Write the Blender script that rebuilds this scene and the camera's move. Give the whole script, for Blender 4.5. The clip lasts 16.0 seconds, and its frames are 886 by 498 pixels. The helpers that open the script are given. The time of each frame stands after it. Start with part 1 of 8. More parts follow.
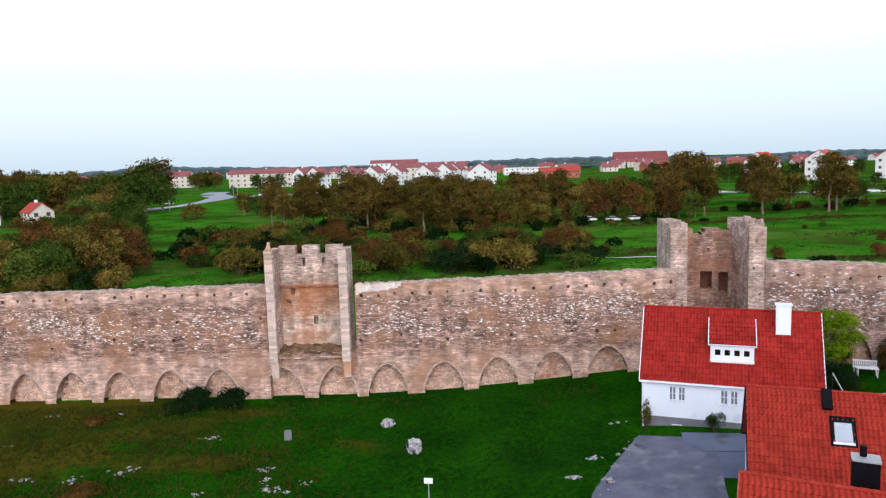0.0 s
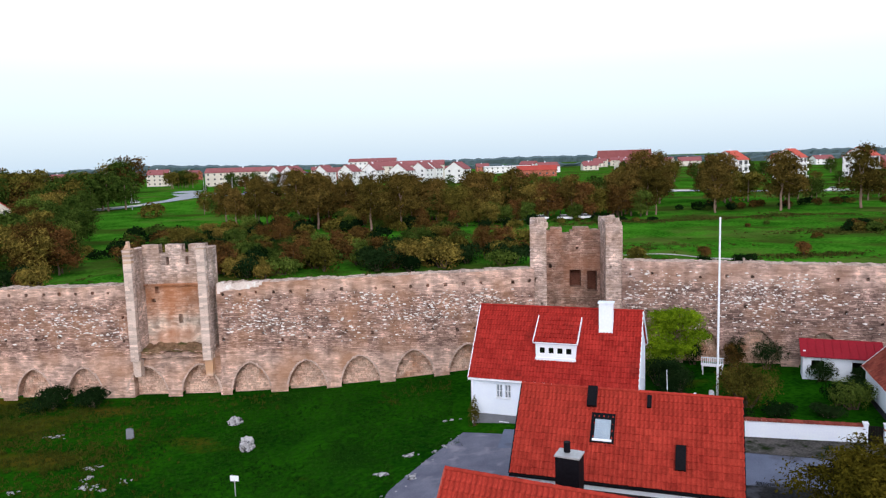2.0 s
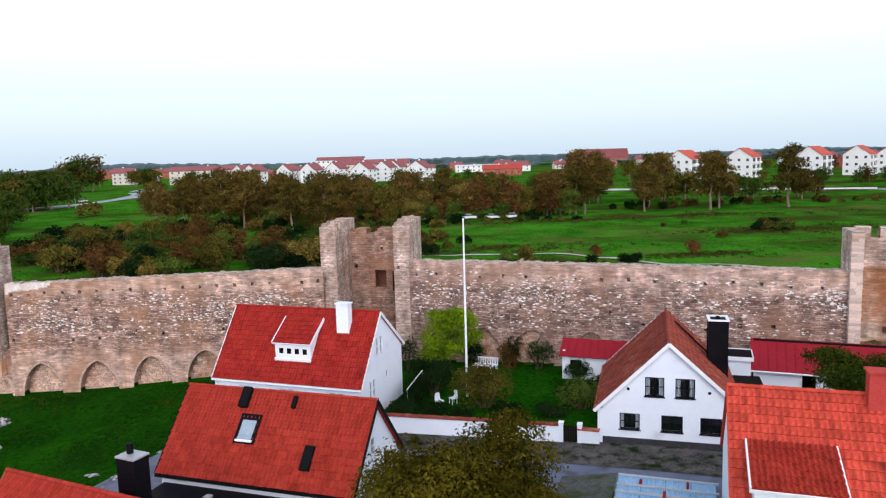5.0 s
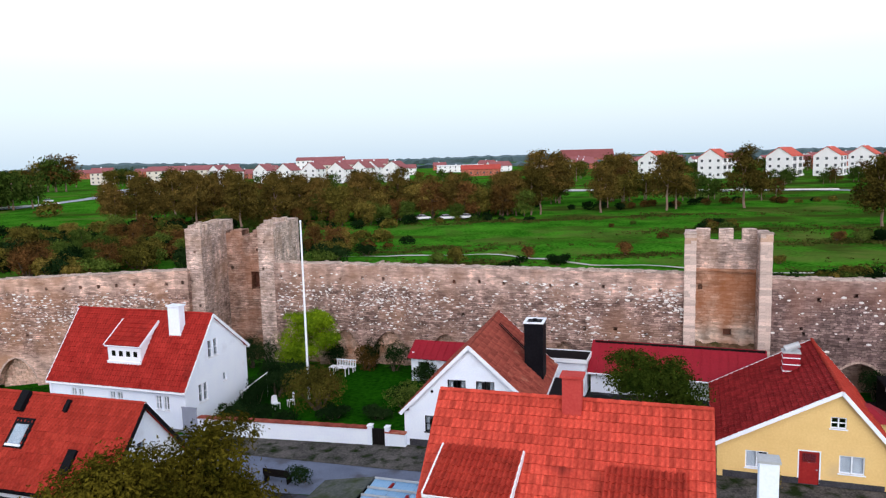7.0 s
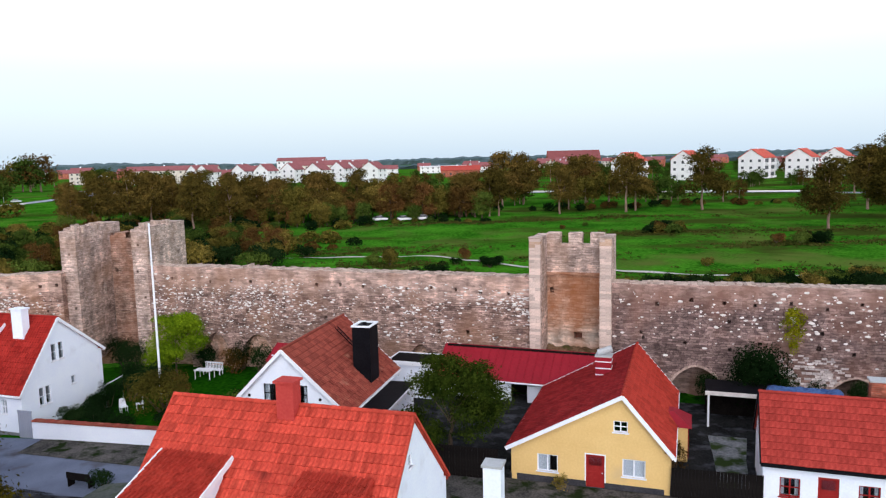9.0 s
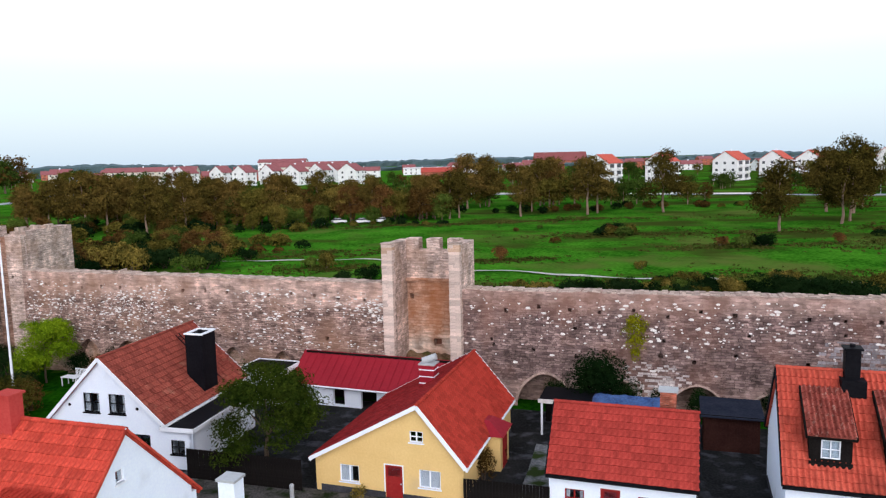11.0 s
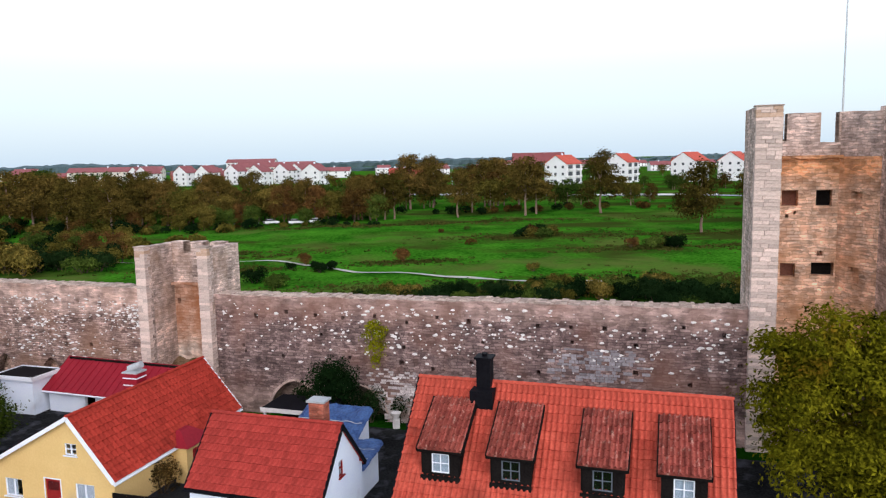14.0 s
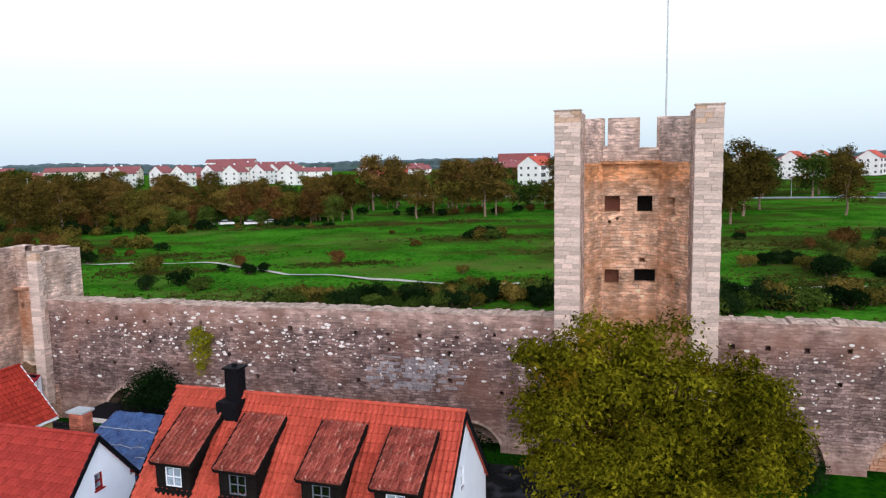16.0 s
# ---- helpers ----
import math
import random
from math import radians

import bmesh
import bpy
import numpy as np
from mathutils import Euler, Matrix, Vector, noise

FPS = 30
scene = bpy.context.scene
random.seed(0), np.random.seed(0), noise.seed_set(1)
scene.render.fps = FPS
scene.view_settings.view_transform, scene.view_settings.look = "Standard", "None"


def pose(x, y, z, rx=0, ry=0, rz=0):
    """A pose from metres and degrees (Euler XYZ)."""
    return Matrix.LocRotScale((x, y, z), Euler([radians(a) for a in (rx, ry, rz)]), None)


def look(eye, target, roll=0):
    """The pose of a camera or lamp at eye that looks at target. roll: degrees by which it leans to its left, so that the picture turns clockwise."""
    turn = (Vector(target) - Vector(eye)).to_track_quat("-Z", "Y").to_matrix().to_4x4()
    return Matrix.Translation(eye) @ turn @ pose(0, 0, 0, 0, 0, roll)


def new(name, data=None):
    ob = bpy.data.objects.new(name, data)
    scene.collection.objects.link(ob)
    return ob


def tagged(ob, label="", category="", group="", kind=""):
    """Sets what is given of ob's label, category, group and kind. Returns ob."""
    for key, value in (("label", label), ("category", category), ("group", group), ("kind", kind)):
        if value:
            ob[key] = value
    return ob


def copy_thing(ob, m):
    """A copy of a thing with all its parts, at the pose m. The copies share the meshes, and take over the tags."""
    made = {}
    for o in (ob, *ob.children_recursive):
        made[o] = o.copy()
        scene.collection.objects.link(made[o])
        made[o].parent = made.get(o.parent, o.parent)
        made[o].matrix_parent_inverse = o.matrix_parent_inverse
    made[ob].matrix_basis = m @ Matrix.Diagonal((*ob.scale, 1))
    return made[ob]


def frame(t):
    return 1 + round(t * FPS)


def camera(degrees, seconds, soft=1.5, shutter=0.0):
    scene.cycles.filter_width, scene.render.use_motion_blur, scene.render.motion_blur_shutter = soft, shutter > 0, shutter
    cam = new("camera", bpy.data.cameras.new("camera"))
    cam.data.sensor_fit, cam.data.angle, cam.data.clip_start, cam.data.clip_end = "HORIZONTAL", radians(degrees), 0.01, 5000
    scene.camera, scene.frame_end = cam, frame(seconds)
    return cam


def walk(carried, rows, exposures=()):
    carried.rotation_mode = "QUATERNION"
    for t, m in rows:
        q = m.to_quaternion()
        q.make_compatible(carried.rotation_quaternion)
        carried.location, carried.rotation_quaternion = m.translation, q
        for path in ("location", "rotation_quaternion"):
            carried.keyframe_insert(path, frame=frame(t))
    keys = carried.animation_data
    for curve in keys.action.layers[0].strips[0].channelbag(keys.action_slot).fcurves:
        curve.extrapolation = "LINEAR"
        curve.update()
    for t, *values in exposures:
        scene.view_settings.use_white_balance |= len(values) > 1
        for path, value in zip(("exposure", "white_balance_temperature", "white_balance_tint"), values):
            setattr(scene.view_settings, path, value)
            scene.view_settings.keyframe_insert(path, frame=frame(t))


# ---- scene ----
cam = camera(62.5, 16.0, 1.25)
METRES, EYE, TILT, LEAN, TURN = 88.0, 20.0, -6.9, 1.7, 0.0
ROWS = [
    (0.0, 0.0, 0.0, 0.0, 0.0, 0.0, -0.0),
    (0.5, 0.0331, -0.0002, 0.0002, -0.14, -0.03, 0.02),
    (1.0, 0.0662, -0.0013, 0.0004, -0.3, -0.07, 0.04),
    (1.5, 0.0996, -0.0028, 0.0006, -0.45, -0.11, 0.05),
    (2.0, 0.1333, -0.0049, 0.0004, -0.6, -0.12, 0.05),
    (2.5, 0.1672, -0.0069, 0.0006, -0.76, -0.16, 0.07),
    (3.0, 0.2011, -0.0083, 0.0007, -0.9, -0.17, 0.05),
    (3.5, 0.2352, -0.0096, 0.001, -1.05, -0.2, 0.06),
    (4.0, 0.2691, -0.0104, 0.0014, -1.19, -0.22, 0.07),
    (6.5, 0.4328, -0.0128, 0.0033, -1.86, -0.25, 0.05),
    (7.0, 0.4646, -0.0137, 0.0036, -1.99, -0.23, 0.04),
    (7.5, 0.4958, -0.0153, 0.0039, -2.13, -0.22, 0.02),
    (8.0, 0.5261, -0.017, 0.0045, -2.25, -0.21, 0.01),
    (8.5, 0.5555, -0.019, 0.0052, -2.38, -0.19, -0.0),
    (9.0, 0.5844, -0.0206, 0.0061, -2.51, -0.19, -0.03),
    (11.5, 0.7283, -0.0195, 0.0108, -3.17, -0.07, 0.01),
    (12.0, 0.7589, -0.0183, 0.0104, -3.32, -0.07, 0.04),
    (12.5, 0.7898, -0.0173, 0.01, -3.46, -0.07, 0.02),
    (13.0, 0.8209, -0.0171, 0.0104, -3.61, -0.05, -0.01),
    (13.5, 0.8516, -0.0171, 0.0115, -3.75, -0.04, -0.02),
    (14.0, 0.8817, -0.0172, 0.0125, -3.9, -0.06, -0.02),
    (14.5, 0.9112, -0.0183, 0.0132, -4.08, -0.08, -0.02),
    (15.0, 0.9406, -0.0187, 0.0142, -4.22, -0.07, -0.03),
    (15.5, 0.9705, -0.0187, 0.0152, -4.36, -0.04, -0.05),
    (16.0, 0.9992, -0.0185, 0.0164, -4.5, -0.04, -0.1),
]
walk(cam, [(t, pose(0, 0, EYE, TILT, LEAN, TURN) @ pose(METRES * x, METRES * y, METRES * z, 90 + pitch, roll, yaw)) for t, x, y, z, yaw, pitch, roll in ROWS])

# ---- world, sun, exposure ----
world = bpy.data.worlds.new("evening_sky")
scene.world = world
world.use_nodes = True
wn, wl = world.node_tree.nodes, world.node_tree.links
wn.clear()
w_out, w_bg = wn.new("ShaderNodeOutputWorld"), wn.new("ShaderNodeBackground")
w_sky = wn.new("ShaderNodeTexSky")
w_sky.sky_type, w_sky.sun_disc = "NISHITA", False
w_sky.sun_elevation, w_sky.sun_rotation = radians(28), radians(172)
w_sky.dust_density, w_sky.air_density = 2.0, 1.0
# a thin veil of high cloud: pale lavender at the horizon, white higher up
w_geo, w_sep, w_ramp = wn.new("ShaderNodeTexCoord"), wn.new("ShaderNodeSeparateXYZ"), wn.new("ShaderNodeValToRGB")
wl.new(w_geo.outputs["Generated"], w_sep.inputs[0])
wl.new(w_sep.outputs["Z"], w_ramp.inputs[0])
cr = w_ramp.color_ramp
cr.elements[0].position, cr.elements[0].color = 0.0, (0.70, 0.86, 1.02, 1)
cr.elements[1].position, cr.elements[1].color = 1.0, (0.32, 0.37, 0.47, 1)
for at_z, colour in ((0.05, (0.87, 1.00, 1.09, 1)), (0.11, (0.98, 1.17, 1.26, 1)), (0.20, (1.38, 1.50, 1.66, 1)), (0.36, (1.22, 1.34, 1.54, 1)), (0.60, (0.62, 0.70, 0.86, 1))):
    cr.elements.new(at_z).color = colour
w_mul = wn.new("ShaderNodeMix")
w_mul.data_type, w_mul.blend_type = "RGBA", "MULTIPLY"
w_mul.inputs[0].default_value = 1.0
w_mul.inputs[7].default_value = (0.10, 0.10, 0.10, 1)
w_mix = wn.new("ShaderNodeMix")
w_mix.data_type = "RGBA"
w_mix.inputs[0].default_value = 0.90
wl.new(w_sky.outputs[0], w_mul.inputs[6])
wl.new(w_mul.outputs[2], w_mix.inputs[6])
wl.new(w_ramp.outputs[0], w_mix.inputs[7])
wl.new(w_mix.outputs[2], w_bg.inputs[0])
w_bg.inputs[1].default_value = 1.0
wl.new(w_bg.outputs[0], w_out.inputs[0])

sun = new("sun", bpy.data.lights.new("sun", "SUN"))
sun.data.energy, sun.data.angle, sun.data.color = 2.75, radians(75), (1.0, 0.91, 0.92)
sun.matrix_world = look((13, -94, 51), (0, 0, 0))
scene.view_settings.exposure = 0.0

# ---- materials ----
def material(name, c1, c2, rough=0.85, scale=1.0, fine=12.0, bump=0.3, metal=0.0, island=0.0, per_object=0.0, stretch=(1, 1, 1), c3=None, c3_at=0.62, c3_scale=0.3, spec=0.03, c4=None):
    """Two-scale mottled surface: c1 to c2 by a broad and a fine noise, c3 in stains; island: spread of brightness from piece to piece."""
    m = bpy.data.materials.new(name)
    m.use_nodes = True
    n, l = m.node_tree.nodes, m.node_tree.links
    b = n["Principled BSDF"]
    b.inputs["Roughness"].default_value, b.inputs["Metallic"].default_value = rough, metal
    b.inputs["Specular IOR Level"].default_value = spec
    tc, mp = n.new("ShaderNodeTexCoord"), n.new("ShaderNodeMapping")
    mp.inputs["Scale"].default_value = stretch
    l.new(tc.outputs["Object"], mp.inputs[0])
    n1, n2 = n.new("ShaderNodeTexNoise"), n.new("ShaderNodeTexNoise")
    n1.inputs["Scale"].default_value, n1.inputs["Detail"].default_value = scale, 5
    n2.inputs["Scale"].default_value, n2.inputs["Detail"].default_value = fine, 3
    for k in (n1, n2):
        l.new(mp.outputs[0], k.inputs[0])
    add = n.new("ShaderNodeMath")
    add.operation = "ADD"
    l.new(n1.outputs[0], add.inputs[0])
    l.new(n2.outputs[0], add.inputs[1])
    rg = n.new("ShaderNodeMapRange")
    rg.inputs[1].default_value, rg.inputs[2].default_value = 0.72, 1.28
    l.new(add.outputs[0], rg.inputs[0])
    mx = n.new("ShaderNodeMix")
    mx.data_type = "RGBA"
    mx.inputs[6].default_value, mx.inputs[7].default_value = (*c1, 1), (*c2, 1)
    l.new(rg.outputs[0], mx.inputs[0])
    col = mx.outputs[2]
    if c3:
        n3, st, m3 = n.new("ShaderNodeTexNoise"), n.new("ShaderNodeMapRange"), n.new("ShaderNodeMix")
        n3.inputs["Scale"].default_value, n3.inputs["Detail"].default_value = c3_scale, 6
        l.new(tc.outputs["Object"], n3.inputs[0])
        st.inputs[1].default_value, st.inputs[2].default_value = c3_at - 0.06, c3_at + 0.08
        l.new(n3.outputs[0], st.inputs[0])
        m3.data_type = "RGBA"
        m3.inputs[7].default_value = (*c3, 1)
        l.new(st.outputs[0], m3.inputs[0])
        l.new(col, m3.inputs[6])
        col = m3.outputs[2]
    if c4:
        # long drifts of another growth
        colour, c4_at, drift, lean = c4
        m5, n5, s5, x5 = n.new("ShaderNodeMapping"), n.new("ShaderNodeTexNoise"), n.new("ShaderNodeMapRange"), n.new("ShaderNodeMix")
        m5.inputs["Scale"].default_value, m5.inputs["Location"].default_value = drift, (7.3, 2.1, 0)
        l.new(tc.outputs["Object"], m5.inputs[0])
        n5.inputs["Scale"].default_value, n5.inputs["Detail"].default_value = 1.0, 7
        l.new(m5.outputs[0], n5.inputs[0])
        s5.inputs[1].default_value, s5.inputs[2].default_value = c4_at - 0.05, c4_at + 0.09
        if lean:
            # commoner towards one side of the plot
            e5, g5, a5 = n.new("ShaderNodeSeparateXYZ"), n.new("ShaderNodeMapRange"), n.new("ShaderNodeMath")
            l.new(tc.outputs["Object"], e5.inputs[0])
            l.new(e5.outputs[0], g5.inputs[0])
            for k5, v5 in enumerate(lean):
                g5.inputs[1 + k5].default_value = v5
            a5.operation = "ADD"
            l.new(n5.outputs[0], a5.inputs[0])
            l.new(g5.outputs[0], a5.inputs[1])
            l.new(a5.outputs[0], s5.inputs[0])
        else:
            l.new(n5.outputs[0], s5.inputs[0])
        x5.data_type = "RGBA"
        x5.inputs[7].default_value = (*colour, 1)
        l.new(s5.outputs[0], x5.inputs[0])
        l.new(col, x5.inputs[6])
        col = x5.outputs[2]
    if island:
        oi, gi, ad, fr, mr, hv = (n.new("ShaderNodeObjectInfo"), n.new("ShaderNodeNewGeometry"), n.new("ShaderNodeMath"), n.new("ShaderNodeMath"),
                                  n.new("ShaderNodeMapRange"), n.new("ShaderNodeHueSaturation"))
        ad.operation, fr.operation = "ADD", "FRACT"
        l.new(oi.outputs["Random"], ad.inputs[0])
        l.new(gi.outputs["Random Per Island"], ad.inputs[1])
        l.new(ad.outputs[0], fr.inputs[0])
        mr.inputs[3].default_value, mr.inputs[4].default_value = 1 - island, 1 + island
        l.new(fr.outputs[0], mr.inputs[0])
        l.new(mr.outputs[0], hv.inputs["Value"])
        l.new(col, hv.inputs["Color"])
        col = hv.outputs[0]
    if per_object:
        # whole plants differ in brightness and hue
        oi, v1, v2, hv = n.new("ShaderNodeObjectInfo"), n.new("ShaderNodeMapRange"), n.new("ShaderNodeMapRange"), n.new("ShaderNodeHueSaturation")
        v1.inputs[3].default_value, v1.inputs[4].default_value = 1 - per_object, 1 + per_object * 1.2
        v2.inputs[3].default_value, v2.inputs[4].default_value = 0.512, 0.482
        for v in (v1, v2):
            l.new(oi.outputs["Random"], v.inputs[0])
        l.new(v1.outputs[0], hv.inputs["Value"])
        l.new(v2.outputs[0], hv.inputs["Hue"])
        l.new(col, hv.inputs["Color"])
        col = hv.outputs[0]
    l.new(col, b.inputs["Base Color"])
    if bump:
        bp = n.new("ShaderNodeBump")
        bp.inputs["Strength"].default_value, bp.inputs["Distance"].default_value = bump, 0.05
        l.new(add.outputs[0], bp.inputs["Height"])
        l.new(bp.outputs[0], b.inputs["Normal"])
    return m


def masonry(name, c1, c2, mortar, width=0.42, height=0.17, white=0.0, stain=None, stain_at=0.6, bands=None):
    """Coursed rubble limestone: stones of uneven length in wavering courses, pale stones here and there, broad weather stains."""
    m = bpy.data.materials.new(name)
    m.use_nodes = True
    n, l = m.node_tree.nodes, m.node_tree.links
    b = n["Principled BSDF"]
    b.inputs["Roughness"].default_value, b.inputs["Specular IOR Level"].default_value = 0.92, 0.05
    tc, sp, cb, ax = n.new("ShaderNodeTexCoord"), n.new("ShaderNodeSeparateXYZ"), n.new("ShaderNodeCombineXYZ"), n.new("ShaderNodeMath")
    l.new(tc.outputs["Object"], sp.inputs[0])
    ax.operation = "ADD"
    l.new(sp.outputs[0], ax.inputs[0])
    l.new(sp.outputs[1], ax.inputs[1])
    l.new(ax.outputs[0], cb.inputs[0])
    l.new(sp.outputs[2], cb.inputs[1])
    wob, wv = n.new("ShaderNodeTexNoise"), n.new("ShaderNodeVectorMath")
    wob.inputs["Scale"].default_value, wob.inputs["Detail"].default_value = 1.6, 5
    l.new(tc.outputs["Object"], wob.inputs[0])
    wv.operation = "MULTIPLY_ADD"
    wv.inputs[1].default_value = (0.7, 0.24, 0.0)
    l.new(wob.outputs["Color"], wv.inputs[0])
    l.new(cb.outputs[0], wv.inputs[2])
    bricks = []
    for k in (1.0, 1.62):
        br = n.new("ShaderNodeTexBrick")
        br.inputs["Scale"].default_value = 1.0
        br.inputs["Brick Width"].default_value, br.inputs["Row Height"].default_value = width * k, height * (0.55 + 0.45 * k)
        br.inputs["Mortar Size"].default_value, br.inputs["Mortar Smooth"].default_value = 0.016 * k, 0.5
        br.offset, br.squash, br.squash_frequency = 0.43, 0.62, 3
        br.inputs["Bias"].default_value = -0.1
        br.inputs["Color1"].default_value, br.inputs["Color2"].default_value, br.inputs["Mortar"].default_value = (*c1, 1), (*c2, 1), (*[m * 0.6 + c * 0.4 for m, c in zip(mortar, c1)], 1)
        l.new(wv.outputs[0], br.inputs[0])
        bricks.append(br)
    pick, pr, pm, ph = n.new("ShaderNodeTexNoise"), n.new("ShaderNodeMapRange"), n.new("ShaderNodeMix"), n.new("ShaderNodeMix")
    pick.inputs["Scale"].default_value, pick.inputs["Detail"].default_value = 0.9, 3
    l.new(tc.outputs["Object"], pick.inputs[0])
    pr.inputs[1].default_value, pr.inputs[2].default_value = 0.48, 0.54
    l.new(pick.outputs[0], pr.inputs[0])
    pm.data_type = "RGBA"
    for k, br in enumerate(bricks):
        l.new(br.outputs[0], pm.inputs[6 + k])
        l.new(br.outputs["Fac"], ph.inputs[2 + k])
    l.new(pr.outputs[0], pm.inputs[0])
    l.new(pr.outputs[0], ph.inputs[0])
    col = pm.outputs[2]
    if bands:
        # paler plastered zones at the foot and under the coping, with a wandering edge
        colour, foot, head = bands
        wz, zn, lo, hi, mxm, fac, m4 = (n.new("ShaderNodeMath"), n.new("ShaderNodeTexNoise"), n.new("ShaderNodeMapRange"), n.new("ShaderNodeMapRange"), n.new("ShaderNodeMath"), n.new("ShaderNodeMath"), n.new("ShaderNodeMix"))
        zn.inputs["Scale"].default_value, zn.inputs["Detail"].default_value = 0.6, 6
        l.new(tc.outputs["Object"], zn.inputs[0])
        wz.operation = "MULTIPLY_ADD"
        wz.inputs[1].default_value = 2.2
        l.new(zn.outputs[0], wz.inputs[0])
        l.new(sp.outputs[2], wz.inputs[2])
        for node, a, c in ((lo, foot + 1.5, foot + 0.5), (hi, head + 0.7, head + 1.7)):
            node.inputs[1].default_value, node.inputs[2].default_value = a, c
            l.new(wz.outputs[0], node.inputs[0])
        mxm.operation, fac.operation = "MAXIMUM", "MULTIPLY"
        l.new(lo.outputs[0], mxm.inputs[0])
        l.new(hi.outputs[0], mxm.inputs[1])
        l.new(mxm.outputs[0], fac.inputs[0])
        fac.inputs[1].default_value = 0.60
        m4.data_type = "RGBA"
        m4.inputs[7].default_value = (*colour, 1)
        l.new(fac.outputs[0], m4.inputs[0])
        l.new(col, m4.inputs[6])
        col = m4.outputs[2]
    # single stones darker or paler, lying in thin uneven courses
    vs, vn, vr, vm = n.new("ShaderNodeMapping"), n.new("ShaderNodeTexVoronoi"), n.new("ShaderNodeMapRange"), n.new("ShaderNodeMix")
    vs.inputs["Scale"].default_value = (0.9 / width, 0.85 / height, 1.0)
    l.new(wv.outputs[0], vs.inputs[0])
    vn.inputs["Scale"].default_value = 1.0
    l.new(vs.outputs[0], vn.inputs["Vector"])
    vc = n.new("ShaderNodeSeparateColor")
    l.new(vn.outputs["Color"], vc.inputs[0])
    vr.inputs[1].default_value, vr.inputs[2].default_value, vr.inputs[3].default_value, vr.inputs[4].default_value = 0.0, 1.0, 0.70, 1.28
    l.new(vc.outputs[0], vr.inputs[0])
    vm.data_type, vm.blend_type = "RGBA", "MULTIPLY"
    vm.inputs[0].default_value = 1.0
    l.new(col, vm.inputs[6])
    l.new(vr.outputs[0], vm.inputs[7])
    col = vm.outputs[2]
    ls, ln_, lr, lm = n.new("ShaderNodeMapping"), n.new("ShaderNodeTexNoise"), n.new("ShaderNodeMapRange"), n.new("ShaderNodeMix")
    ls.inputs["Scale"].default_value = (0.45, 0.45, 5.5)
    l.new(tc.outputs["Object"], ls.inputs[0])
    ln_.inputs["Scale"].default_value, ln_.inputs["Detail"].default_value = 1.0, 4
    l.new(ls.outputs[0], ln_.inputs[0])
    lr.inputs[1].default_value, lr.inputs[2].default_value, lr.inputs[3].default_value, lr.inputs[4].default_value = 0.33, 0.66, 0.85, 1.14
    l.new(ln_.outputs[0], lr.inputs[0])
    lm.data_type, lm.blend_type = "RGBA", "MULTIPLY"
    lm.inputs[0].default_value = 1.0
    l.new(col, lm.inputs[6])
    l.new(lr.outputs[0], lm.inputs[7])
    col = lm.outputs[2]
    # broad weathering
    n1, r1, m1 = n.new("ShaderNodeTexNoise"), n.new("ShaderNodeMapRange"), n.new("ShaderNodeMix")
    n1.inputs["Scale"].default_value, n1.inputs["Detail"].default_value = 0.8, 7
    l.new(tc.outputs["Object"], n1.inputs[0])
    r1.inputs[1].default_value, r1.inputs[2].default_value, r1.inputs[3].default_value, r1.inputs[4].default_value = 0.3, 0.7, 0.54, 1.38
    l.new(n1.outputs[0], r1.inputs[0])
    m1.data_type, m1.blend_type = "RGBA", "MULTIPLY"
    m1.inputs[0].default_value = 1.0
    l.new(col, m1.inputs[6])
    l.new(r1.outputs[0], m1.inputs[7])
    col = m1.outputs[2]
    # rain streaks running down the face
    sm, sn, sr, sx = n.new("ShaderNodeMapping"), n.new("ShaderNodeTexNoise"), n.new("ShaderNodeMapRange"), n.new("ShaderNodeMix")
    sm.inputs["Scale"].default_value = (1.4, 1.4, 0.14)
    l.new(tc.outputs["Object"], sm.inputs[0])
    sn.inputs["Scale"].default_value, sn.inputs["Detail"].default_value = 1.0, 5
    l.new(sm.outputs[0], sn.inputs[0])
    sr.inputs[1].default_value, sr.inputs[2].default_value, sr.inputs[3].default_value, sr.inputs[4].default_value = 0.36, 0.62, 0.80, 1.10
    l.new(sn.outputs[0], sr.inputs[0])
    sx.data_type, sx.blend_type = "RGBA", "MULTIPLY"
    sx.inputs[0].default_value = 1.0
    l.new(col, sx.inputs[6])
    l.new(sr.outputs[0], sx.inputs[7])
    col = sx.outputs[2]
    if stain:
        n3, st, m3 = n.new("ShaderNodeTexNoise"), n.new("ShaderNodeMapRange"), n.new("ShaderNodeMix")
        n3.inputs["Scale"].default_value, n3.inputs["Detail"].default_value = 0.28, 7
        l.new(tc.outputs["Object"], n3.inputs[0])
        st.inputs[1].default_value, st.inputs[2].default_value, st.inputs[4].default_value = stain_at - 0.12, stain_at + 0.1, 0.75
        l.new(n3.outputs[0], st.inputs[0])
        m3.data_type = "RGBA"
        m3.inputs[7].default_value = (*stain, 1)
        l.new(st.outputs[0], m3.inputs[0])
        l.new(col, m3.inputs[6])
        col = m3.outputs[2]
    l.new(col, b.inputs["Base Color"])
    # relief: joints and rough faces
    nf, ad, bp = n.new("ShaderNodeTexNoise"), n.new("ShaderNodeMath"), n.new("ShaderNodeBump")
    nf.inputs["Scale"].default_value, nf.inputs["Detail"].default_value = 5, 4
    l.new(tc.outputs["Object"], nf.inputs[0])
    ad.operation = "SUBTRACT"
    l.new(nf.outputs[0], ad.inputs[0])
    l.new(ph.outputs[0], ad.inputs[1])
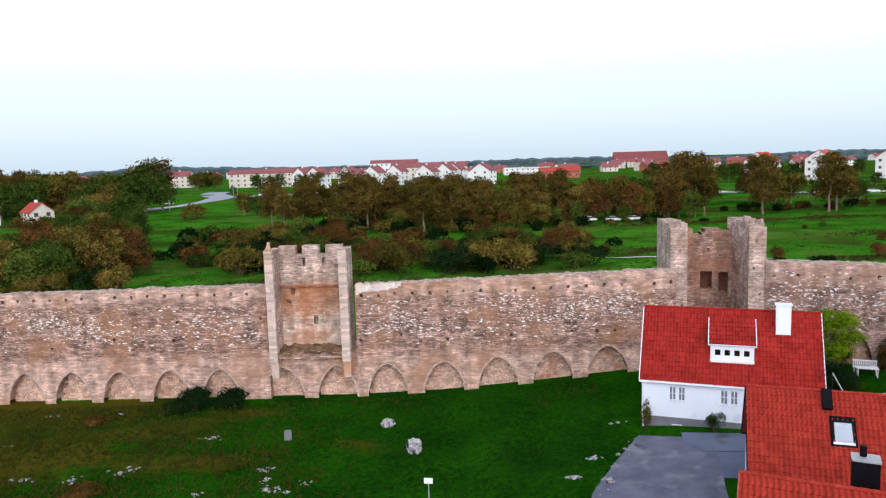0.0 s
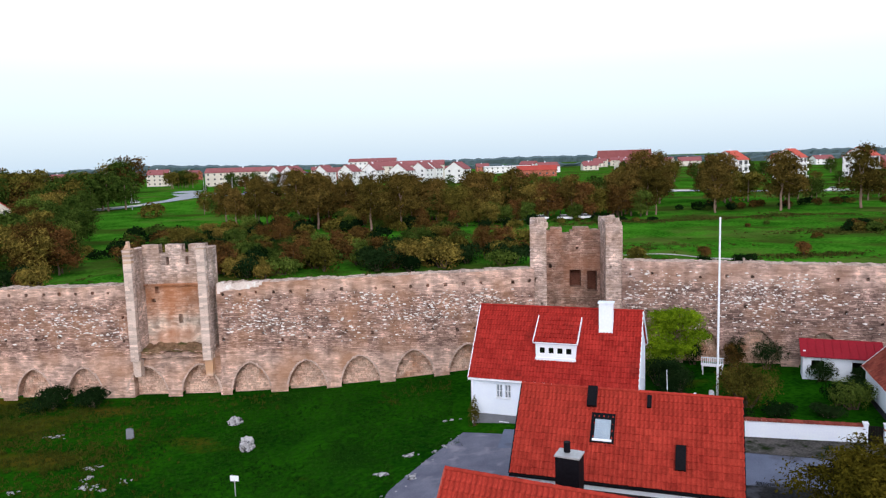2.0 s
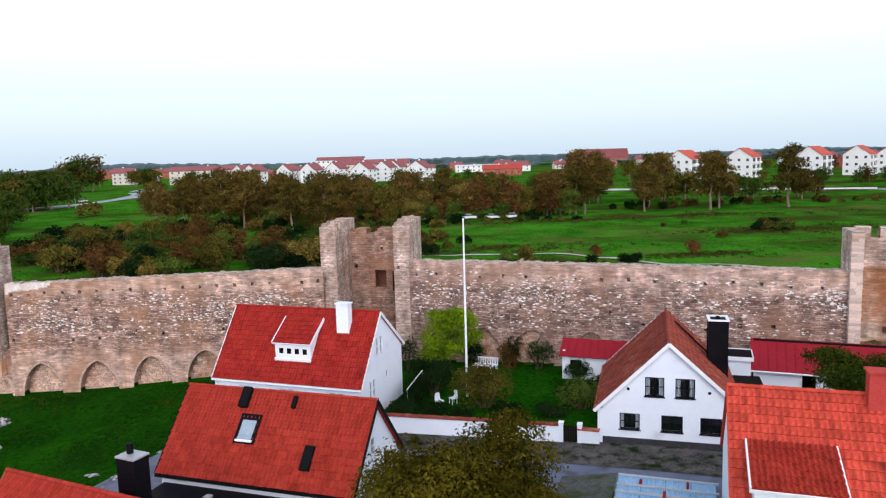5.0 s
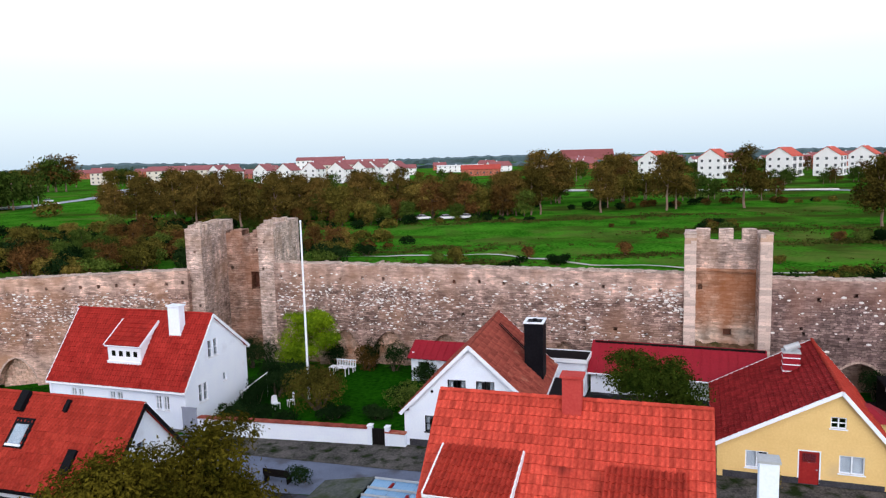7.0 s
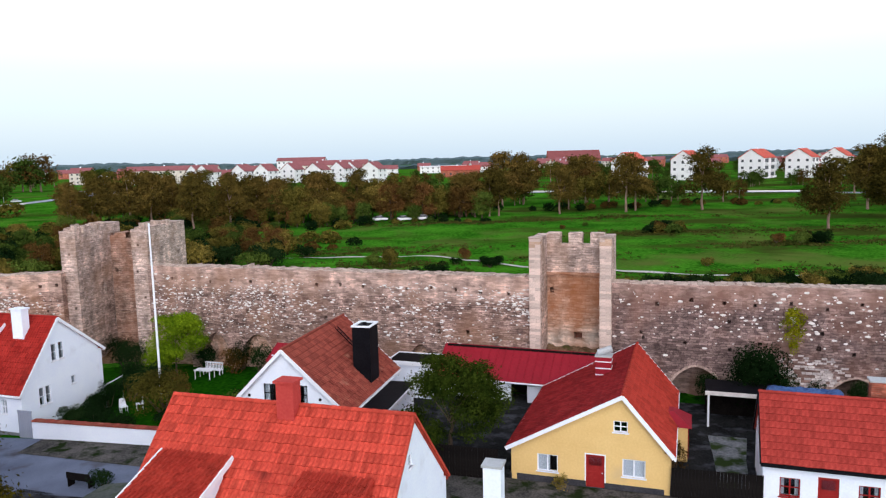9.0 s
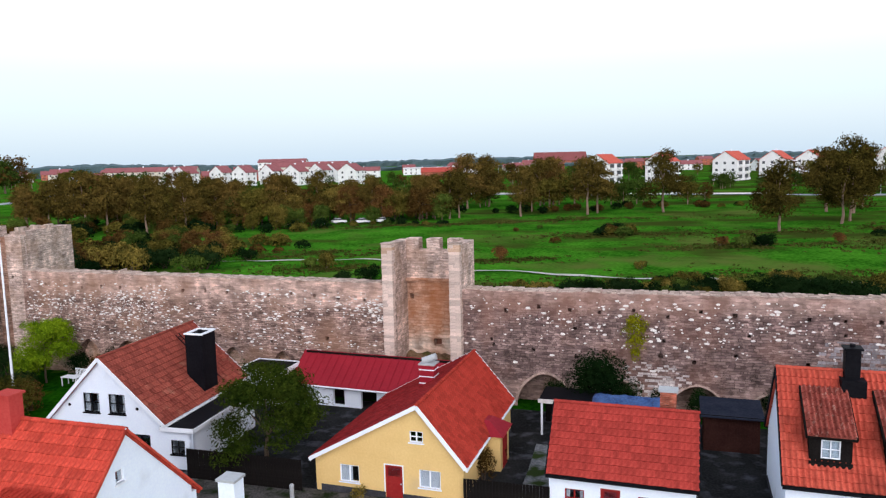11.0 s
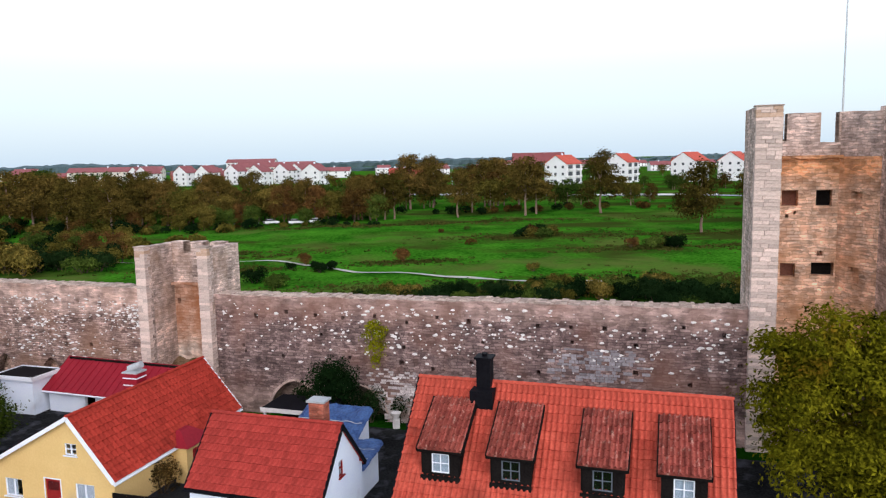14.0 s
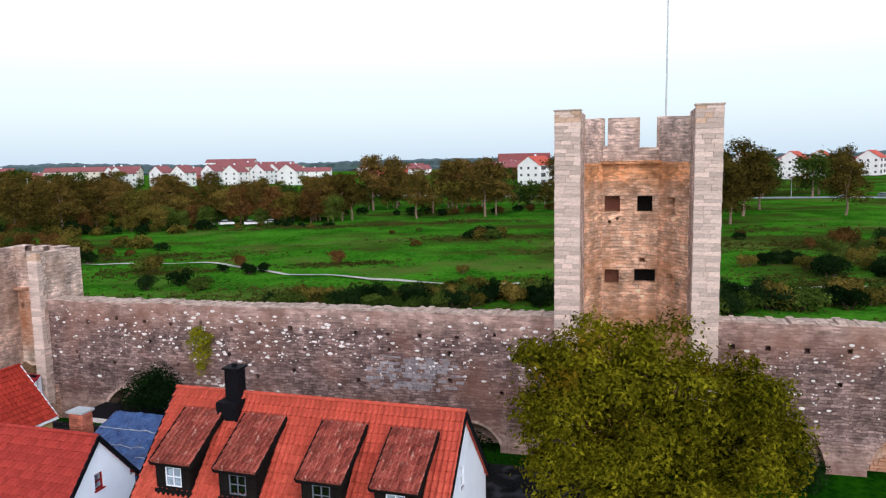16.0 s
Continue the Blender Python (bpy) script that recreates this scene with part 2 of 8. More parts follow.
    bp.inputs["Strength"].default_value, bp.inputs["Distance"].default_value = 0.7, 0.06
    l.new(ad.outputs[0], bp.inputs["Height"])
    l.new(bp.outputs[0], b.inputs["Normal"])
    return m


def glass(name):
    m = bpy.data.materials.new(name)
    m.use_nodes = True
    b = m.node_tree.nodes["Principled BSDF"]
    b.inputs["Base Color"].default_value = (0.75, 0.82, 0.85, 1)
    b.inputs["Roughness"].default_value, b.inputs["Transmission Weight"].default_value = 0.03, 1.0
    return m


M_WALL = masonry("limestone_rubble", (0.27, 0.165, 0.135), (0.68, 0.46, 0.38), (0.11, 0.068, 0.055), 0.46, 0.13, stain=(0.40, 0.205, 0.115), stain_at=0.585, bands=((0.78, 0.55, 0.455), 3.0, 8.0))
M_WALL_C = masonry("grey_limestone_rubble", (0.225, 0.145, 0.125), (0.57, 0.40, 0.34), (0.10, 0.066, 0.056), 0.42, 0.13, stain=(0.34, 0.19, 0.125), stain_at=0.61, bands=((0.72, 0.51, 0.43), 3.0, 8.6))
# darker rubble tones for the yard and east runs
M_WALL_B = masonry("dark_limestone_rubble", (0.165, 0.110, 0.105), (0.40, 0.285, 0.26), (0.085, 0.06, 0.056), 0.36, 0.15, stain=(0.26, 0.135, 0.10), stain_at=0.60, bands=((0.56, 0.39, 0.335), 4.0, 9.2))
M_WALL_T = masonry("tower_rubble", (0.50, 0.375, 0.325), (0.76, 0.60, 0.53), (0.32, 0.23, 0.19), 0.40, 0.15, stain=(0.42, 0.26, 0.17), stain_at=0.62)
M_WALL_RED = masonry("reddish_limestone", (0.36, 0.225, 0.175), (0.58, 0.41, 0.335), (0.18, 0.11, 0.085), 0.45, 0.17, stain=(0.42, 0.20, 0.12), stain_at=0.58)
M_WALL_STAIN = masonry("orange_stained_limestone", (0.70, 0.43, 0.29), (0.93, 0.67, 0.51), (0.44, 0.25, 0.16), 0.42, 0.16, stain=(0.62, 0.29, 0.13), stain_at=0.60, bands=((0.68, 0.27, 0.08), -5.0, 17.3))
M_FILL = masonry("niche_fill_stone", (0.44, 0.28, 0.205), (0.70, 0.50, 0.39), (0.11, 0.066, 0.046), 0.5, 0.19, stain=(0.30, 0.17, 0.115), stain_at=0.58)
M_QUOIN = material("dressed_limestone", (0.50, 0.375, 0.32), (0.80, 0.66, 0.59), 0.9, 1.2, 6, 0.9, island=0.24, c3=(0.46, 0.27, 0.165), c3_at=0.56)
M_LICHEN = material("orange_lichen_limestone", (0.44, 0.27, 0.17), (0.64, 0.48, 0.38), 0.9, 1.4, 6, 0.7, island=0.22)
# brown of the shade deep in the tower openings
M_HOLESHADE = material("opening_shade_brown", (0.13, 0.055, 0.04), (0.22, 0.10, 0.07), 0.9, 1.5, 9, 0.3)
M_WHITENED = material("lime_stained_stone", (0.40, 0.34, 0.33), (0.70, 0.64, 0.62), 0.92, 1.3, 7, 0.6, island=0.25, c3=(0.34, 0.25, 0.22), c3_at=0.60, c3_scale=0.6)
M_PLASTER = material("pale_lime_repair", (0.60, 0.50, 0.46), (0.80, 0.70, 0.65), 0.9, 1.0, 7, 0.5, c3=(0.88, 0.86, 0.84), c3_at=0.60, c3_scale=1.6)
M_RIM = material("pale_rim_stone", (0.40, 0.285, 0.24), (0.62, 0.47, 0.405), 0.9, 1.5, 8, 0.6, island=0.16)
M_BLOCK = material("infill_block", (0.44, 0.265, 0.20), (0.80, 0.59, 0.48), 0.92, 1.1, 7, 0.7, island=0.26, c3=(0.46, 0.24, 0.15), c3_at=0.60, c3_scale=0.5)
M_CAP = material("coping_stone", (0.36, 0.27, 0.22), (0.56, 0.45, 0.39), 0.9, 1.5, 8, 0.6, island=0.3)
M_INNER = masonry("plastered_inner_face", (0.52, 0.34, 0.255), (0.74, 0.55, 0.445), (0.36, 0.215, 0.15), 0.5, 0.2, stain=(0.42, 0.15, 0.055), stain_at=0.50, bands=((0.90, 0.79, 0.69), 6.2, 40.0))
# near-black earth: the shade of the yards is put into its colour
M_SOIL = material("shade_dark_soil", (0.010, 0.011, 0.012), (0.032, 0.033, 0.034), 0.95, 0.6, 8, 0.5, c3=(0.065, 0.068, 0.080), c3_at=0.58, c3_scale=0.9, spec=0)
M_ASHLAR = material("bluish_ashlar", (0.20, 0.185, 0.20), (0.40, 0.37, 0.39), 0.9, 1.2, 6, 0.6, island=0.22)
M_REDCHIM = material("red_painted_brick", (0.42, 0.05, 0.045), (0.50, 0.075, 0.065), 0.8, 1, 10, 0.2)
M_PALE = material("pale_limestone", (0.70, 0.67, 0.65), (0.86, 0.84, 0.82), 0.85, 2, 14, 0.4, island=0.12)
M_LAWN = material("lawn_turf", (0.003, 0.029, 0.002), (0.016, 0.096, 0.003), 0.95, 0.16, 3.0, 0.8, c3=(0.006, 0.028, 0.003), c3_at=0.60, c3_scale=0.06, spec=0.0, c4=((0.074, 0.063, 0.008), 0.55, (0.10, 0.20, 1), (-38.0, -4.0, 0.16, -0.14)))
M_GRASS = material("grass", (0.009, 0.064, 0.004), (0.060, 0.225, 0.015), 0.95, 0.10, 1.6, 0.8, c3=(0.085, 0.125, 0.024), c3_at=0.59, c3_scale=0.045, spec=0.0, c4=((0.038, 0.058, 0.010), 0.57, (0.022, 0.06, 1), (70.0, 190.0, -0.03, 0.07)))
M_ROAD = material("street_asphalt", (0.095, 0.115, 0.175), (0.160, 0.188, 0.265), 0.9, 0.5, 20, 0.2, c3=(0.08, 0.085, 0.11), c3_at=0.6, c3_scale=0.6, spec=0.2)
M_GRAVEL = material("gravel", (0.105, 0.113, 0.160), (0.195, 0.203, 0.262), 0.95, 0.8, 22, 0.4, c3=(0.25, 0.25, 0.30), c3_at=0.62, c3_scale=0.7)
M_WHITE = material("white_render", (0.77, 0.84, 0.97), (0.85, 0.92, 1.0), 0.85, 0.7, 10, 0.12, c3=(0.66, 0.70, 0.78), c3_at=0.68, c3_scale=0.5)
M_TRIM = material("white_painted_wood", (0.79, 0.83, 0.90), (0.87, 0.90, 0.96), 0.6, 1.5, 20, 0.05)
M_YELLOW = material("yellow_render", (0.70, 0.475, 0.19), (0.78, 0.55, 0.235), 0.85, 0.7, 10, 0.12, c3=(0.62, 0.45, 0.23), c3_at=0.7)
M_PLINTH = material("dark_plinth", (0.035, 0.035, 0.042), (0.065, 0.065, 0.075), 0.85, 1.5, 12, 0.2)
M_GREYPLINTH = material("grey_plinth", (0.16, 0.17, 0.20), (0.22, 0.23, 0.26), 0.9, 1.5, 12, 0.2)
M_TILE = material("red_clay_tile", (0.25, 0.017, 0.014), (0.41, 0.038, 0.029), 0.75, 0.8, 9, 0.15, island=0.16, c3=(0.18, 0.020, 0.016), c3_at=0.62, c3_scale=0.45)
M_TILE_ORANGE = material("bright_clay_tile", (0.42, 0.046, 0.032), (0.64, 0.098, 0.062), 0.75, 0.8, 9, 0.15, island=0.22, c3=(0.25, 0.035, 0.026), c3_at=0.58, c3_scale=0.45)
M_TILE_SALMON = material("salmon_clay_tile", (0.40, 0.060, 0.040), (0.60, 0.120, 0.078), 0.75, 0.8, 9, 0.15, island=0.14, c3=(0.24, 0.045, 0.032), c3_at=0.58, c3_scale=0.45)
M_TILE_B = material("deep_red_clay_tile", (0.29, 0.028, 0.020), (0.45, 0.056, 0.036), 0.75, 0.8, 9, 0.15, island=0.16, c3=(0.19, 0.022, 0.016), c3_at=0.61, c3_scale=0.4)
M_TILE_BROWN = material("weathered_clay_tile", (0.19, 0.040, 0.030), (0.32, 0.085, 0.060), 0.8, 0.8, 9, 0.2, island=0.24, c3=(0.38, 0.16, 0.11), c3_at=0.62, c3_scale=0.9)
M_TILE_PALE = material("faded_clay_tile", (0.29, 0.033, 0.027), (0.43, 0.064, 0.050), 0.8, 0.8, 9, 0.15, island=0.16, c3=(0.24, 0.035, 0.03), c3_at=0.6, c3_scale=0.5)
M_TILE_MAROON = material("maroon_clay_tile", (0.20, 0.014, 0.016), (0.31, 0.026, 0.026), 0.75, 0.8, 9, 0.15, island=0.2)
M_TILE_DARK = material("weathered_dormer_tile", (0.24, 0.052, 0.042), (0.40, 0.110, 0.082), 0.8, 0.9, 9, 0.2, island=0.32, c3=(0.52, 0.30, 0.24), c3_at=0.64, c3_scale=4.5)
M_REDMETAL = material("red_sheet_metal", (0.25, 0.007, 0.018), (0.31, 0.012, 0.026), 0.6, 0.6, 6, 0.03, spec=0.25)
M_BLACK = material("black_sheet_metal", (0.004, 0.004, 0.006), (0.009, 0.009, 0.012), 0.6, 1, 8, 0.05, spec=0.06)
M_REDPAINT = material("red_painted_wood", (0.25, 0.018, 0.018), (0.32, 0.028, 0.026), 0.6, 1, 12, 0.05)
M_BRICK = masonry("chimney_brick", (0.42, 0.11, 0.07), (0.50, 0.15, 0.09), (0.40, 0.20, 0.15), 0.25, 0.075)
M_GLASS = glass("window_glass")
M_CURTAIN = material("white_curtain", (0.40, 0.43, 0.49), (0.52, 0.55, 0.61), 0.95, 4, 20, 0.1)
M_PANEBACK = material("pale_pane_backing", (0.34, 0.40, 0.48), (0.46, 0.52, 0.60), 0.9, 1, 8, 0.05)
M_BARK = material("bark", (0.075, 0.055, 0.04), (0.14, 0.105, 0.08), 0.95, 2, 14, 0.8)
M_PINEBARK = material("pine_bark", (0.20, 0.13, 0.10), (0.32, 0.22, 0.17), 0.95, 1, 8, 0.6)
# tarred wood; also painted shade in tower openings and behind dormer panes
M_WOODSHADE = material("tarred_wood_and_shade", (0.006, 0.005, 0.005), (0.016, 0.014, 0.013), 0.85, 1, 12, 0.3)
M_GREYMETAL = material("galvanised_metal", (0.42, 0.44, 0.46), (0.52, 0.54, 0.56), 0.45, 1, 8, 0.05, metal=0.3)


def leafy(name, c1, c2, spread=0.2, per_object=0.42, scale=0.5, **more):
    return material(name, c1, c2, 0.8, scale, 3.0, 0.0, island=spread, per_object=per_object, spec=0.0, **more)


# dark-to-light patches put shaded hollows and sunlit clumps into the leaf colour
L_OLIVE = leafy("olive_leaves", (0.024, 0.028, 0.006), (0.23, 0.182, 0.036))
L_GREEN = leafy("green_leaves", (0.009, 0.028, 0.004), (0.098, 0.146, 0.026))
L_BRIGHT = leafy("bright_green_leaves", (0.030, 0.085, 0.004), (0.20, 0.31, 0.012))
L_GARDEN = leafy("garden_tree_leaves", (0.008, 0.020, 0.003), (0.048, 0.070, 0.009), 0.28, 0.0, 0.6)
L_DARK = leafy("dark_green_leaves", (0.005, 0.016, 0.005), (0.014, 0.032, 0.009))
L_PINE = leafy("pine_needles", (0.007, 0.012, 0.003), (0.165, 0.115, 0.026))
L_RUST = leafy("rust_leaves", (0.024, 0.018, 0.006), (0.165, 0.086, 0.024))
L_GOLD = leafy("yellowing_maple_leaves", (0.009, 0.014, 0.001), (0.200, 0.185, 0.010), 0.30, 0.0, 0.45, c3=(0.13, 0.062, 0.006), c3_at=0.66, c3_scale=0.33)
L_STREET = leafy("browning_leaves", (0.014, 0.017, 0.002), (0.105, 0.084, 0.010), 0.26, 0.0, 0.6)
L_IVY = leafy("yellow_ivy_leaves", (0.10, 0.12, 0.004), (0.26, 0.24, 0.010), 0.4, 0.0)
M_TUFT = material("dry_grass_blades", (0.030, 0.046, 0.005), (0.055, 0.062, 0.009), 0.9, 0.25, 1.2, 0.0, island=0.25, spec=0.02)
M_TUFT_GREEN = material("green_grass_blades", (0.004, 0.030, 0.002), (0.018, 0.078, 0.005), 0.9, 0.25, 2.5, 0.0, island=0.3, spec=0.02)
M_MOSS = material("mossy_rubble", (0.075, 0.045, 0.026), (0.22, 0.145, 0.09), 0.95, 1.5, 7, 0.8, island=0.35, c3=(0.06, 0.06, 0.02), c3_at=0.60, c3_scale=0.9)
# ---- building tools ----
class Geo:
    """Vertices and faces gathered for one mesh."""
    def __init__(self):
        self.v, self.f = [], []

    def poly(self, *pts):
        k = len(self.v)
        self.v.extend(tuple(p) for p in pts)
        self.f.append(tuple(range(k, k + len(pts))))
        return self

    def box(self, x0, x1, y0, y1, z0, z1, m=None):
        k = len(self.v)
        pts = [(x, y, z) for z in (z0, z1) for y in (y0, y1) for x in (x0, x1)]
        self.v.extend(tuple(m @ Vector(p)) if m else p for p in pts)
        for q in ((0, 2, 3, 1), (4, 5, 7, 6), (0, 1, 5, 4), (1, 3, 7, 5), (3, 2, 6, 7), (2, 0, 4, 6)):
            self.f.append(tuple(k + i for i in q))
        return self

    def prism(self, pts, y0, y1):
        """A shape drawn in x and z, from y0 to y1."""
        k, n = len(self.v), len(pts)
        self.v.extend([(x, y0, z) for x, z in pts] + [(x, y1, z) for x, z in pts])
        self.f.append(tuple(range(k, k + n)))
        self.f.append(tuple(range(k + 2 * n - 1, k + n - 1, -1)))
        for i in range(n):
            j = (i + 1) % n
            self.f.append((k + i, k + n + i, k + n + j, k + j))
        return self

    def tube(self, a, b, ra, rb, n=8):
        a, b = Vector(a), Vector(b)
        d = (b - a).normalized()
        u = d.orthogonal().normalized()
        w = d.cross(u)
        k = len(self.v)
        for p, r in ((a, ra), (b, rb)):
            self.v.extend(tuple(p + r * (math.cos(i * math.tau / n) * u + math.sin(i * math.tau / n) * w)) for i in range(n))
        for i in range(n):
            j = (i + 1) % n
            self.f.append((k + i, k + j, k + n + j, k + n + i))
        self.f.append(tuple(range(k + n - 1, k - 1, -1)))
        self.f.append(tuple(range(k + n, k + 2 * n)))
        return self

    def mesh(self, name, mat):
        me = bpy.data.meshes.new(name)
        me.from_pydata(self.v, [], self.f)
        bm = bmesh.new()
        bm.from_mesh(me)
        bmesh.ops.recalc_face_normals(bm, faces=bm.faces[:]) if len(bm.faces) < 3000 else None
        bm.to_mesh(me)
        bm.free()
        me.materials.append(mat)
        return me


def part(name, geo, mat, parent, label="", m=None):
    """One mesh object under a thing or a part."""
    ob = new(name, geo.mesh(name, mat) if isinstance(geo, Geo) else geo)
    ob.parent = parent
    if m is not None:
        ob.matrix_local = m
    return tagged(ob, label)


def thing(name, m, label, category, group="", kind=""):
    ob = new(name)
    ob.empty_display_size = 0.2
    ob.matrix_world = m
    return tagged(ob, label, category, group, kind)


def slab(breaks, low, top, holes=(), thick=0.3, pocket=None, back=True):
    """An upright wall in x (along) and z, front at y=0. holes: (x0, x1, z0, z1), cut through, or pocket deep."""
    g = Geo()
    xs = sorted(set([round(b, 4) for b in breaks] + [round(v, 4) for h in holes for v in h[:2]]))
    for a, b in zip(xs, xs[1:]):
        if b - a < 1e-3:
            continue
        mid = (a + b) / 2
        cuts = sorted([(h[2], h[3]) for h in holes if h[0] < mid < h[1]])
        la, lb, ta, tb = low(a + 1e-4), low(b - 1e-4), top(a + 1e-4), top(b - 1e-4)
        edge = [(la, lb)] + [e for c in cuts for e in ((c[0], c[0]), (c[1], c[1]))] + [(ta, tb)]
        for k in range(0, len(edge), 2):
            (p, q), (r, s) = edge[k], edge[k + 1]
            g.poly((a, 0, p), (b, 0, q), (b, 0, s), (a, 0, r))
            if back and pocket is None:
                g.poly((b, thick, q), (a, thick, p), (a, thick, r), (b, thick, s))
        if back and pocket is not None:
            g.poly((b, thick, lb), (a, thick, la), (a, thick, ta), (b, thick, tb))
        g.poly((a, 0, ta), (b, 0, tb), (b, thick, tb), (a, thick, ta))
        g.poly((a, 0, la), (a, thick, la), (b, thick, lb), (b, 0, lb))
    for x0, x1, z0, z1 in holes:
        d = thick if pocket is None else pocket
        g.poly((x0, 0, z0), (x0, d, z0), (x0, d, z1), (x0, 0, z1))
        g.poly((x1, 0, z0), (x1, 0, z1), (x1, d, z1), (x1, d, z0))
        g.poly((x0, 0, z0), (x1, 0, z0), (x1, d, z0), (x0, d, z0))
        g.poly((x0, 0, z1), (x0, d, z1), (x1, d, z1), (x1, 0, z1))
        if pocket is not None:
            g.poly((x0, d, z0), (x1, d, z0), (x1, d, z1), (x0, d, z1))
    for x in (xs[0], xs[-1]):
        g.poly((x, 0, low(x)), (x, thick, low(x)), (x, thick, top(x)), (x, 0, top(x)))
    return g


# ---- ground ----
WALL_X = (-90, 19, 29, 60, 66, 97, 105, 150)
WALL_Y = (65.5, 63.5, 62.0, 50.2, 47.9, 36.8, 34.8, 20.0)


def ground_z(x, y):
    mounds = 0.55 * noise.noise((x / 13, y / 10, 8.1)) + 0.25 * noise.noise((x / 5, y / 5, 2.2)) if y < 240 else 0.0
    inside = np.interp(x, (-60, -8, 0, 8, 16, 28, 40, 60, 75, 110), (-0.98, -0.98, -0.68, -0.05, 0.75, 1.35, 1.85, 2.0, 2.2, 2.5))
    inside += np.interp(x, (-10, 12), (1, 0)) * np.interp(y, (35, 60), (-0.6, 0.0))
    outside = 0.3 + mounds + 0.5 * noise.noise((x / 38, y / 30, 3.3)) + np.interp(y, (60, 150, 210, 260, 340, 5000), (0, 0, 0.5, 1.2, 3.6, 4.0))
    k = np.interp(y - np.interp(x, WALL_X, WALL_Y), (2.4, 4.4), (0, 1))
    return float(inside * (1 - k) + outside * k)


def sheet(name, xs, ys, zf, mat):
    xs, ys = list(xs), list(ys)
    me = bpy.data.meshes.new(name)
    vs = [(x, y, zf(x, y)) for y in ys for x in xs]
    n = len(xs)
    me.from_pydata(vs, [], [(j * n + i, j * n + i + 1, (j + 1) * n + i + 1, (j + 1) * n + i) for j in range(len(ys) - 1) for i in range(n - 1)])
    for p in me.polygons:
        p.use_smooth = True
    me.materials.append(mat)
    return me


gx = np.concatenate([[-5000, -2500, -1200, -700, -450], np.arange(-300, -64, 12), np.arange(-60, 121, 1.5), np.arange(132, 320, 12), [450, 700, 1200, 2500, 5000]])
gy = np.concatenate([[-800, -300, -120, -60, -30], np.arange(-10, 20, 5), np.arange(20, 70, 1.5), np.arange(72, 150, 4), np.arange(155, 420, 12), [470, 600, 900, 1500, 2600, 5000]])
ground = tagged(new("ground", sheet("ground", gx, gy, ground_z, M_GRASS)), "dark green grass with yellowish dry patches", "ground", kind="structure")
ground.data.materials.append(M_LAWN)
for p in ground.data.polygons:
    if p.center.y < np.interp(p.center.x, WALL_X, WALL_Y) + 1.2:
        p.material_index = 1


def draped(name, centre, widths, mat, lift=0.03, step=1.0):
    """A strip of paving on the ground along a line of points."""
    pts = []
    for (x0, y0, w0), (x1, y1, w1) in zip([(*c, w) for c, w in zip(centre, widths)], [(*c, w) for c, w in zip(centre, widths)][1:]):
        n = max(1, int(math.hypot(x1 - x0, y1 - y0) / step))
        pts += [(x0 + (x1 - x0) * i / n, y0 + (y1 - y0) * i / n, w0 + (w1 - w0) * i / n) for i in range(n)]
    pts.append((*centre[-1], widths[-1]))
    g = Geo()
    cols = 5
    for i, (x, y, w) in enumerate(pts):
        a, b = pts[max(0, i - 1)], pts[min(len(pts) - 1, i + 1)]
        d = Vector((b[0] - a[0], b[1] - a[1])).normalized()
        for c in range(cols):
            o = (c / (cols - 1) - 0.5) * w
            px, py = x - d.y * o, y + d.x * o
            g.v.append((px, py, ground_z(px, py) + lift))
    for i in range(len(pts) - 1):
        for c in range(cols - 1):
            k = i * cols + c
            g.f.append((k, k + 1, k + cols + 1, k + cols))
    return new(name, g.mesh(name, mat))


# ---- the town wall ----
rng = random.Random(7)


def along(p, q):
    """Pose of a run that starts at p and goes to q (x along, y away from the town), and its length."""
    a = math.atan2(q[1] - p[1], q[0] - p[0])
    return Matrix.Translation((p[0], p[1], 0)) @ Matrix.Rotation(a, 4, "Z"), math.hypot(q[0] - p[0], q[1] - p[1])


def arch_low(s, arches, base):
    for c, half, crown in arches:
        if abs(s - c) < half:
            # pointed arch of two arcs
            u = abs(s - c) / half
            spring = base(s) + 0.35
            return spring + (crown - spring) * (1 - u ** 2.1) ** 0.62 * (1 - 0.12 * u)
    return base(s) - 0.6


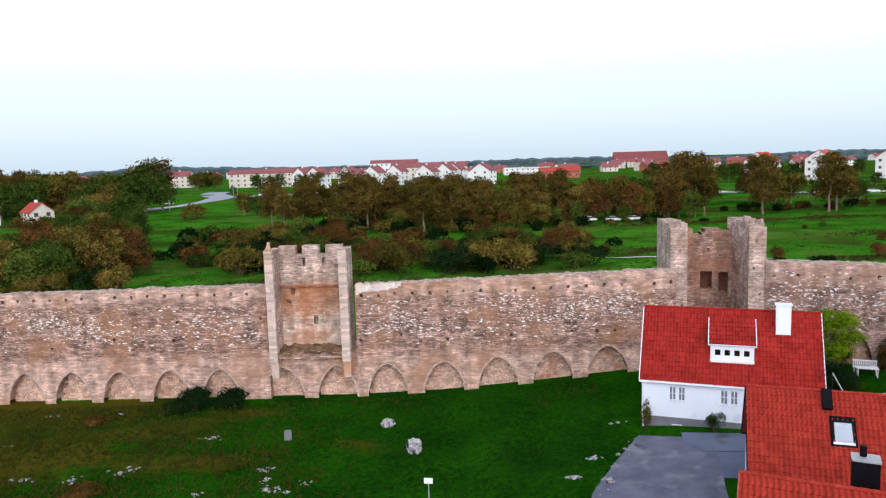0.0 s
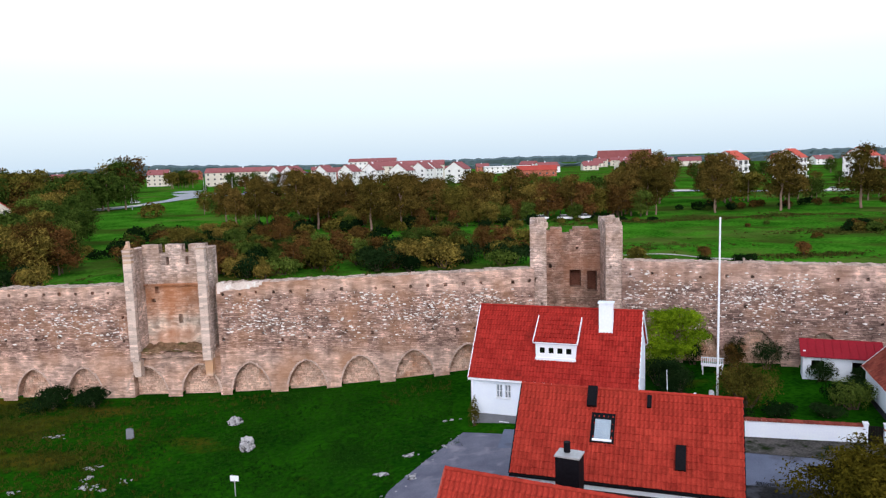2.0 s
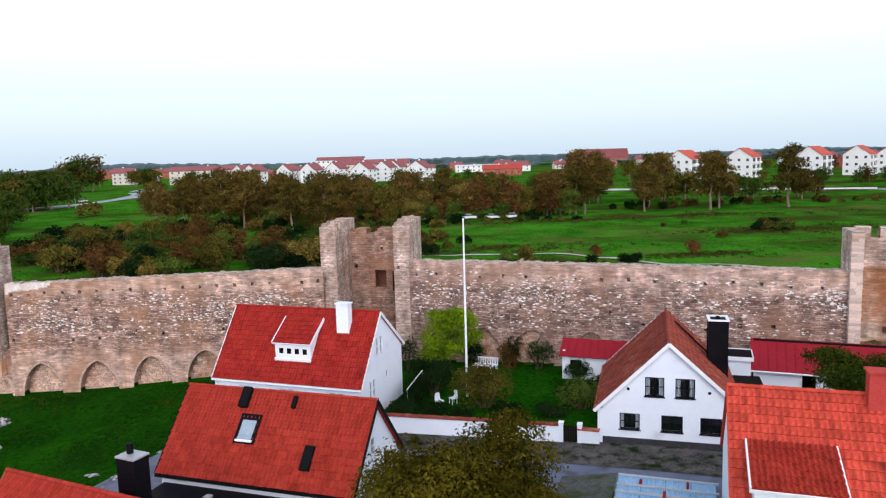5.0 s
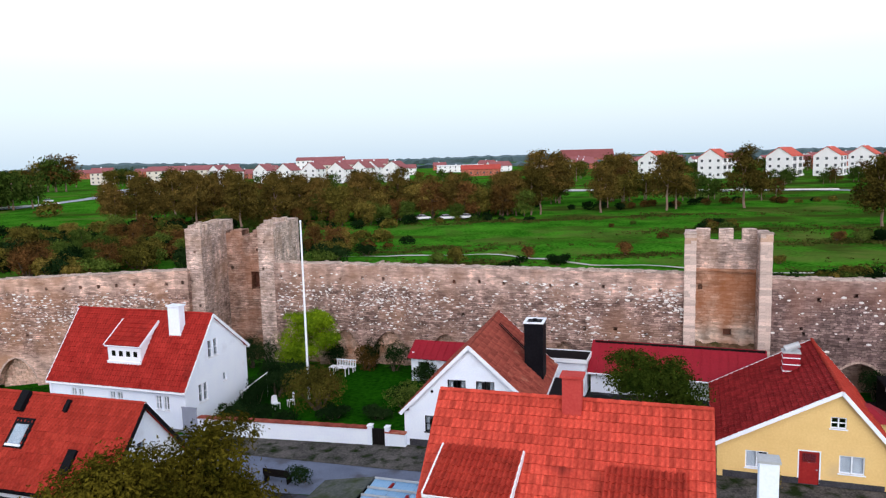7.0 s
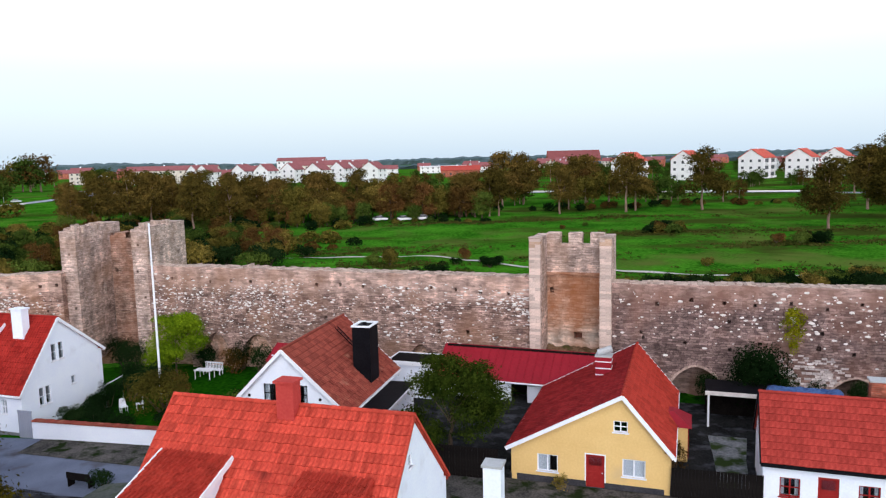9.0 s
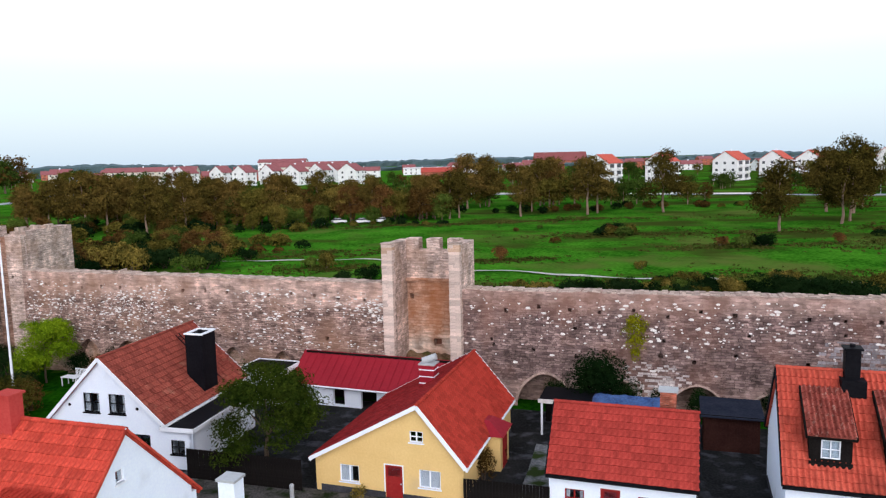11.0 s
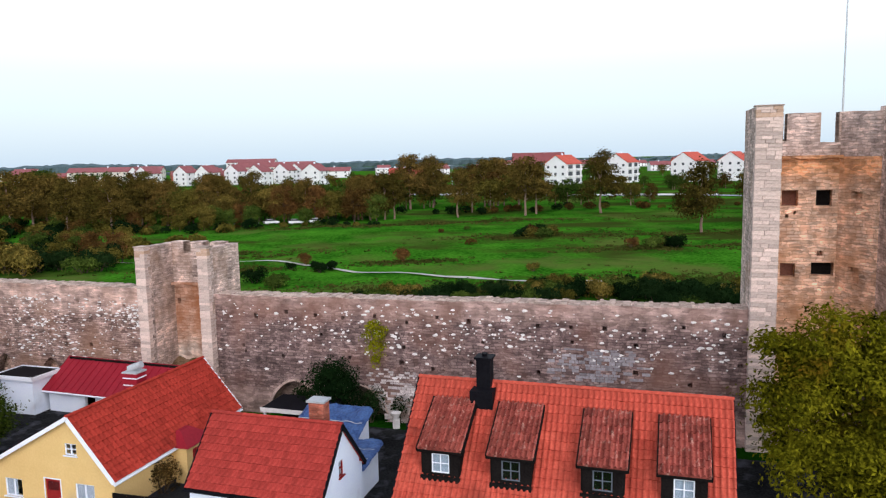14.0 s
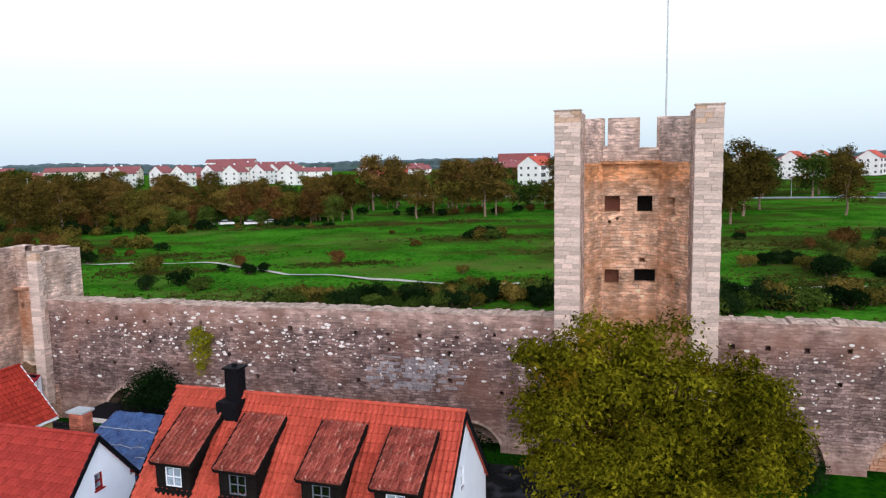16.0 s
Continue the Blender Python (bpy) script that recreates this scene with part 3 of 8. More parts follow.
def town_wall(name, p, q, z0, z1, arches, hole_rows, label, seed, thick=1.5, mat=None, fill=0.9):
    """A run of the wall: top from z0 to z1, blind arches (centre, half width, crown height), rows of small square holes."""
    r = random.Random(seed)
    m, length = along(p, q)
    th = thing(name, m, label, "town wall", kind="structure")
    base = lambda s: ground_z(*(m @ Vector((s, -0.3, 0))).xy)
    top = lambda s: z0 + (z1 - z0) * s / length + 0.10 * noise.noise((s * 0.5, seed, 0)) + 0.07 * noise.noise((s * 2.3, seed, 5))
    breaks = list(np.arange(0, length, 0.45)) + [length]
    for c, half, crown in arches:
        breaks += list(np.linspace(c - half, c + half, 17))
    holes = []
    for zrow, gap, jit, zs in hole_rows:
        s = r.uniform(0.3, gap)
        while s < length - 0.4:
            w = r.uniform(0.10, 0.15)
            z = zrow + zs * s / length + r.uniform(-jit, jit)
            if r.random() < 0.93:
                holes.append((s - w, s + w, z - w * 1.1, z + w * 1.1))
            s += gap * (r.uniform(0.92, 1.08) if gap < 2.2 else r.uniform(0.6, 1.4))
    part("wall_face", slab([b for b in breaks if 0 <= b <= length], lambda s: arch_low(s, arches, base), top, holes, thick, pocket=0.55), mat or M_WALL, th)
    for c, half, crown in arches:
        g = Geo()
        xs = np.linspace(c - half - 0.02, c + half + 0.02, 9)
        for a, b in zip(xs, xs[1:]):
            g.poly((a, fill, base(a) - 0.5), (b, fill, base(b) - 0.5), (b, fill, crown + 0.2), (a, fill, crown + 0.2))
        # ring of rim stones round the arch
        rim, pts = Geo(), [(c + half * u, arch_low(c + half * u, [(c, half, crown)], base)) for u in np.linspace(-0.985, 0.985, 23)]
        for (xa, za), (xb, zb) in zip(pts, pts[1:]):
            nx, nz = za - zb, xb - xa
            nn = math.hypot(nx, nz) or 1.0
            k = r.uniform(0.08, 0.20) / nn
            rim.prism([(xa, za), (xb, zb), (xb + nx * k, zb + nz * k), (xa + nx * k, za + nz * k)], -r.uniform(0.005, 0.04), 0.2)
        if fill < 1:
            # rubble blocks of the infill, each standing a little out of its bed
            blocks, z = Geo(), base(c) - 0.2
            while z < crown:
                hh, xx = r.uniform(0.13, 0.24), c - half
                while xx < c + half:
                    ww = r.uniform(0.18, 0.46)
                    if all(arch_low(e, [(c, half, crown)], base) > z + hh for e in (max(xx, c - half + 0.02), min(xx + ww, c + half - 0.02))):
                        blocks.box(xx + 0.015, xx + ww - 0.015, fill - r.uniform(0.02, 0.09), fill + 0.01, z + 0.012, z + hh - 0.012)
                    xx += ww
                z += hh
            if blocks.v:
                tagged(part("infill_stones", blocks, M_BLOCK, th, "pale rubble blocks walling up the arch"), kind="stuff")
        if z0 < 10 or fill > 1:
            tagged(part("rim_stones", rim, M_RIM, th, "pale rim stones of a blind arch"), kind="stuff")
        part("arch_infill", g, M_FILL, th, "blind arch filled with pale rubble") if fill < 1 else part("arch_infill", g, mat, th, "deep shadowed blind arch")
    # cap stones, uneven and broken
    g, s = Geo(), 0.0
    while s < length - 0.1:
        w = r.uniform(0.14, 0.42)
        h = r.uniform(0.0, 0.06) * (3.0 if noise.noise((s * 0.35, seed, 9)) > 0.32 else 1)
        t = top(s + w / 2)
        y0 = r.uniform(0.0, 0.1)
        while y0 < thick - 0.15:
            d = r.uniform(0.2, 0.5)
            mm = Matrix.Translation((s + w / 2, y0, t)) @ Matrix.Rotation(r.uniform(-0.05, 0.05), 4, "Y")
            g.box(-w / 2, min(w / 2, length - s - w / 2), 0.0, d * 0.95, -0.1, h * r.uniform(0.5, 1.4), mm)
            y0 += d
        s += w * r.uniform(0.97, 1.15)
    tagged(part("cap_stones", g, M_CAP, th, "uneven broken coping stones"), kind="stuff")
    return th, top, base, length, m


def proud_stones(th, length, zlo, zhi, count, seed, keep=lambda s, z: True, big=1.0, mat=None, tall=1.0, peak=0.55, even=0.36):
    """Pale stones set a little proud of the rubble face, in loose clusters."""
    r = random.Random(seed)
    g = Geo()
    n = 0
    for _ in range(count * 12):
        if n >= count:
            break
        s, z = r.uniform(0.3, length - 0.3), r.uniform(zlo, zhi)
        mid = 1 - abs((z - zlo) / (zhi - zlo) - peak) * 1.7
        if not keep(s, z) or r.random() > max(0.05, mid) * max(0.15, 1.4 * (noise.noise((s * 0.13, z * 0.35, seed)) + even)):
            continue
        k0 = r.random() ** 2.8
        w, h = (0.05 + 0.17 * k0) * big, (0.028 + 0.05 * k0) * big * tall
        k = len(g.v)
        pts = []
        for i in range(7):
            a = i * math.tau / 7
            pts.append((s + w * math.cos(a) * r.uniform(0.75, 1.1), z + h * math.sin(a) * r.uniform(0.75, 1.15)))
        g.v.extend([(x, 0.01, zz) for x, zz in pts] + [(s + (x - s) * 0.75, -r.uniform(0.02, 0.05), z + (zz - z) * 0.75) for x, zz in pts])
        g.f.append(tuple(k + 7 + i for i in range(7)))
        for i in range(7):
            g.f.append((k + i, k + (i + 1) % 7, k + 7 + (i + 1) % 7, k + 7 + i))
        n += 1
    if n:
        tagged(part("pale_stones", g, mat or M_PALE, th, "scattered whitish stones standing proud"), kind="stuff")


LABEL_WALL = "medieval limestone town wall, brownish pink, weathered rubble courses"
ROWS_1 = ((8.3, 1.5, 0.07, 0.45), (4.3, 2.6, 0.35, 0.3), (6.6, 9.0, 0.4, 0))
# left run, behind the meadow
w1 = town_wall("wall_west", (-60.0, 65.0), (-16.2, 64.15), 8.9, 9.35, [(c, 1.65, 1.86) for c in (3.2, 7.8, 12.4, 17.0, 21.4, 25.7, 30.1, 34.7, 39.3)], ROWS_1, LABEL_WALL + ", with blind arches", 1)
proud_stones(w1[0], w1[3], 3.6, 7.9, 1350, 11)
w1t = town_wall("wall_under_tower", (-16.2, 64.15), (-8.2, 64.0), 3.25, 3.35, [(1.2, 1.85, 1.86), (6.1, 1.75, 1.94)], ((2.75, 1.1, 0.15, 0),), LABEL_WALL + ", carrying a tower", 2, thick=3.6)
w2 = town_wall("wall_meadow", (-8.2, 64.0), (20.2, 63.45), 9.2, 9.85, [(2.65, 1.75, 2.0), (7.75, 1.75, 2.08), (12.6, 1.75, 2.38), (17.5, 1.75, 2.78), (22.4, 1.75, 3.2)], ROWS_1, LABEL_WALL + ", with blind arches", 3)
g, rq = Geo(), random.Random(19)
for i in range(15):
    a = 0.1 + i * 0.27
    g.box(a, a + 0.26, -0.02 - rq.uniform(0, 0.03), 0.5, w2[1](a) - rq.uniform(0.55, 0.95) * (1 - i / 22), w2[1](a) + rq.uniform(0.04, 0.14))
tagged(part("repair", g, M_PLASTER, w2[0], "pale repaired top of the wall"), kind="stuff")
proud_stones(w2[0], w2[3], 3.4, 8.3, 950, 12)
w3 = town_wall("wall_gardens", (27.9, 63.1), (60.0, 50.1), 10.37, 10.42, [(2.6, 1.6, 4.7), (6.8, 1.6, 4.75), (11.0, 1.9, 4.85), (16.0, 1.7, 4.9), (21.2, 1.3, 4.95), (25.7, 1.3, 4.9)], ((9.2, 2.0, 0.12, 0.1), (6.2, 3.4, 0.6, 0)), LABEL_WALL, 4, mat=M_WALL_C, fill=0.75)
proud_stones(w3[0], w3[3], 4.6, 9.7, 1250, 13)
w3t = town_wall("wall_under_tower", (60.0, 50.1), (65.6, 48.1), 4.4, 4.4, [], ((3.9, 1.3, 0.15, 0),), LABEL_WALL + ", carrying a tower", 8, thick=3.4)
w4 = town_wall("wall_yards", (64.75, 48.45), (97.0, 36.9), 10.15, 10.33, [(6.25, 1.9, 4.5), (10.85, 1.9, 4.5), (16.1, 1.8, 4.3), (20.5, 1.55, 4.0), (25.0, 1.55, 4.0), (29.5, 1.55, 4.0)], ((9.0, 2.1, 0.2, 0.0), (7.4, 4.2, 0.7, 0), (6.1, 3.0, 0.3, 0)), LABEL_WALL + ", in darker stone", 5, mat=M_WALL_B, fill=1.4)
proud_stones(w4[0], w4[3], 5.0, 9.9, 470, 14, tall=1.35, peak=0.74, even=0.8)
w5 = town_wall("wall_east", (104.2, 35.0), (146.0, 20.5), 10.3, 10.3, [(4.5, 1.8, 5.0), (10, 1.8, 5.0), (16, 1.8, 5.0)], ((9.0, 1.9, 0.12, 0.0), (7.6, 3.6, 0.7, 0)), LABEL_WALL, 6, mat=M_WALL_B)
proud_stones(w5[0], w5[3], 4.6, 9.4, 330, 15, tall=1.35, peak=0.68, even=0.8)

# whitened stones on the wall's foot between two of the arches
g, rp = Geo(), random.Random(47)
z = 1.8
while z < 5.6:
    h, s = rp.uniform(0.11, 0.2), 11.3 + rp.uniform(0, 0.4)
    while s < 15.8:
        w = rp.uniform(0.16, 0.45)
        clear = arch_low(s, [(10.85, 1.98, 4.6), (16.1, 1.88, 4.4)], lambda v: 0.0) < z and arch_low(s + w, [(10.85, 1.98, 4.6), (16.1, 1.88, 4.4)], lambda v: 0.0) < z
        if clear and rp.random() < 0.9 - 0.30 * max(0.0, z - 4.0) - 0.16 * abs(s - 13.4):
            g.box(s + 0.012, s + w - 0.012, -rp.uniform(0.006, 0.03), 0.01, z + 0.01, z + h - 0.01)
        s += w
    z += h
tagged(part("whitened_stones", g, M_WHITENED, w4[0], "whitish lime-stained stones at the wall's foot"), kind="stuff")

# a patch of larger pale coursed blocks near the tall tower, each stone set in its course
g, rp = Geo(), random.Random(44)
z = 5.7
while z < 7.6:
    h, s = rp.uniform(0.12, 0.24), 22.4 + rp.uniform(0, 0.8)
    while s < 29.4:
        w = rp.uniform(0.2, 0.55)
        if rp.random() < 0.86 - 0.75 * (abs(s - 26.0) / 3.6) ** 1.2 - 0.25 * abs(z - 6.6):
            g.box(s + 0.015, s + w - 0.015, -rp.uniform(0.01, 0.04), 0.01, z + 0.012, z + h - 0.012)
        s += w
    z += h
tagged(part("pale_blocks", g, M_ASHLAR, w4[0], "patch of larger pale coursed blocks"), kind="stuff")


# ---- towers: open towards the town, two piers, side walls and a battlemented outer wall ----
def quoin_mesh():
    """A squared stone with chamfered front edges, unit size."""
    g = Geo().box(0, 1, 0.06, 1, 0.0, 1.0)
    k = len(g.v)
    a, b = 0.02, 0.035
    g.v += [(0, 0.06, 0), (1, 0.06, 0), (1, 0.06, 1), (0, 0.06, 1), (a, 0, b), (1 - a, 0, b), (1 - a, 0, 1 - b), (a, 0, 1 - b)]
    g.f.append((k + 4, k + 5, k + 6, k + 7))
    for i in range(4):
        j = (i + 1) % 4
        g.f.append((k + i, k + j, k + 4 + j, k + 4 + i))
    return g


QUOIN, QUOIN_TOP = quoin_mesh().mesh("quoin", M_QUOIN), quoin_mesh().mesh("quoin", M_LICHEN)


def quoins(parent, x0, x1, y0, depth, z0, z1, seed, course=0.21):
    """Courses of dressed stones on the front of a pier, each stone an object."""
    r = random.Random(seed)
    z = z0
    while z < z1 - 0.05:
        h = min(course * r.uniform(0.75, 1.3), z1 - z)
        n = max(1, round((x1 - x0) / r.uniform(0.36, 1.0)))
        cuts = [x0 - r.uniform(0, 0.03)] + sorted(x0 + (x1 - x0) * (i + r.uniform(-0.36, 0.36)) / n for i in range(1, n)) + [x1 + r.uniform(0, 0.03)]
        for a, b in zip(cuts, cuts[1:]):
            ob = new("quoin", QUOIN_TOP if z > z1 - 1.3 and r.random() < (z - z1 + 1.5) * 0.42 else QUOIN)
            ob.parent = parent
            d = r.uniform(0.0, 0.035)
            ob.matrix_local = Matrix.Translation((a + 0.004, y0 - d, z)) @ Matrix.Diagonal((b - a - 0.008, depth * r.uniform(0.55, 1.2) + d, h, 1))
        z += h


def merlons(width, top, notch, count, gap):
    """Height of a battlement along its length: count merlons with gaps between."""
    body = (width - gap * (count - 1)) / count
    def f(s):
        k = s % (body + gap)
        return top if k < body else top - notch
    br = [v for i in range(count) for v in (i * (body + gap), i * (body + gap) + body)]
    return f, br + [x + 1e-3 for x in br]


def tower(name, m, width, depth, pier, z_foot, z_floor, z_top, z_backtop, label, seed, notch=0.9, count=3, gap=0.75, wall_t=0.8, holes=(), crenels=None, ledge=None, inner=None, chamfer=None, rubble=0.0, side_holes=(), pilasters=0.0, dressed=True, side=None, dark=()):
    """z_foot: lower edge of the piers; z_floor: bottom of the open room; holes: openings in the outer wall (x0, x1, z0, z1)."""
    th = thing(name, m, label, "tower", kind="structure")
    r = random.Random(seed)
    rag = lambda s: 0.05 * noise.noise((s * 2, seed, 1))
    # piers
    for k, x in enumerate((0.0, width - pier)):
        zt = z_top + (0.0, 0.08)[k]
        g = Geo().box(x + 0.01, x + pier - 0.01, 0.03 if dressed else 0.46, 0.7, z_foot, zt - (0 if dressed else 0.4))
        part("pier_core", g, M_WALL_T, th)
        if not dressed:
            # plain rubble front with sockets and a broken, stepped top
            hs = [(0.25, 0.5, 8.6, 8.9), (0.9, 1.12, 6.4, 6.65), (0.7, 0.9, 11.3, 11.5), (0.4, 0.58, 4.2, 4.4)] if k == 0 else [(0.3, 0.52, 9.7, 9.95), (0.85, 1.05, 7.4, 7.6), (0.5, 0.68, 12.1, 12.3)]
            top = lambda s: zt - 0.25 + 0.25 * noise.noise((s * 1.7, seed, k)) + 0.12 * noise.noise((s * 6, seed, 3))
            part("pier_face", slab(list(np.linspace(0, pier, 9)), lambda s: z_foot, top, hs, 0.5, pocket=0.35), M_WALL_T, th, "rough pale rubble face of the pier", Matrix.Translation((x, -0.02, 0)))
            for i in range(26):
                w, d, h = r.uniform(0.2, 0.5), r.uniform(0.2, 0.45), r.uniform(0.1, 0.34)
                px, py = x + r.uniform(0.1, pier - 0.3), r.uniform(0.1, depth * 0.7)
                part("top_stone", Geo().box(px, px + w, py, py + d, zt - 0.5, zt - 0.12 + h * (1.4 if i % 5 == 0 else 1)), M_CAP, th)
        else:
            quoins(th, x, x + pier, 0.0, 0.5, z_foot, zt, seed * 10 + k)
        if pilasters:
            part("pilaster", Geo().prism([(x + 0.06, z_foot - pilasters), (x + pier - 0.06, z_foot - pilasters), (x + pier, z_foot + 0.02), (x, z_foot + 0.02)], 0.35, 1.2), M_QUOIN, th, "pale stone pilaster under the pier")
        # side wall from the pier to the outer wall, seen inside and outside
        zs = z_top - 0.02
        run = (side or depth) - 0.7
        if dressed:
            part("coping", Geo().box(x - 0.05, x + pier + 0.05, -0.07, 0.72, zt, zt + 0.07), M_CAP, th, "thin projecting coping slab")
        mm = Matrix.Translation((x if k == 0 else x + pier, 0.7, 0)) @ Matrix.Rotation(radians(90), 4, "Z")
        g = slab(list(np.arange(0, run, 0.5)) + [run], lambda s: z_foot, lambda s: zs + rag(s), [(s, s + 0.16, z, z + 0.2) for s, z in ((0.9, z_floor + 1.3), (1.9, z_floor + 2.9), (1.2, z_floor + 4.4)) if z < zs - 0.5 and s < run - 0.5], pier * (0.4 if side_holes and k == 0 else 1.0), pocket=0.35)
        if k == 0:
            g.v = [(a, -b, c) for a, b, c in g.v]
        part("side_wall", g, M_WALL_T, th, m=mm)
        if side_holes and k == 0:
            g = slab(list(np.arange(0, run, 0.5)) + [run], lambda s: z_foot, lambda s: zs + rag(s), side_holes, pier * 0.58, pocket=0.5)
            part("inner_face", g, M_WALL_T, th, "rough inner wall face with sockets", Matrix.Translation((pier * 1.0, 0.7, 0)) @ Matrix.Rotation(radians(90), 4, "Z"))
    # outer wall with battlements
    f, br = merlons(width - 2 * pier, z_backtop, notch, count, gap)
    iw = width - 2 * pier
    inner = inner or M_WALL_RED
    if crenels:
        f = lambda s: min([z_backtop] + [z for a, b, z in crenels if a < s < b])
        br = [v for a, b, z in crenels for v in (a, a + 1e-3, b, b - 1e-3)]
    cut = ledge - 0.1 if ledge else None
    cols = [b for b in list(np.arange(0, iw, 0.4)) + br if 0 <= b < iw] + [iw]
    om = Matrix.Translation((pier, depth - wall_t, 0))
    if cut:
        part("parapet", slab(cols, lambda s: cut, lambda s: f(s) + rag(s), [h for h in holes if h[2] > cut], wall_t, pocket=wall_t * 0.75), M_WALL_T, th, "pale battlemented parapet", om)
        part("outer_wall", slab([0, iw], lambda s: z_foot, lambda s: cut, [h for h in holes if h[3] < cut], wall_t, pocket=wall_t * 0.75), inner, th, "reddish stone outer wall with openings", om)
    else:
        part("outer_wall", slab(cols, lambda s: z_foot, lambda s: f(s) + rag(s), holes, wall_t, pocket=wall_t * 0.75), inner, th, "reddish stone outer wall with openings", om)
    # panels added behind the openings, coloured as the shade of a deep recess
    for a, b, c, e in holes:
        if b - a > 0.5 and e - c > 0.5:
            part("shutter", Geo().box(a + 0.02, b - 0.02, wall_t * 0.62, wall_t * 0.62 + 0.06, c + 0.02, e - 0.02), M_WOODSHADE if a in dark else M_HOLESHADE, th, "added panel painted as the shade in an opening", om)
    if ledge:
        g = Geo()
        s = 0.0
        while s < iw - 0.02:
            w = min(r.uniform(0.3, 0.8), iw - s)
            g.box(s, s + w - 0.015, -r.uniform(0.22, 0.34), 0.01, ledge - r.uniform(0.12, 0.2), ledge)
            s += w
        part("ledge", g, inner, th, "projecting stone ledge stained orange", Matrix.Translation((pier, depth - wall_t, 0)))
    if chamfer:
        # slanting inner corners between the side walls and the outer wall
        for x_a, y_a, x_b, y_b, hs in chamfer:
            mm = Matrix.Translation((x_a, y_a, 0)) @ Matrix.Rotation(math.atan2(y_b - y_a, x_b - x_a), 4, "Z")
            ln = math.hypot(x_b - x_a, y_b - y_a)
            split = cut or z_backtop - 0.2
            part("corner_wall", slab([0, ln], lambda s: z_foot, lambda s: split, hs, 0.5, pocket=0.4), inner, th, "slanting inner corner wall", mm)
            part("corner_parapet", slab(list(np.linspace(0, ln, 6)), lambda s: split, lambda s: z_backtop - 0.1 + rag(s), (), 0.5), M_WALL_T, th, "pale upper corner wall", mm)
    if rubble:
        # broken, overgrown remains of the floor, falling towards the opening
        zz = lambda x, y: z_floor + 0.02 + rubble * (y - 0.5) / (depth - wall_t - 0.5) + 0.30 * noise.noise((x * 1.3, y * 1.3, seed)) + 0.16 * noise.noise((x * 4, y * 4, seed))
        part("rubble_slope", sheet("rubble_slope", np.linspace(pier * 0.9, width - pier * 0.9, 26), np.linspace(0.35, depth - wall_t + 0.05, 14), zz, M_MOSS), M_MOSS, th, "mossy broken ledge of rubble")
    # floor of the open room
    part("room_floor", Geo().box(pier * 0.9, width - pier * 0.9, 0.55, depth - wall_t + 0.02, z_floor - 0.5, z_floor), M_WALL, th)
    return th


def placed(x, y, deg):
    return Matrix.Translation((x, y, 0)) @ Matrix.Rotation(radians(deg), 4, "Z")


t1 = tower("tower_meadow", placed(-15.9, 63.15, -1.5), 7.2, 3.25, 0.72, 2.6, 3.3, 12.55, 12.75, "battlemented stone half tower riding on the town wall, open inside", 21, holes=((2.1, 2.4, 10.9, 11.65), (3.9, 4.2, 10.9, 11.65), (2.9, 3.3, 5.5, 6.3), (0.9, 1.3, 8.3, 8.9), (0.5, 0.9, 7.5, 7.8)), ledge=9.2, gap=0.6, notch=0.8, inner=M_INNER, rubble=0.35, pilasters=1.5)
t2 = tower("tower_garden", placed(19.95, 64.3, -7.5), 8.1, 7.6, 1.45, -1.0, 0.5, 13.75, 12.75, "tall stone tower with a broken outer wall, open towards the town", 22, wall_t=1.9, crenels=((1.6, 2.4, 12.2), (2.4, 2.7, 12.45), (0.0, 0.5, 12.5), (4.2, 5.2, 12.5)), rubble=1.5, dressed=False, holes=((2.3, 3.4, 7.0, 8.7), (2.9, 3.15, 10.7, 10.95), (0.3, 0.6, 8.9, 9.3), (4.0, 4.9, 6.6, 8.6)),
    side_holes=((3.0, 3.7, 7.0, 8.3), (3.1, 3.6, 9.2, 9.7), (2.4, 2.65, 11.2, 11.5), (3.2, 3.5, 12.0, 12.35), (4.0, 4.25, 10.6, 10.9), (4.7, 5.4, 3.6, 5.2), (1.6, 1.85, 5.4, 5.7), (4.6, 4.8, 8.0, 8.3), (2.9, 3.1, 10.3, 10.55)))
t3 = tower("tower_yards", placed(59.65, 49.7, -20.5), 5.75, 3.8, 0.78, 3.2, 4.3, 13.35, 13.45, "battlemented stone half tower riding on the town wall, reddish inside", 23, holes=((2.0, 2.6, 5.4, 5.95), (0.2, 0.5, 8.9, 9.3)), ledge=10.5, gap=0.6, notch=0.85, inner=M_INNER, rubble=0.5, pilasters=1.5)
t4 = tower("tower_tall", placed(96.75, 36.5, -19.0), 8.3, 6.6, 1.32, 1.0, 3.0, 21.35, 21.2, "tall battlemented stone tower, pale piers and orange inner wall", 24, wall_t=0.9, side=4.1, dark=(2.92, 2.8), holes=((1.04, 1.94, 15.7, 16.65), (2.92, 3.8, 15.7, 16.65), (1.08, 1.92, 11.4, 12.24), (2.8, 4.03, 11.5, 12.3), (3.1, 3.4, 12.7, 13.0), (1.25, 1.45, 15.0, 15.2), (1.7, 1.85, 15.2, 15.4)), crenels=((3.02, 3.99, 19.45), (1.0, 1.2, 19.6)), ledge=18.7, inner=M_WALL_STAIN,
    chamfer=((1.30, 3.6, 2.25, 5.72, ()), (5.42, 5.72, 7.0, 3.3, ((0.9, 1.7, 15.6, 16.6), (0.9, 1.7, 11.3, 12.2)))))

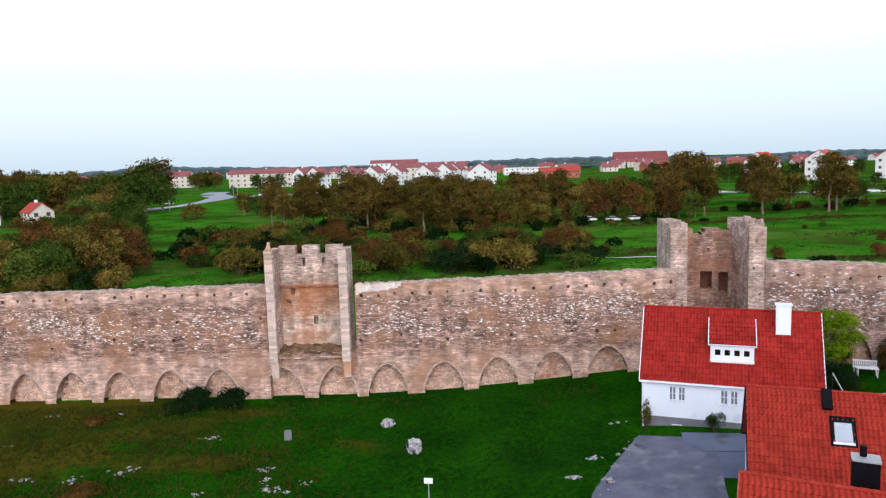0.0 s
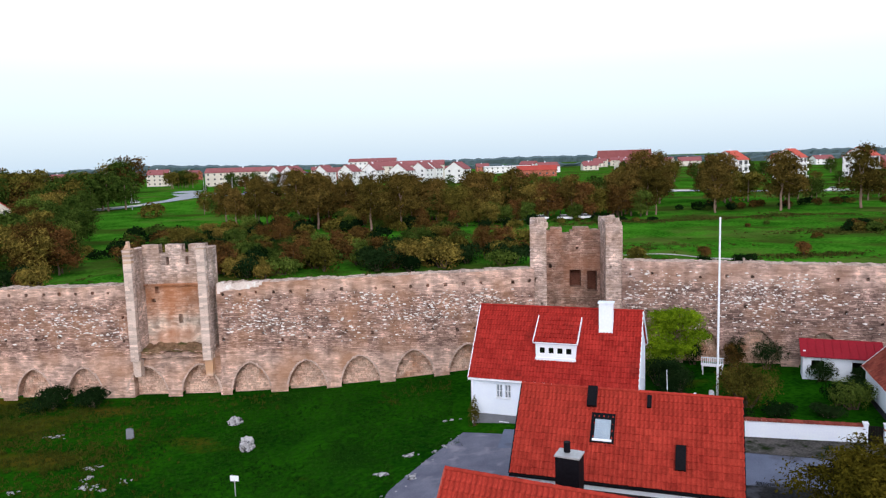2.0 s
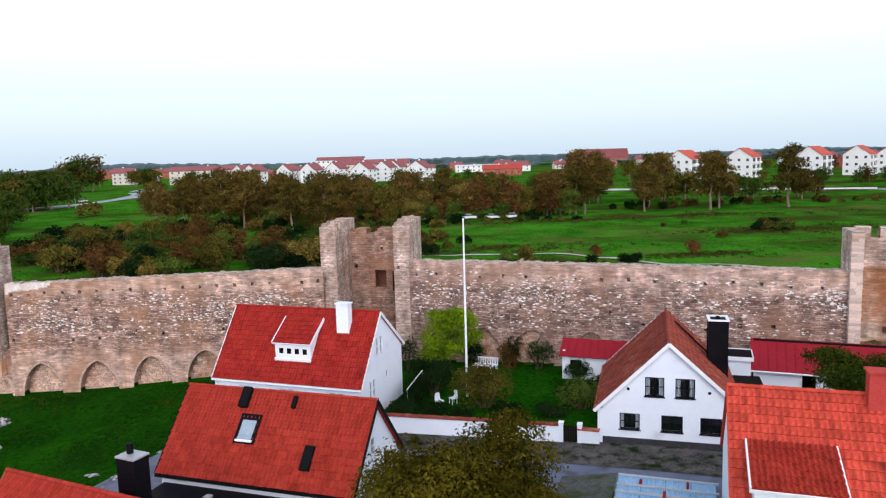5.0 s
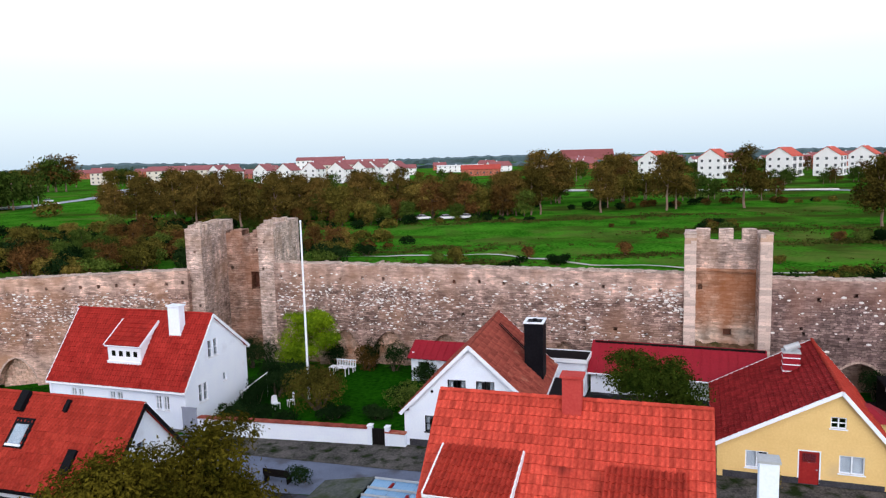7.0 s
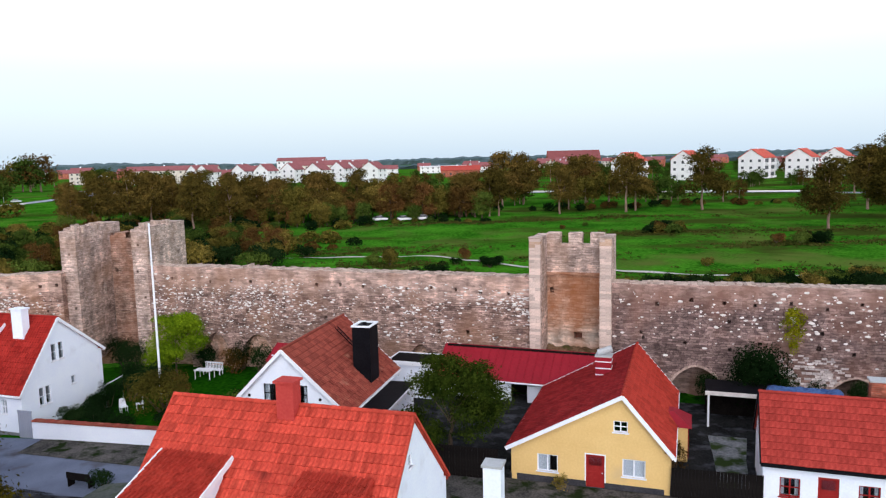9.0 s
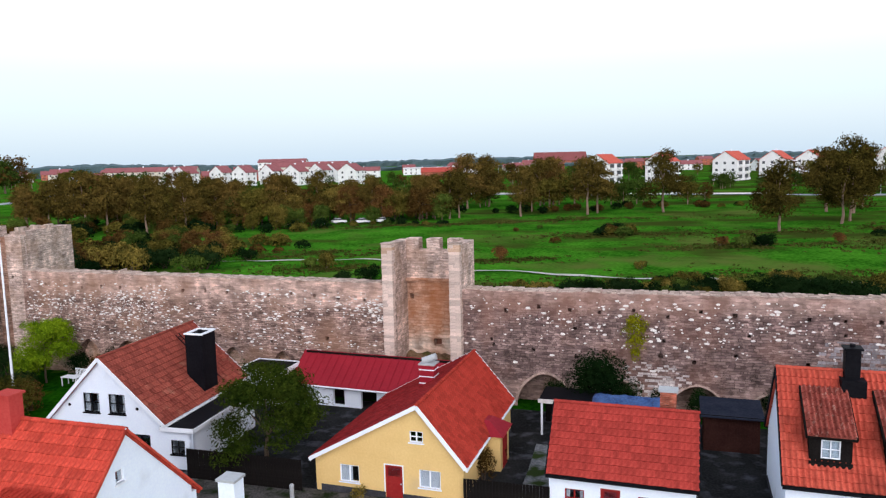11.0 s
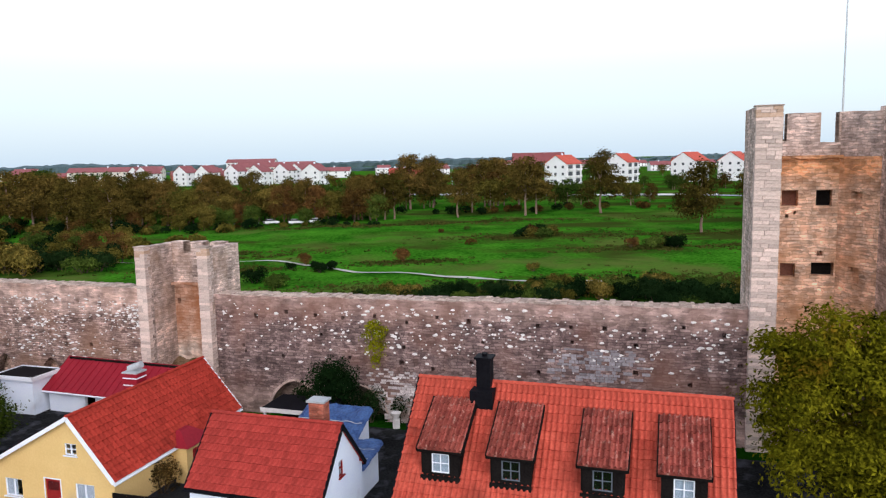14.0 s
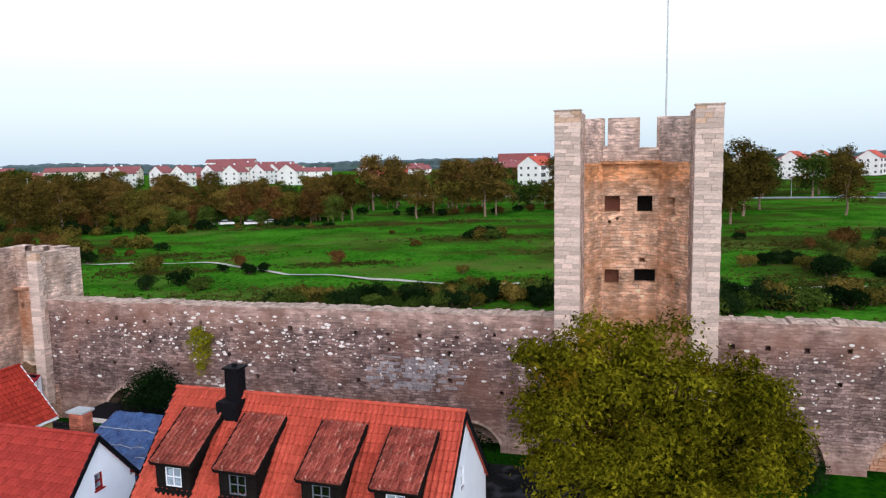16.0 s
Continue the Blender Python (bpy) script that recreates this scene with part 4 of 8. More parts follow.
# broken stones left on one pier of the meadow tower
for x, y, w, h in ((0.02, 0.05, 0.55, 0.22), (0.12, 0.18, 0.42, 0.45), (0.2, 0.3, 0.28, 0.72), (0.45, 0.1, 0.5, 0.14)):
    part("top_stone", Geo().prism([(x, 12.6), (x + w, 12.6), (x + w * 0.8, 12.6 + h), (x + w * 0.25, 12.62 + h)], y, y + 0.4), M_LICHEN, t1)

# ---- roofs and houses ----
def pan_tile(w, length, amp=1.0):
    """One clay pan tile: a waved sheet with a lip, raised at its lower end."""
    prof = [(0.0, 0.02), (0.2, 0.0), (0.4, 0.004), (0.55, 0.04), (0.68, 0.082), (0.82, 0.09), (1.0, 0.045)]
    v, f = [], []
    n = len(prof)
    for y, dz in ((0.0, 0.06), (0.0, 0.015), (length, 0.0)):
        v += [(a * w, y, b * amp + dz) for a, b in prof]
    for i in range(n - 1):
        f.append((i, i + 1, 2 * n + i + 1, 2 * n + i))
        f.append((n + i, n + i + 1, i + 1, i))
    return v, f


def tile_slope(parent, m, length, rise, mat, tw=0.23, course=0.39, singles=260, skip=(), seed=0, name="roof_tile", amp=1.0):
    """Tiles over a slope whose plane is m (x along the eave, y up the slope); singles: tiles next to the ridge kept as own objects."""
    r = random.Random(seed)
    nx, ny = max(1, round(length / tw)), max(1, round(rise / course))
    tw, course = length / nx, rise / ny
    v, f = pan_tile(tw * 1.04, course * 1.13, amp)
    me = bpy.data.meshes.new(name)
    me.from_pydata(v, [], f)
    me.materials.append(mat)
    va = np.array(v)
    allv, allf, k, single = [], [], 0, 0
    for j in range(ny - 1, -1, -1):
        for i in range(nx):
            x, y = i * tw, j * course
            if any(a < x + tw / 2 < b and c < y + course / 2 < d for a, b, c, d in skip):
                continue
            lift = r.uniform(0, 0.012)
            if single < singles:
                ob = new(name, me)
                ob.parent = parent
                ob.matrix_local = m @ Matrix.Translation((x + r.uniform(-0.006, 0.006), y + r.uniform(-0.012, 0.012), lift))
                single += 1
            else:
                allv.append(va + (x + r.uniform(-0.006, 0.006), y + r.uniform(-0.012, 0.012), lift))
                allf += [tuple(a + k for a in q) for q in f]
                k += len(v)
    if allv:
        me2 = bpy.data.meshes.new("roof_tiles")
        me2.from_pydata(np.concatenate(allv).tolist(), [], allf)
        me2.materials.append(mat)
        tagged(part("roof_tiles", me2, mat, parent, m=m), kind="stuff")


def ridge_tiles(parent, a, b, mat, r=0.11, step=0.42):
    """Half-round ridge tiles from a to b, each a piece."""
    a, b = Vector(a), Vector(b)
    d = b - a
    n = max(1, round(d.length / step))
    g = Geo()
    for y, k in ((0.0, 1.0), (d.length / n * 1.06, 0.86)):
        g.v += [(-math.cos(t) * r * k, y, math.sin(t) * r * k - 0.03) for t in np.linspace(-0.1, math.pi + 0.1, 8)]
    for i in range(7):
        g.f.append((i, i + 1, 9 + i, 8 + i))
    g.f.append(tuple(range(7, -1, -1)))
    me = g.mesh("ridge_tile", mat)
    rot = Matrix.Rotation(math.atan2(-d.x, d.y), 4, "Z")
    for i in range(n):
        ob = new("ridge_tile", me)
        ob.parent = parent
        ob.matrix_local = Matrix.Translation(a + d * i / n) @ rot


def lattice(g, xs, zs, y0, y1):
    """A frame in one piece: bars over x in xs and z in zs (pairs), between y0 and y1."""
    cx, cz = [v for p in xs for v in p], [v for p in zs for v in p]
    k, n = len(g.v), len(cx)
    for y in (y0, y1):
        g.v += [(x, y, z) for z in cz for x in cx]
    back = n * len(cz)
    solid = lambda i, j: 0 <= i < n - 1 and 0 <= j < len(cz) - 1 and (i % 2 == 0 or j % 2 == 0)
    at_ = lambda i, j, b: k + j * n + i + b * back
    for j in range(len(cz) - 1):
        for i in range(n - 1):
            if not solid(i, j):
                continue
            g.f.append((at_(i, j, 0), at_(i + 1, j, 0), at_(i + 1, j + 1, 0), at_(i, j + 1, 0)))
            g.f.append((at_(i, j, 1), at_(i, j + 1, 1), at_(i + 1, j + 1, 1), at_(i + 1, j, 1)))
            for di, dj, p, q in ((-1, 0, (i, j), (i, j + 1)), (1, 0, (i + 1, j), (i + 1, j + 1)), (0, -1, (i, j), (i + 1, j)), (0, 1, (i, j + 1), (i + 1, j + 1))):
                if not solid(i + di, j + dj):
                    g.f.append((at_(*p, 0), at_(*q, 0), at_(*q, 1), at_(*p, 1)))
    return g


def window(parent, m, w, h, cols=2, rows=2, frame_mat=None, curtain=0.0, name="window", blind=0.0):
    """A casement in an opening w x h whose lower left outer corner is m; x along, y into the wall."""
    fm = frame_mat or M_TRIM
    t = 0.055
    bars = lambda size, n, half: [(0, t)] + [(size * i / n - half, size * i / n + half) for i in range(1, n)] + [(size - t, size)]
    g = lattice(Geo(), bars(w, cols, t * 0.6), bars(h, rows, t * 0.35), 0.05, 0.12)
    win = part(name, g, fm, parent, m=m)
    part("pane", Geo().box(t, w - t, 0.078, 0.086, t, h - t), M_GLASS, win).visible_shadow = False
    part("sill", Geo().box(-0.06, w + 0.06, -0.07, 0.05, -0.05, 0.0), fm, win)
    if blind:
        part("blind", Geo().box(t * 0.5, t + (w - 2 * t) * blind, 0.14, 0.155, t * 0.5, h - t * 0.5), M_CURTAIN, win, "drawn white blind")
    if curtain:
        g = Geo()
        for a, b in ((t, t + (w - 2 * t) * 0.3 * curtain), (w - t - (w - 2 * t) * 0.3 * curtain, w - t)):
            n = 5
            for i in range(n):
                x0, x1 = a + (b - a) * i / n, a + (b - a) * (i + 1) / n
                g.poly((x0, 0.2 + 0.03 * (i % 2), t), (x1, 0.2 + 0.03 * ((i + 1) % 2), t), (x1, 0.2 + 0.03 * ((i + 1) % 2), h - t), (x0, 0.2 + 0.03 * (i % 2), h - t))
        part("curtain", g, M_CURTAIN, win, "white curtain")
    return win


def door(parent, m, w, h, mat, glazed=0.25):
    d = part("door", Geo().box(0.0, w, 0.06, 0.11, 0.0, h).box(0.1, w - 0.1, 0.045, 0.06, 0.15, h * 0.5), mat, parent, "painted wooden door", m)
    if glazed:
        part("pane", Geo().box(0.16, w - 0.16, 0.04, 0.058, h * (0.93 - glazed), h * 0.92), M_GLASS, d)
    part("handle", Geo().box(w - 0.14, w - 0.08, 0.0, 0.045, h * 0.46, h * 0.49), M_GREYMETAL, d, "steel handle")
    part("frame", Geo().box(-0.06, 0, -0.01, 0.12, 0, h + 0.06).box(w, w + 0.06, -0.01, 0.12, 0, h + 0.06).box(0, w, -0.01, 0.12, h, h + 0.06), M_TRIM, d)
    return d


def chimney(parent, x, y, z0, z1, w, d, mat, cap=None, label="", flue=True):
    c = part("chimney", Geo().box(x - w / 2, x + w / 2, y - d / 2, y + d / 2, z0, z1), mat, parent, label)
    part("crown", Geo().box(x - w / 2 - 0.08, x + w / 2 + 0.08, y - d / 2 - 0.08, y + d / 2 + 0.08, z1, z1 + 0.09), cap or mat, c)
    if flue:
        part("flue", Geo().tube((x, y, z1 + 0.09), (x, y, z1 + 0.22), 0.12, 0.12, 10), M_BLACK, c)
    return c


def house(name, label, m, L, D, ef, eb, rz, ry, wall_mat, tile_mat, windows=(), doors=(), plinth=0.35, plinth_mat=None, over=0.3, gable_over=0.22, verge=None, singles=(260, 0), skip=(), tw=0.23, seed=0, back_tiles=True, course=0.39, back_mat=None, amp=0.4, barge=0.13):
    """Gabled house, ridge along x. ef, eb: heights of the front (y=0) and back wall tops; rz, ry: the ridge. Sides: front, back, left (x=0), right."""
    th = thing(name, m, label, "house")
    t = 0.3
    prof = lambda y: ef + (rz - ef) * y / ry if y < ry else eb + (rz - eb) * (D - y) / (D - ry)
    sides = {
        "front": (Matrix.Identity(4), L, lambda s: ef, []),
        "back": (Matrix.Translation((L, D, 0)) @ Matrix.Rotation(math.pi, 4, "Z"), L, lambda s: eb, []),
        "left": (Matrix.Translation((0, D - t, 0)) @ Matrix.Rotation(-math.pi / 2, 4, "Z"), D - 2 * t, lambda s: prof(D - t - s), [D - t - ry]),
        "right": (Matrix.Translation((L, t, 0)) @ Matrix.Rotation(math.pi / 2, 4, "Z"), D - 2 * t, lambda s: prof(t + s), [ry - t]),
    }
    for side, (mm, length, top, extra) in sides.items():
        holes = [(s, s + w, z, z + h) for sd, s, z, w, h, *_ in list(windows) + list(doors) if sd == side]
        part("wall", slab([0, length] + extra, lambda s: -1.2, lambda s, f=top: f(s) - 0.05, holes, t), wall_mat, th, m=mm)
        if plinth:
            dh = sorted([(s, s + w) for sd, s, z, w, h, *_ in doors if sd == side])
            g, x = Geo(), 0.0
            for a, b in dh + [(length + 0.02, 0)]:
                if a - x > 0.05:
                    g.box(x, a, -0.025, 0.02, -1.0, plinth)
                x = b
            if g.v:
                part("plinth", g, plinth_mat or M_PLINTH, th, "darker base course", mm)
    for sd, s, z, w, h, *opt in windows:
        kw = opt[0] if opt else {}
        window(th, sides[sd][0] @ Matrix.Translation((s, 0, z)), w, h, **kw)
    for sd, s, z, w, h, dm in doors:
        door(th, sides[sd][0] @ Matrix.Translation((s, 0, z)), w, h, dm)
    # roof slopes
    for k, (y_e, z_e, run, drop, tiles) in enumerate(((0, ef, ry, rz - ef, True), (D, eb, D - ry, rz - eb, back_tiles))):
        ang = math.atan2(drop, run)
        S = math.hypot(drop, run) + over
        ln = L + 2 * gable_over
        if k == 0:
            pm = Matrix.Translation((-gable_over, -over * math.cos(ang), ef - over * math.sin(ang) + 0.06)) @ Matrix.Rotation(ang, 4, "X")
        else:
            pm = Matrix.Translation((L + gable_over, D + over * math.cos(ang), eb - over * math.sin(ang) + 0.06)) @ Matrix.Rotation(math.pi, 4, "Z") @ Matrix.Rotation(ang, 4, "X")
        slope_mat = tile_mat if k == 0 else back_mat or tile_mat
        part("roof", Geo().box(0.02, ln - 0.02, 0.02, S - 0.03, -0.10, -0.002), slope_mat, th, "tiled roof slope", pm)
        tile_slope(th, pm @ Matrix.Translation((0, 0, 0.004)), ln, S - 0.05, slope_mat, tw=tw, course=course, singles=singles[k], skip=skip if k == 0 else (), seed=seed + k, amp=amp)
        vm = verge or M_TILE_DARK
        for x in (-0.04, ln - 0.02):
            part("barge_board", Geo().box(x, x + 0.06, -0.02, S, -barge, 0.07), vm, th, "", pm)
        part("eave_board", Geo().box(0.03, ln - 0.03, -0.035, 0.015, -0.16, -0.01), vm, th, "", pm)
        if k == 0:
            gm = pm @ Matrix.Translation((0, -0.10, -0.04))
            part("gutter", Geo().tube((0, 0, 0), (ln, 0, 0), 0.065, 0.065, 8), verge or M_BLACK, th, "", gm)
            th["front_slope"] = [float(a) for row in pm for a in row]
    ridge_tiles(th, (-gable_over, ry, rz + 0.13), (L + gable_over, ry, rz + 0.13), tile_mat)
    return th


def slope_of(th):
    p = list(th["front_slope"])
    del th["front_slope"]
    return Matrix([p[i:i + 4] for i in (0, 4, 8, 12)])


def shed_dormer(th, pm, x0, x1, y_low, y_high, lift, roof_mat, wall_mat, panes, trim=None, tw=0.21, over=0.12, blind=False, rib=1.5, plain=False, sash=None):
    """A dormer on the slope pm: its roof leaves the slope at y_high and hangs lift above it at y_low; upright front with panes."""
    inv = pm.to_3x3().inverted()
    up = (inv @ Vector((0, 0, 1))).normalized()
    # points in the slope's own coordinates
    foot = Vector((0, y_low, 0))
    head = foot + up * lift
    crest = Vector((0, y_high, 0.05))
    d = part("dormer", Geo().prism([(0, 0), (1, 0), (1, 1)], 0, 0.01), wall_mat, th, "roof dormer")
    g = Geo()
    for x, y in ((x0, x0 + 0.08), (x1 - 0.08, x1)):
        a = [(x, foot.y, foot.z - 0.05), (x, head.y, head.z), (x, crest.y, crest.z)]
        b = [(y, p[1], p[2]) for p in a]
        g.poly(*a).poly(*reversed(b))
        for i in range(3):
            j = (i + 1) % 3
            g.poly(a[i], a[j], b[j], b[i])
    d.data = g.mesh("dormer", wall_mat)
    d.matrix_local = pm
    # front wall in the plane of foot, head
    f_right = Vector((1, 0, 0))
    f_in = up.cross(f_right).normalized() * -1
    if f_in.y < 0:
        f_in = -f_in
    fm = pm @ Matrix(((1, f_in.x, up.x, x0 + 0.08), (0, f_in.y, up.y, foot.y), (0, f_in.z, up.z, foot.z), (0, 0, 0, 1)))
    w = x1 - x0 - 0.16
    n, pw, ph, pz = panes
    gap = (w - n * pw) / (n + 1)
    holes = [(gap + i * (pw + gap), gap + i * (pw + gap) + pw, pz, pz + ph) for i in range(n)]
    part("front", slab([0, w], lambda s: -0.15, lambda s: lift - 0.02, holes, 0.07), wall_mat, d, m=pm.inverted() @ fm)
    for a, b, c, e in holes:
        part("casement", lattice(Geo(), [(a, a + 0.05)] + ([] if plain else [((a + b) / 2 - 0.022, (a + b) / 2 + 0.022)]) + [(b - 0.05, b)], [(c, c + 0.05)] + ([] if plain else [((c + e) / 2 - 0.018, (c + e) / 2 + 0.018)]) + [(e - 0.05, e)], 0.02, 0.05), sash or M_TRIM, d, "" if sash else "white casement", m=pm.inverted() @ fm)
        part("pane", Geo().box(a, b, 0.034, 0.040, c, e), M_GLASS, d, m=pm.inverted() @ fm).visible_shadow = False
        # added dark sheet stands in for the unlit room
        part("backing", Geo().box(a - 0.15, b + 0.15, 0.16, 0.18, c - 0.2, e + 0.15), M_WOODSHADE, d, "dark sheet for the unlit room behind the pane", m=pm.inverted() @ fm)
        # pale panel behind the glass of the paler dormer windows
        if blind:
            part("blind", Geo().box(a - 0.05, b + 0.05, 0.09, 0.11, c, e), M_PANEBACK, d, "pale panel close behind the glass", m=pm.inverted() @ fm)
    part("apron", Geo().box(-0.1, w + 0.1, -0.10, 0.0, -0.1, 0.17), wall_mat, d, m=pm.inverted() @ fm)
    # roof of the dormer
    v = crest - head
    ang = math.atan2(v.z, v.y)
    rm = Matrix.Translation((x0 - over, head.y - over * math.cos(ang), head.z - over * math.sin(ang))) @ Matrix.Rotation(ang, 4, "X")
    ln, S = x1 - x0 + 2 * over, v.length + over
    part("dormer_roof", Geo().box(0, ln, 0, S, 0.0, 0.07), roof_mat, d, m=rm)
    tile_slope(d, rm @ Matrix.Translation((0, 0, 0.075)), ln, S, roof_mat, tw=tw, singles=0, amp=rib)
    for x in (-0.05, ln - 0.01):
        part("barge_board", Geo().box(x, x + 0.06, -0.03, S, -0.08, 0.16), trim or roof_mat, d, m=rm)
    part("eave_board", Geo().box(0, ln, -0.05, 0.0, -0.06, 0.06), trim or roof_mat, d, m=rm)
    return d


def at(x, y, z, deg):
    return Matrix.Translation((x, y, z)) @ Matrix.Rotation(radians(deg), 4, "Z")


# white house with red roof beside the meadow
zA = 0.55
house_a = house("house", "white rendered house with red tiled roof and small dormer", at(13.83, 51.01, zA, -20.4), 11.66, 7.35, 3.63, 4.9, 8.0, 3.4, M_WHITE, M_TILE,
    windows=[("front", 1.88, 2.05, 0.48, 1.0, dict(cols=2, rows=2, curtain=1.35)), ("front", 2.5, 2.05, 0.48, 1.0, dict(cols=2, rows=2, curtain=1.35)), ("front", 2.13, 0.31, 0.6, 0.36, dict(cols=2, rows=1)), ("front", 7.6, 0.31, 0.6, 0.36, dict(cols=2, rows=1)),
             ("front", 5.3, 2.05, 0.48, 1.0, dict(cols=2, curtain=1.35)), ("front", 5.95, 2.05, 0.48, 1.0, dict(cols=2, curtain=1.35)), ("front", 9.2, 2.05, 0.48, 1.0, dict(cols=2, curtain=1.35)), ("front", 9.85, 2.05, 0.48, 1.0, dict(cols=2, curtain=1.35)),
             ("right", 1.15, 2.2, 0.45, 1.3, dict(cols=1, curtain=0.6)), ("right", 1.7, 2.2, 0.45, 1.3, dict(cols=1, curtain=0.6)), ("right", 2.45, 5.05, 0.48, 1.25, dict(cols=1, curtain=0.6)), ("right", 3.1, 5.05, 0.48, 1.25, dict(cols=1, curtain=0.6)), ("right", 4.0, 2.95, 0.38, 0.6, dict(cols=1, rows=1))],
    plinth=0.8, plinth_mat=M_GREYPLINTH, verge=M_TRIM, seed=31, gable_over=0.15)
pmA = slope_of(house_a)
shed_dormer(house_a, pmA, 4.75, 7.6, 1.75, 5.05, 1.3, M_TILE, M_TRIM, (4, 0.46, 0.50, 0.42), M_TRIM, rib=0.5, plain=True)
part("downpipe", Geo().tube((0.12, -0.12, -0.4), (0.12, -0.12, 3.5), 0.06, 0.06, 8), M_TRIM, house_a, "white downpipe")
chimney(house_a, 9.35, 2.55, 5.6, 8.75, 0.95, 0.6, M_WHITE, label="white rendered chimney", flue=False)

# long red roof in front of it, with skylight and vents
zB = 0.62
house_b = house("house", "white house with long orange-red tiled roof", at(15.33, 35.7, zB, -19.6), 10.87, 6.1, 3.1, 3.1, 6.6, 3.05, M_WHITE, M_TILE_B, verge=M_BLACK,
    windows=[("right", 2.2, 3.9, 0.6, 0.9, dict(cols=1)), ("right", 1.2, 1.0, 0.7, 1.0, dict()), ("right", 3.4, 1.0, 0.7, 1.0, dict())], seed=41, amp=0.7)
pmB = slope_of(house_b)

# lean-to added to make the gap below the long roof's eave black
lean = thing("lean_to", at(15.33, 35.7, zB, -19.6), "black lean-to added for the dark gap below the eave", "lean-to")
part("roof", Geo().prism([(0.2, 2.35), (9.6, 2.35), (9.6, 2.45), (0.2, 2.45)], -3.0, -0.05), M_BLACK, lean, "flat black felt roof")
part("wall", Geo().box(0.4, 9.4, -2.8, -2.7, -1.0, 2.35), M_WOODSHADE, lean)
part("vent", Geo().box(3.4, 3.75, -1.2, -0.85, 2.45, 2.56), M_GREYMETAL, lean, "small grey roof vent")

# roof at the lower edge of the meadow
house_g = house("house", "house with orange-red tiled roof beside the courtyard", at(10.63, 25.75, 0.18, -26.0), 9.0, 6.0, 3.0, 3.0, 6.72, 3.0, M_WHITE, M_TILE_B, seed=51, amp=0.7)
slope_of(house_g)

# white gable house with tall black chimney
AT_C = at(47.25, 39.3, 2.0, 72.9)
house_c = house("house", "white gable-fronted house with weathered brown tiled roof", AT_C, 9.2, 8.0, 2.7, 2.1, 6.2, 3.88, M_WHITE, M_TILE_BROWN,
    windows=[("left", 1.0, 0.83, 1.18, 1.0, dict(frame_mat=M_BLACK, curtain=0.6)), ("left", 3.42, 0.83, 1.22, 1.0, dict(frame_mat=M_BLACK)), ("left", 5.62, 0.83, 1.2, 1.0, dict(frame_mat=M_BLACK)),
             ("left", 2.47, 2.95, 1.1, 1.18, dict(frame_mat=M_BLACK, curtain=0.8)), ("left", 4.2, 2.95, 1.1, 1.18, dict(frame_mat=M_BLACK, curtain=0.8))],
    plinth=0.3, verge=M_TRIM, seed=61, singles=(260, 120))
slope_of(house_c)
cc = part("chimney", Geo().box(4.65, 6.15, 0.15, 1.35, 2.3, 6.6), M_BLACK, house_c, "tall black sheet-metal chimney")
part("rim", Geo().box(4.6, 6.2, 0.10, 0.26, 6.6, 6.69).box(4.6, 6.2, 1.24, 1.40, 6.6, 6.69).box(4.6, 4.76, 0.26, 1.24, 6.6, 6.69).box(6.04, 6.2, 0.26, 1.24, 6.6, 6.69), M_TRIM, cc, "white rim of the chimney")
part("flue", Geo().tube((5.4, 0.75, 6.6), (5.4, 0.75, 6.78), 0.14, 0.14, 10), M_BLACK, cc)

# bright orange roof close to the camera
house_d = house("house", "white house with bright orange pan-tiled roof", at(40.33, 23.85, 2.4, -19.8), 10.2, 7.6, 3.6, 3.6, 7.43, 3.8, M_WHITE, M_TILE_ORANGE,
    windows=[("right", 2.9, 5.7, 0.42, 0.5, dict(cols=1, rows=1)), ("right", 3.9, 2.6, 0.9, 1.2, dict()), ("right", 1.3, 0.9, 0.9, 1.2, dict())], seed=71, singles=(300, 0), amp=0.55, verge=M_TILE_ORANGE, barge=0.02, gable_over=0.08, course=0.37, tw=0.25)
pmD = slope_of(house_d)
shed_dormer(house_d, pmD, 0.75, 3.6, -0.1, 3.35, 1.7, M_TILE_B, M_WHITE, (2, 0.6, 0.7, 0.25), M_TRIM, rib=0.9)
shed_dormer(house_d, pmD, 6.9, 9.3, -0.1, 3.1, 1.6, M_TILE_B, M_WHITE, (2, 0.6, 0.7, 0.25), rib=0.9)
chimney(house_d, 5.25, 3.6, 6.2, 8.5, 0.72, 0.6, M_REDCHIM, M_REDCHIM, "red-painted brick chimney", flue=False)

# yellow house
house_y = house("house", "yellow rendered house with red door and uneven tiled gable", at(63.94, 32.63, 2.0, 68.9), 10.33, 8.15, 2.3, 1.86, 5.04, 2.34, M_YELLOW, M_TILE_B, back_mat=M_TILE_MAROON,
    windows=[("left", 1.1, 0.62, 1.1, 0.94, dict(rows=1, blind=0.62)), ("left", 5.5, 0.8, 1.15, 0.95, dict(rows=1, blind=1.0)), ("left", 5.04, 3.13, 0.73, 0.6, dict())],
    doors=[("left", 3.66, -0.05, 0.95, 1.85, M_REDPAINT)], verge=M_TRIM, seed=81, singles=(260, 200), tw=0.30, course=0.34, amp=0.22)
slope_of(house_y)

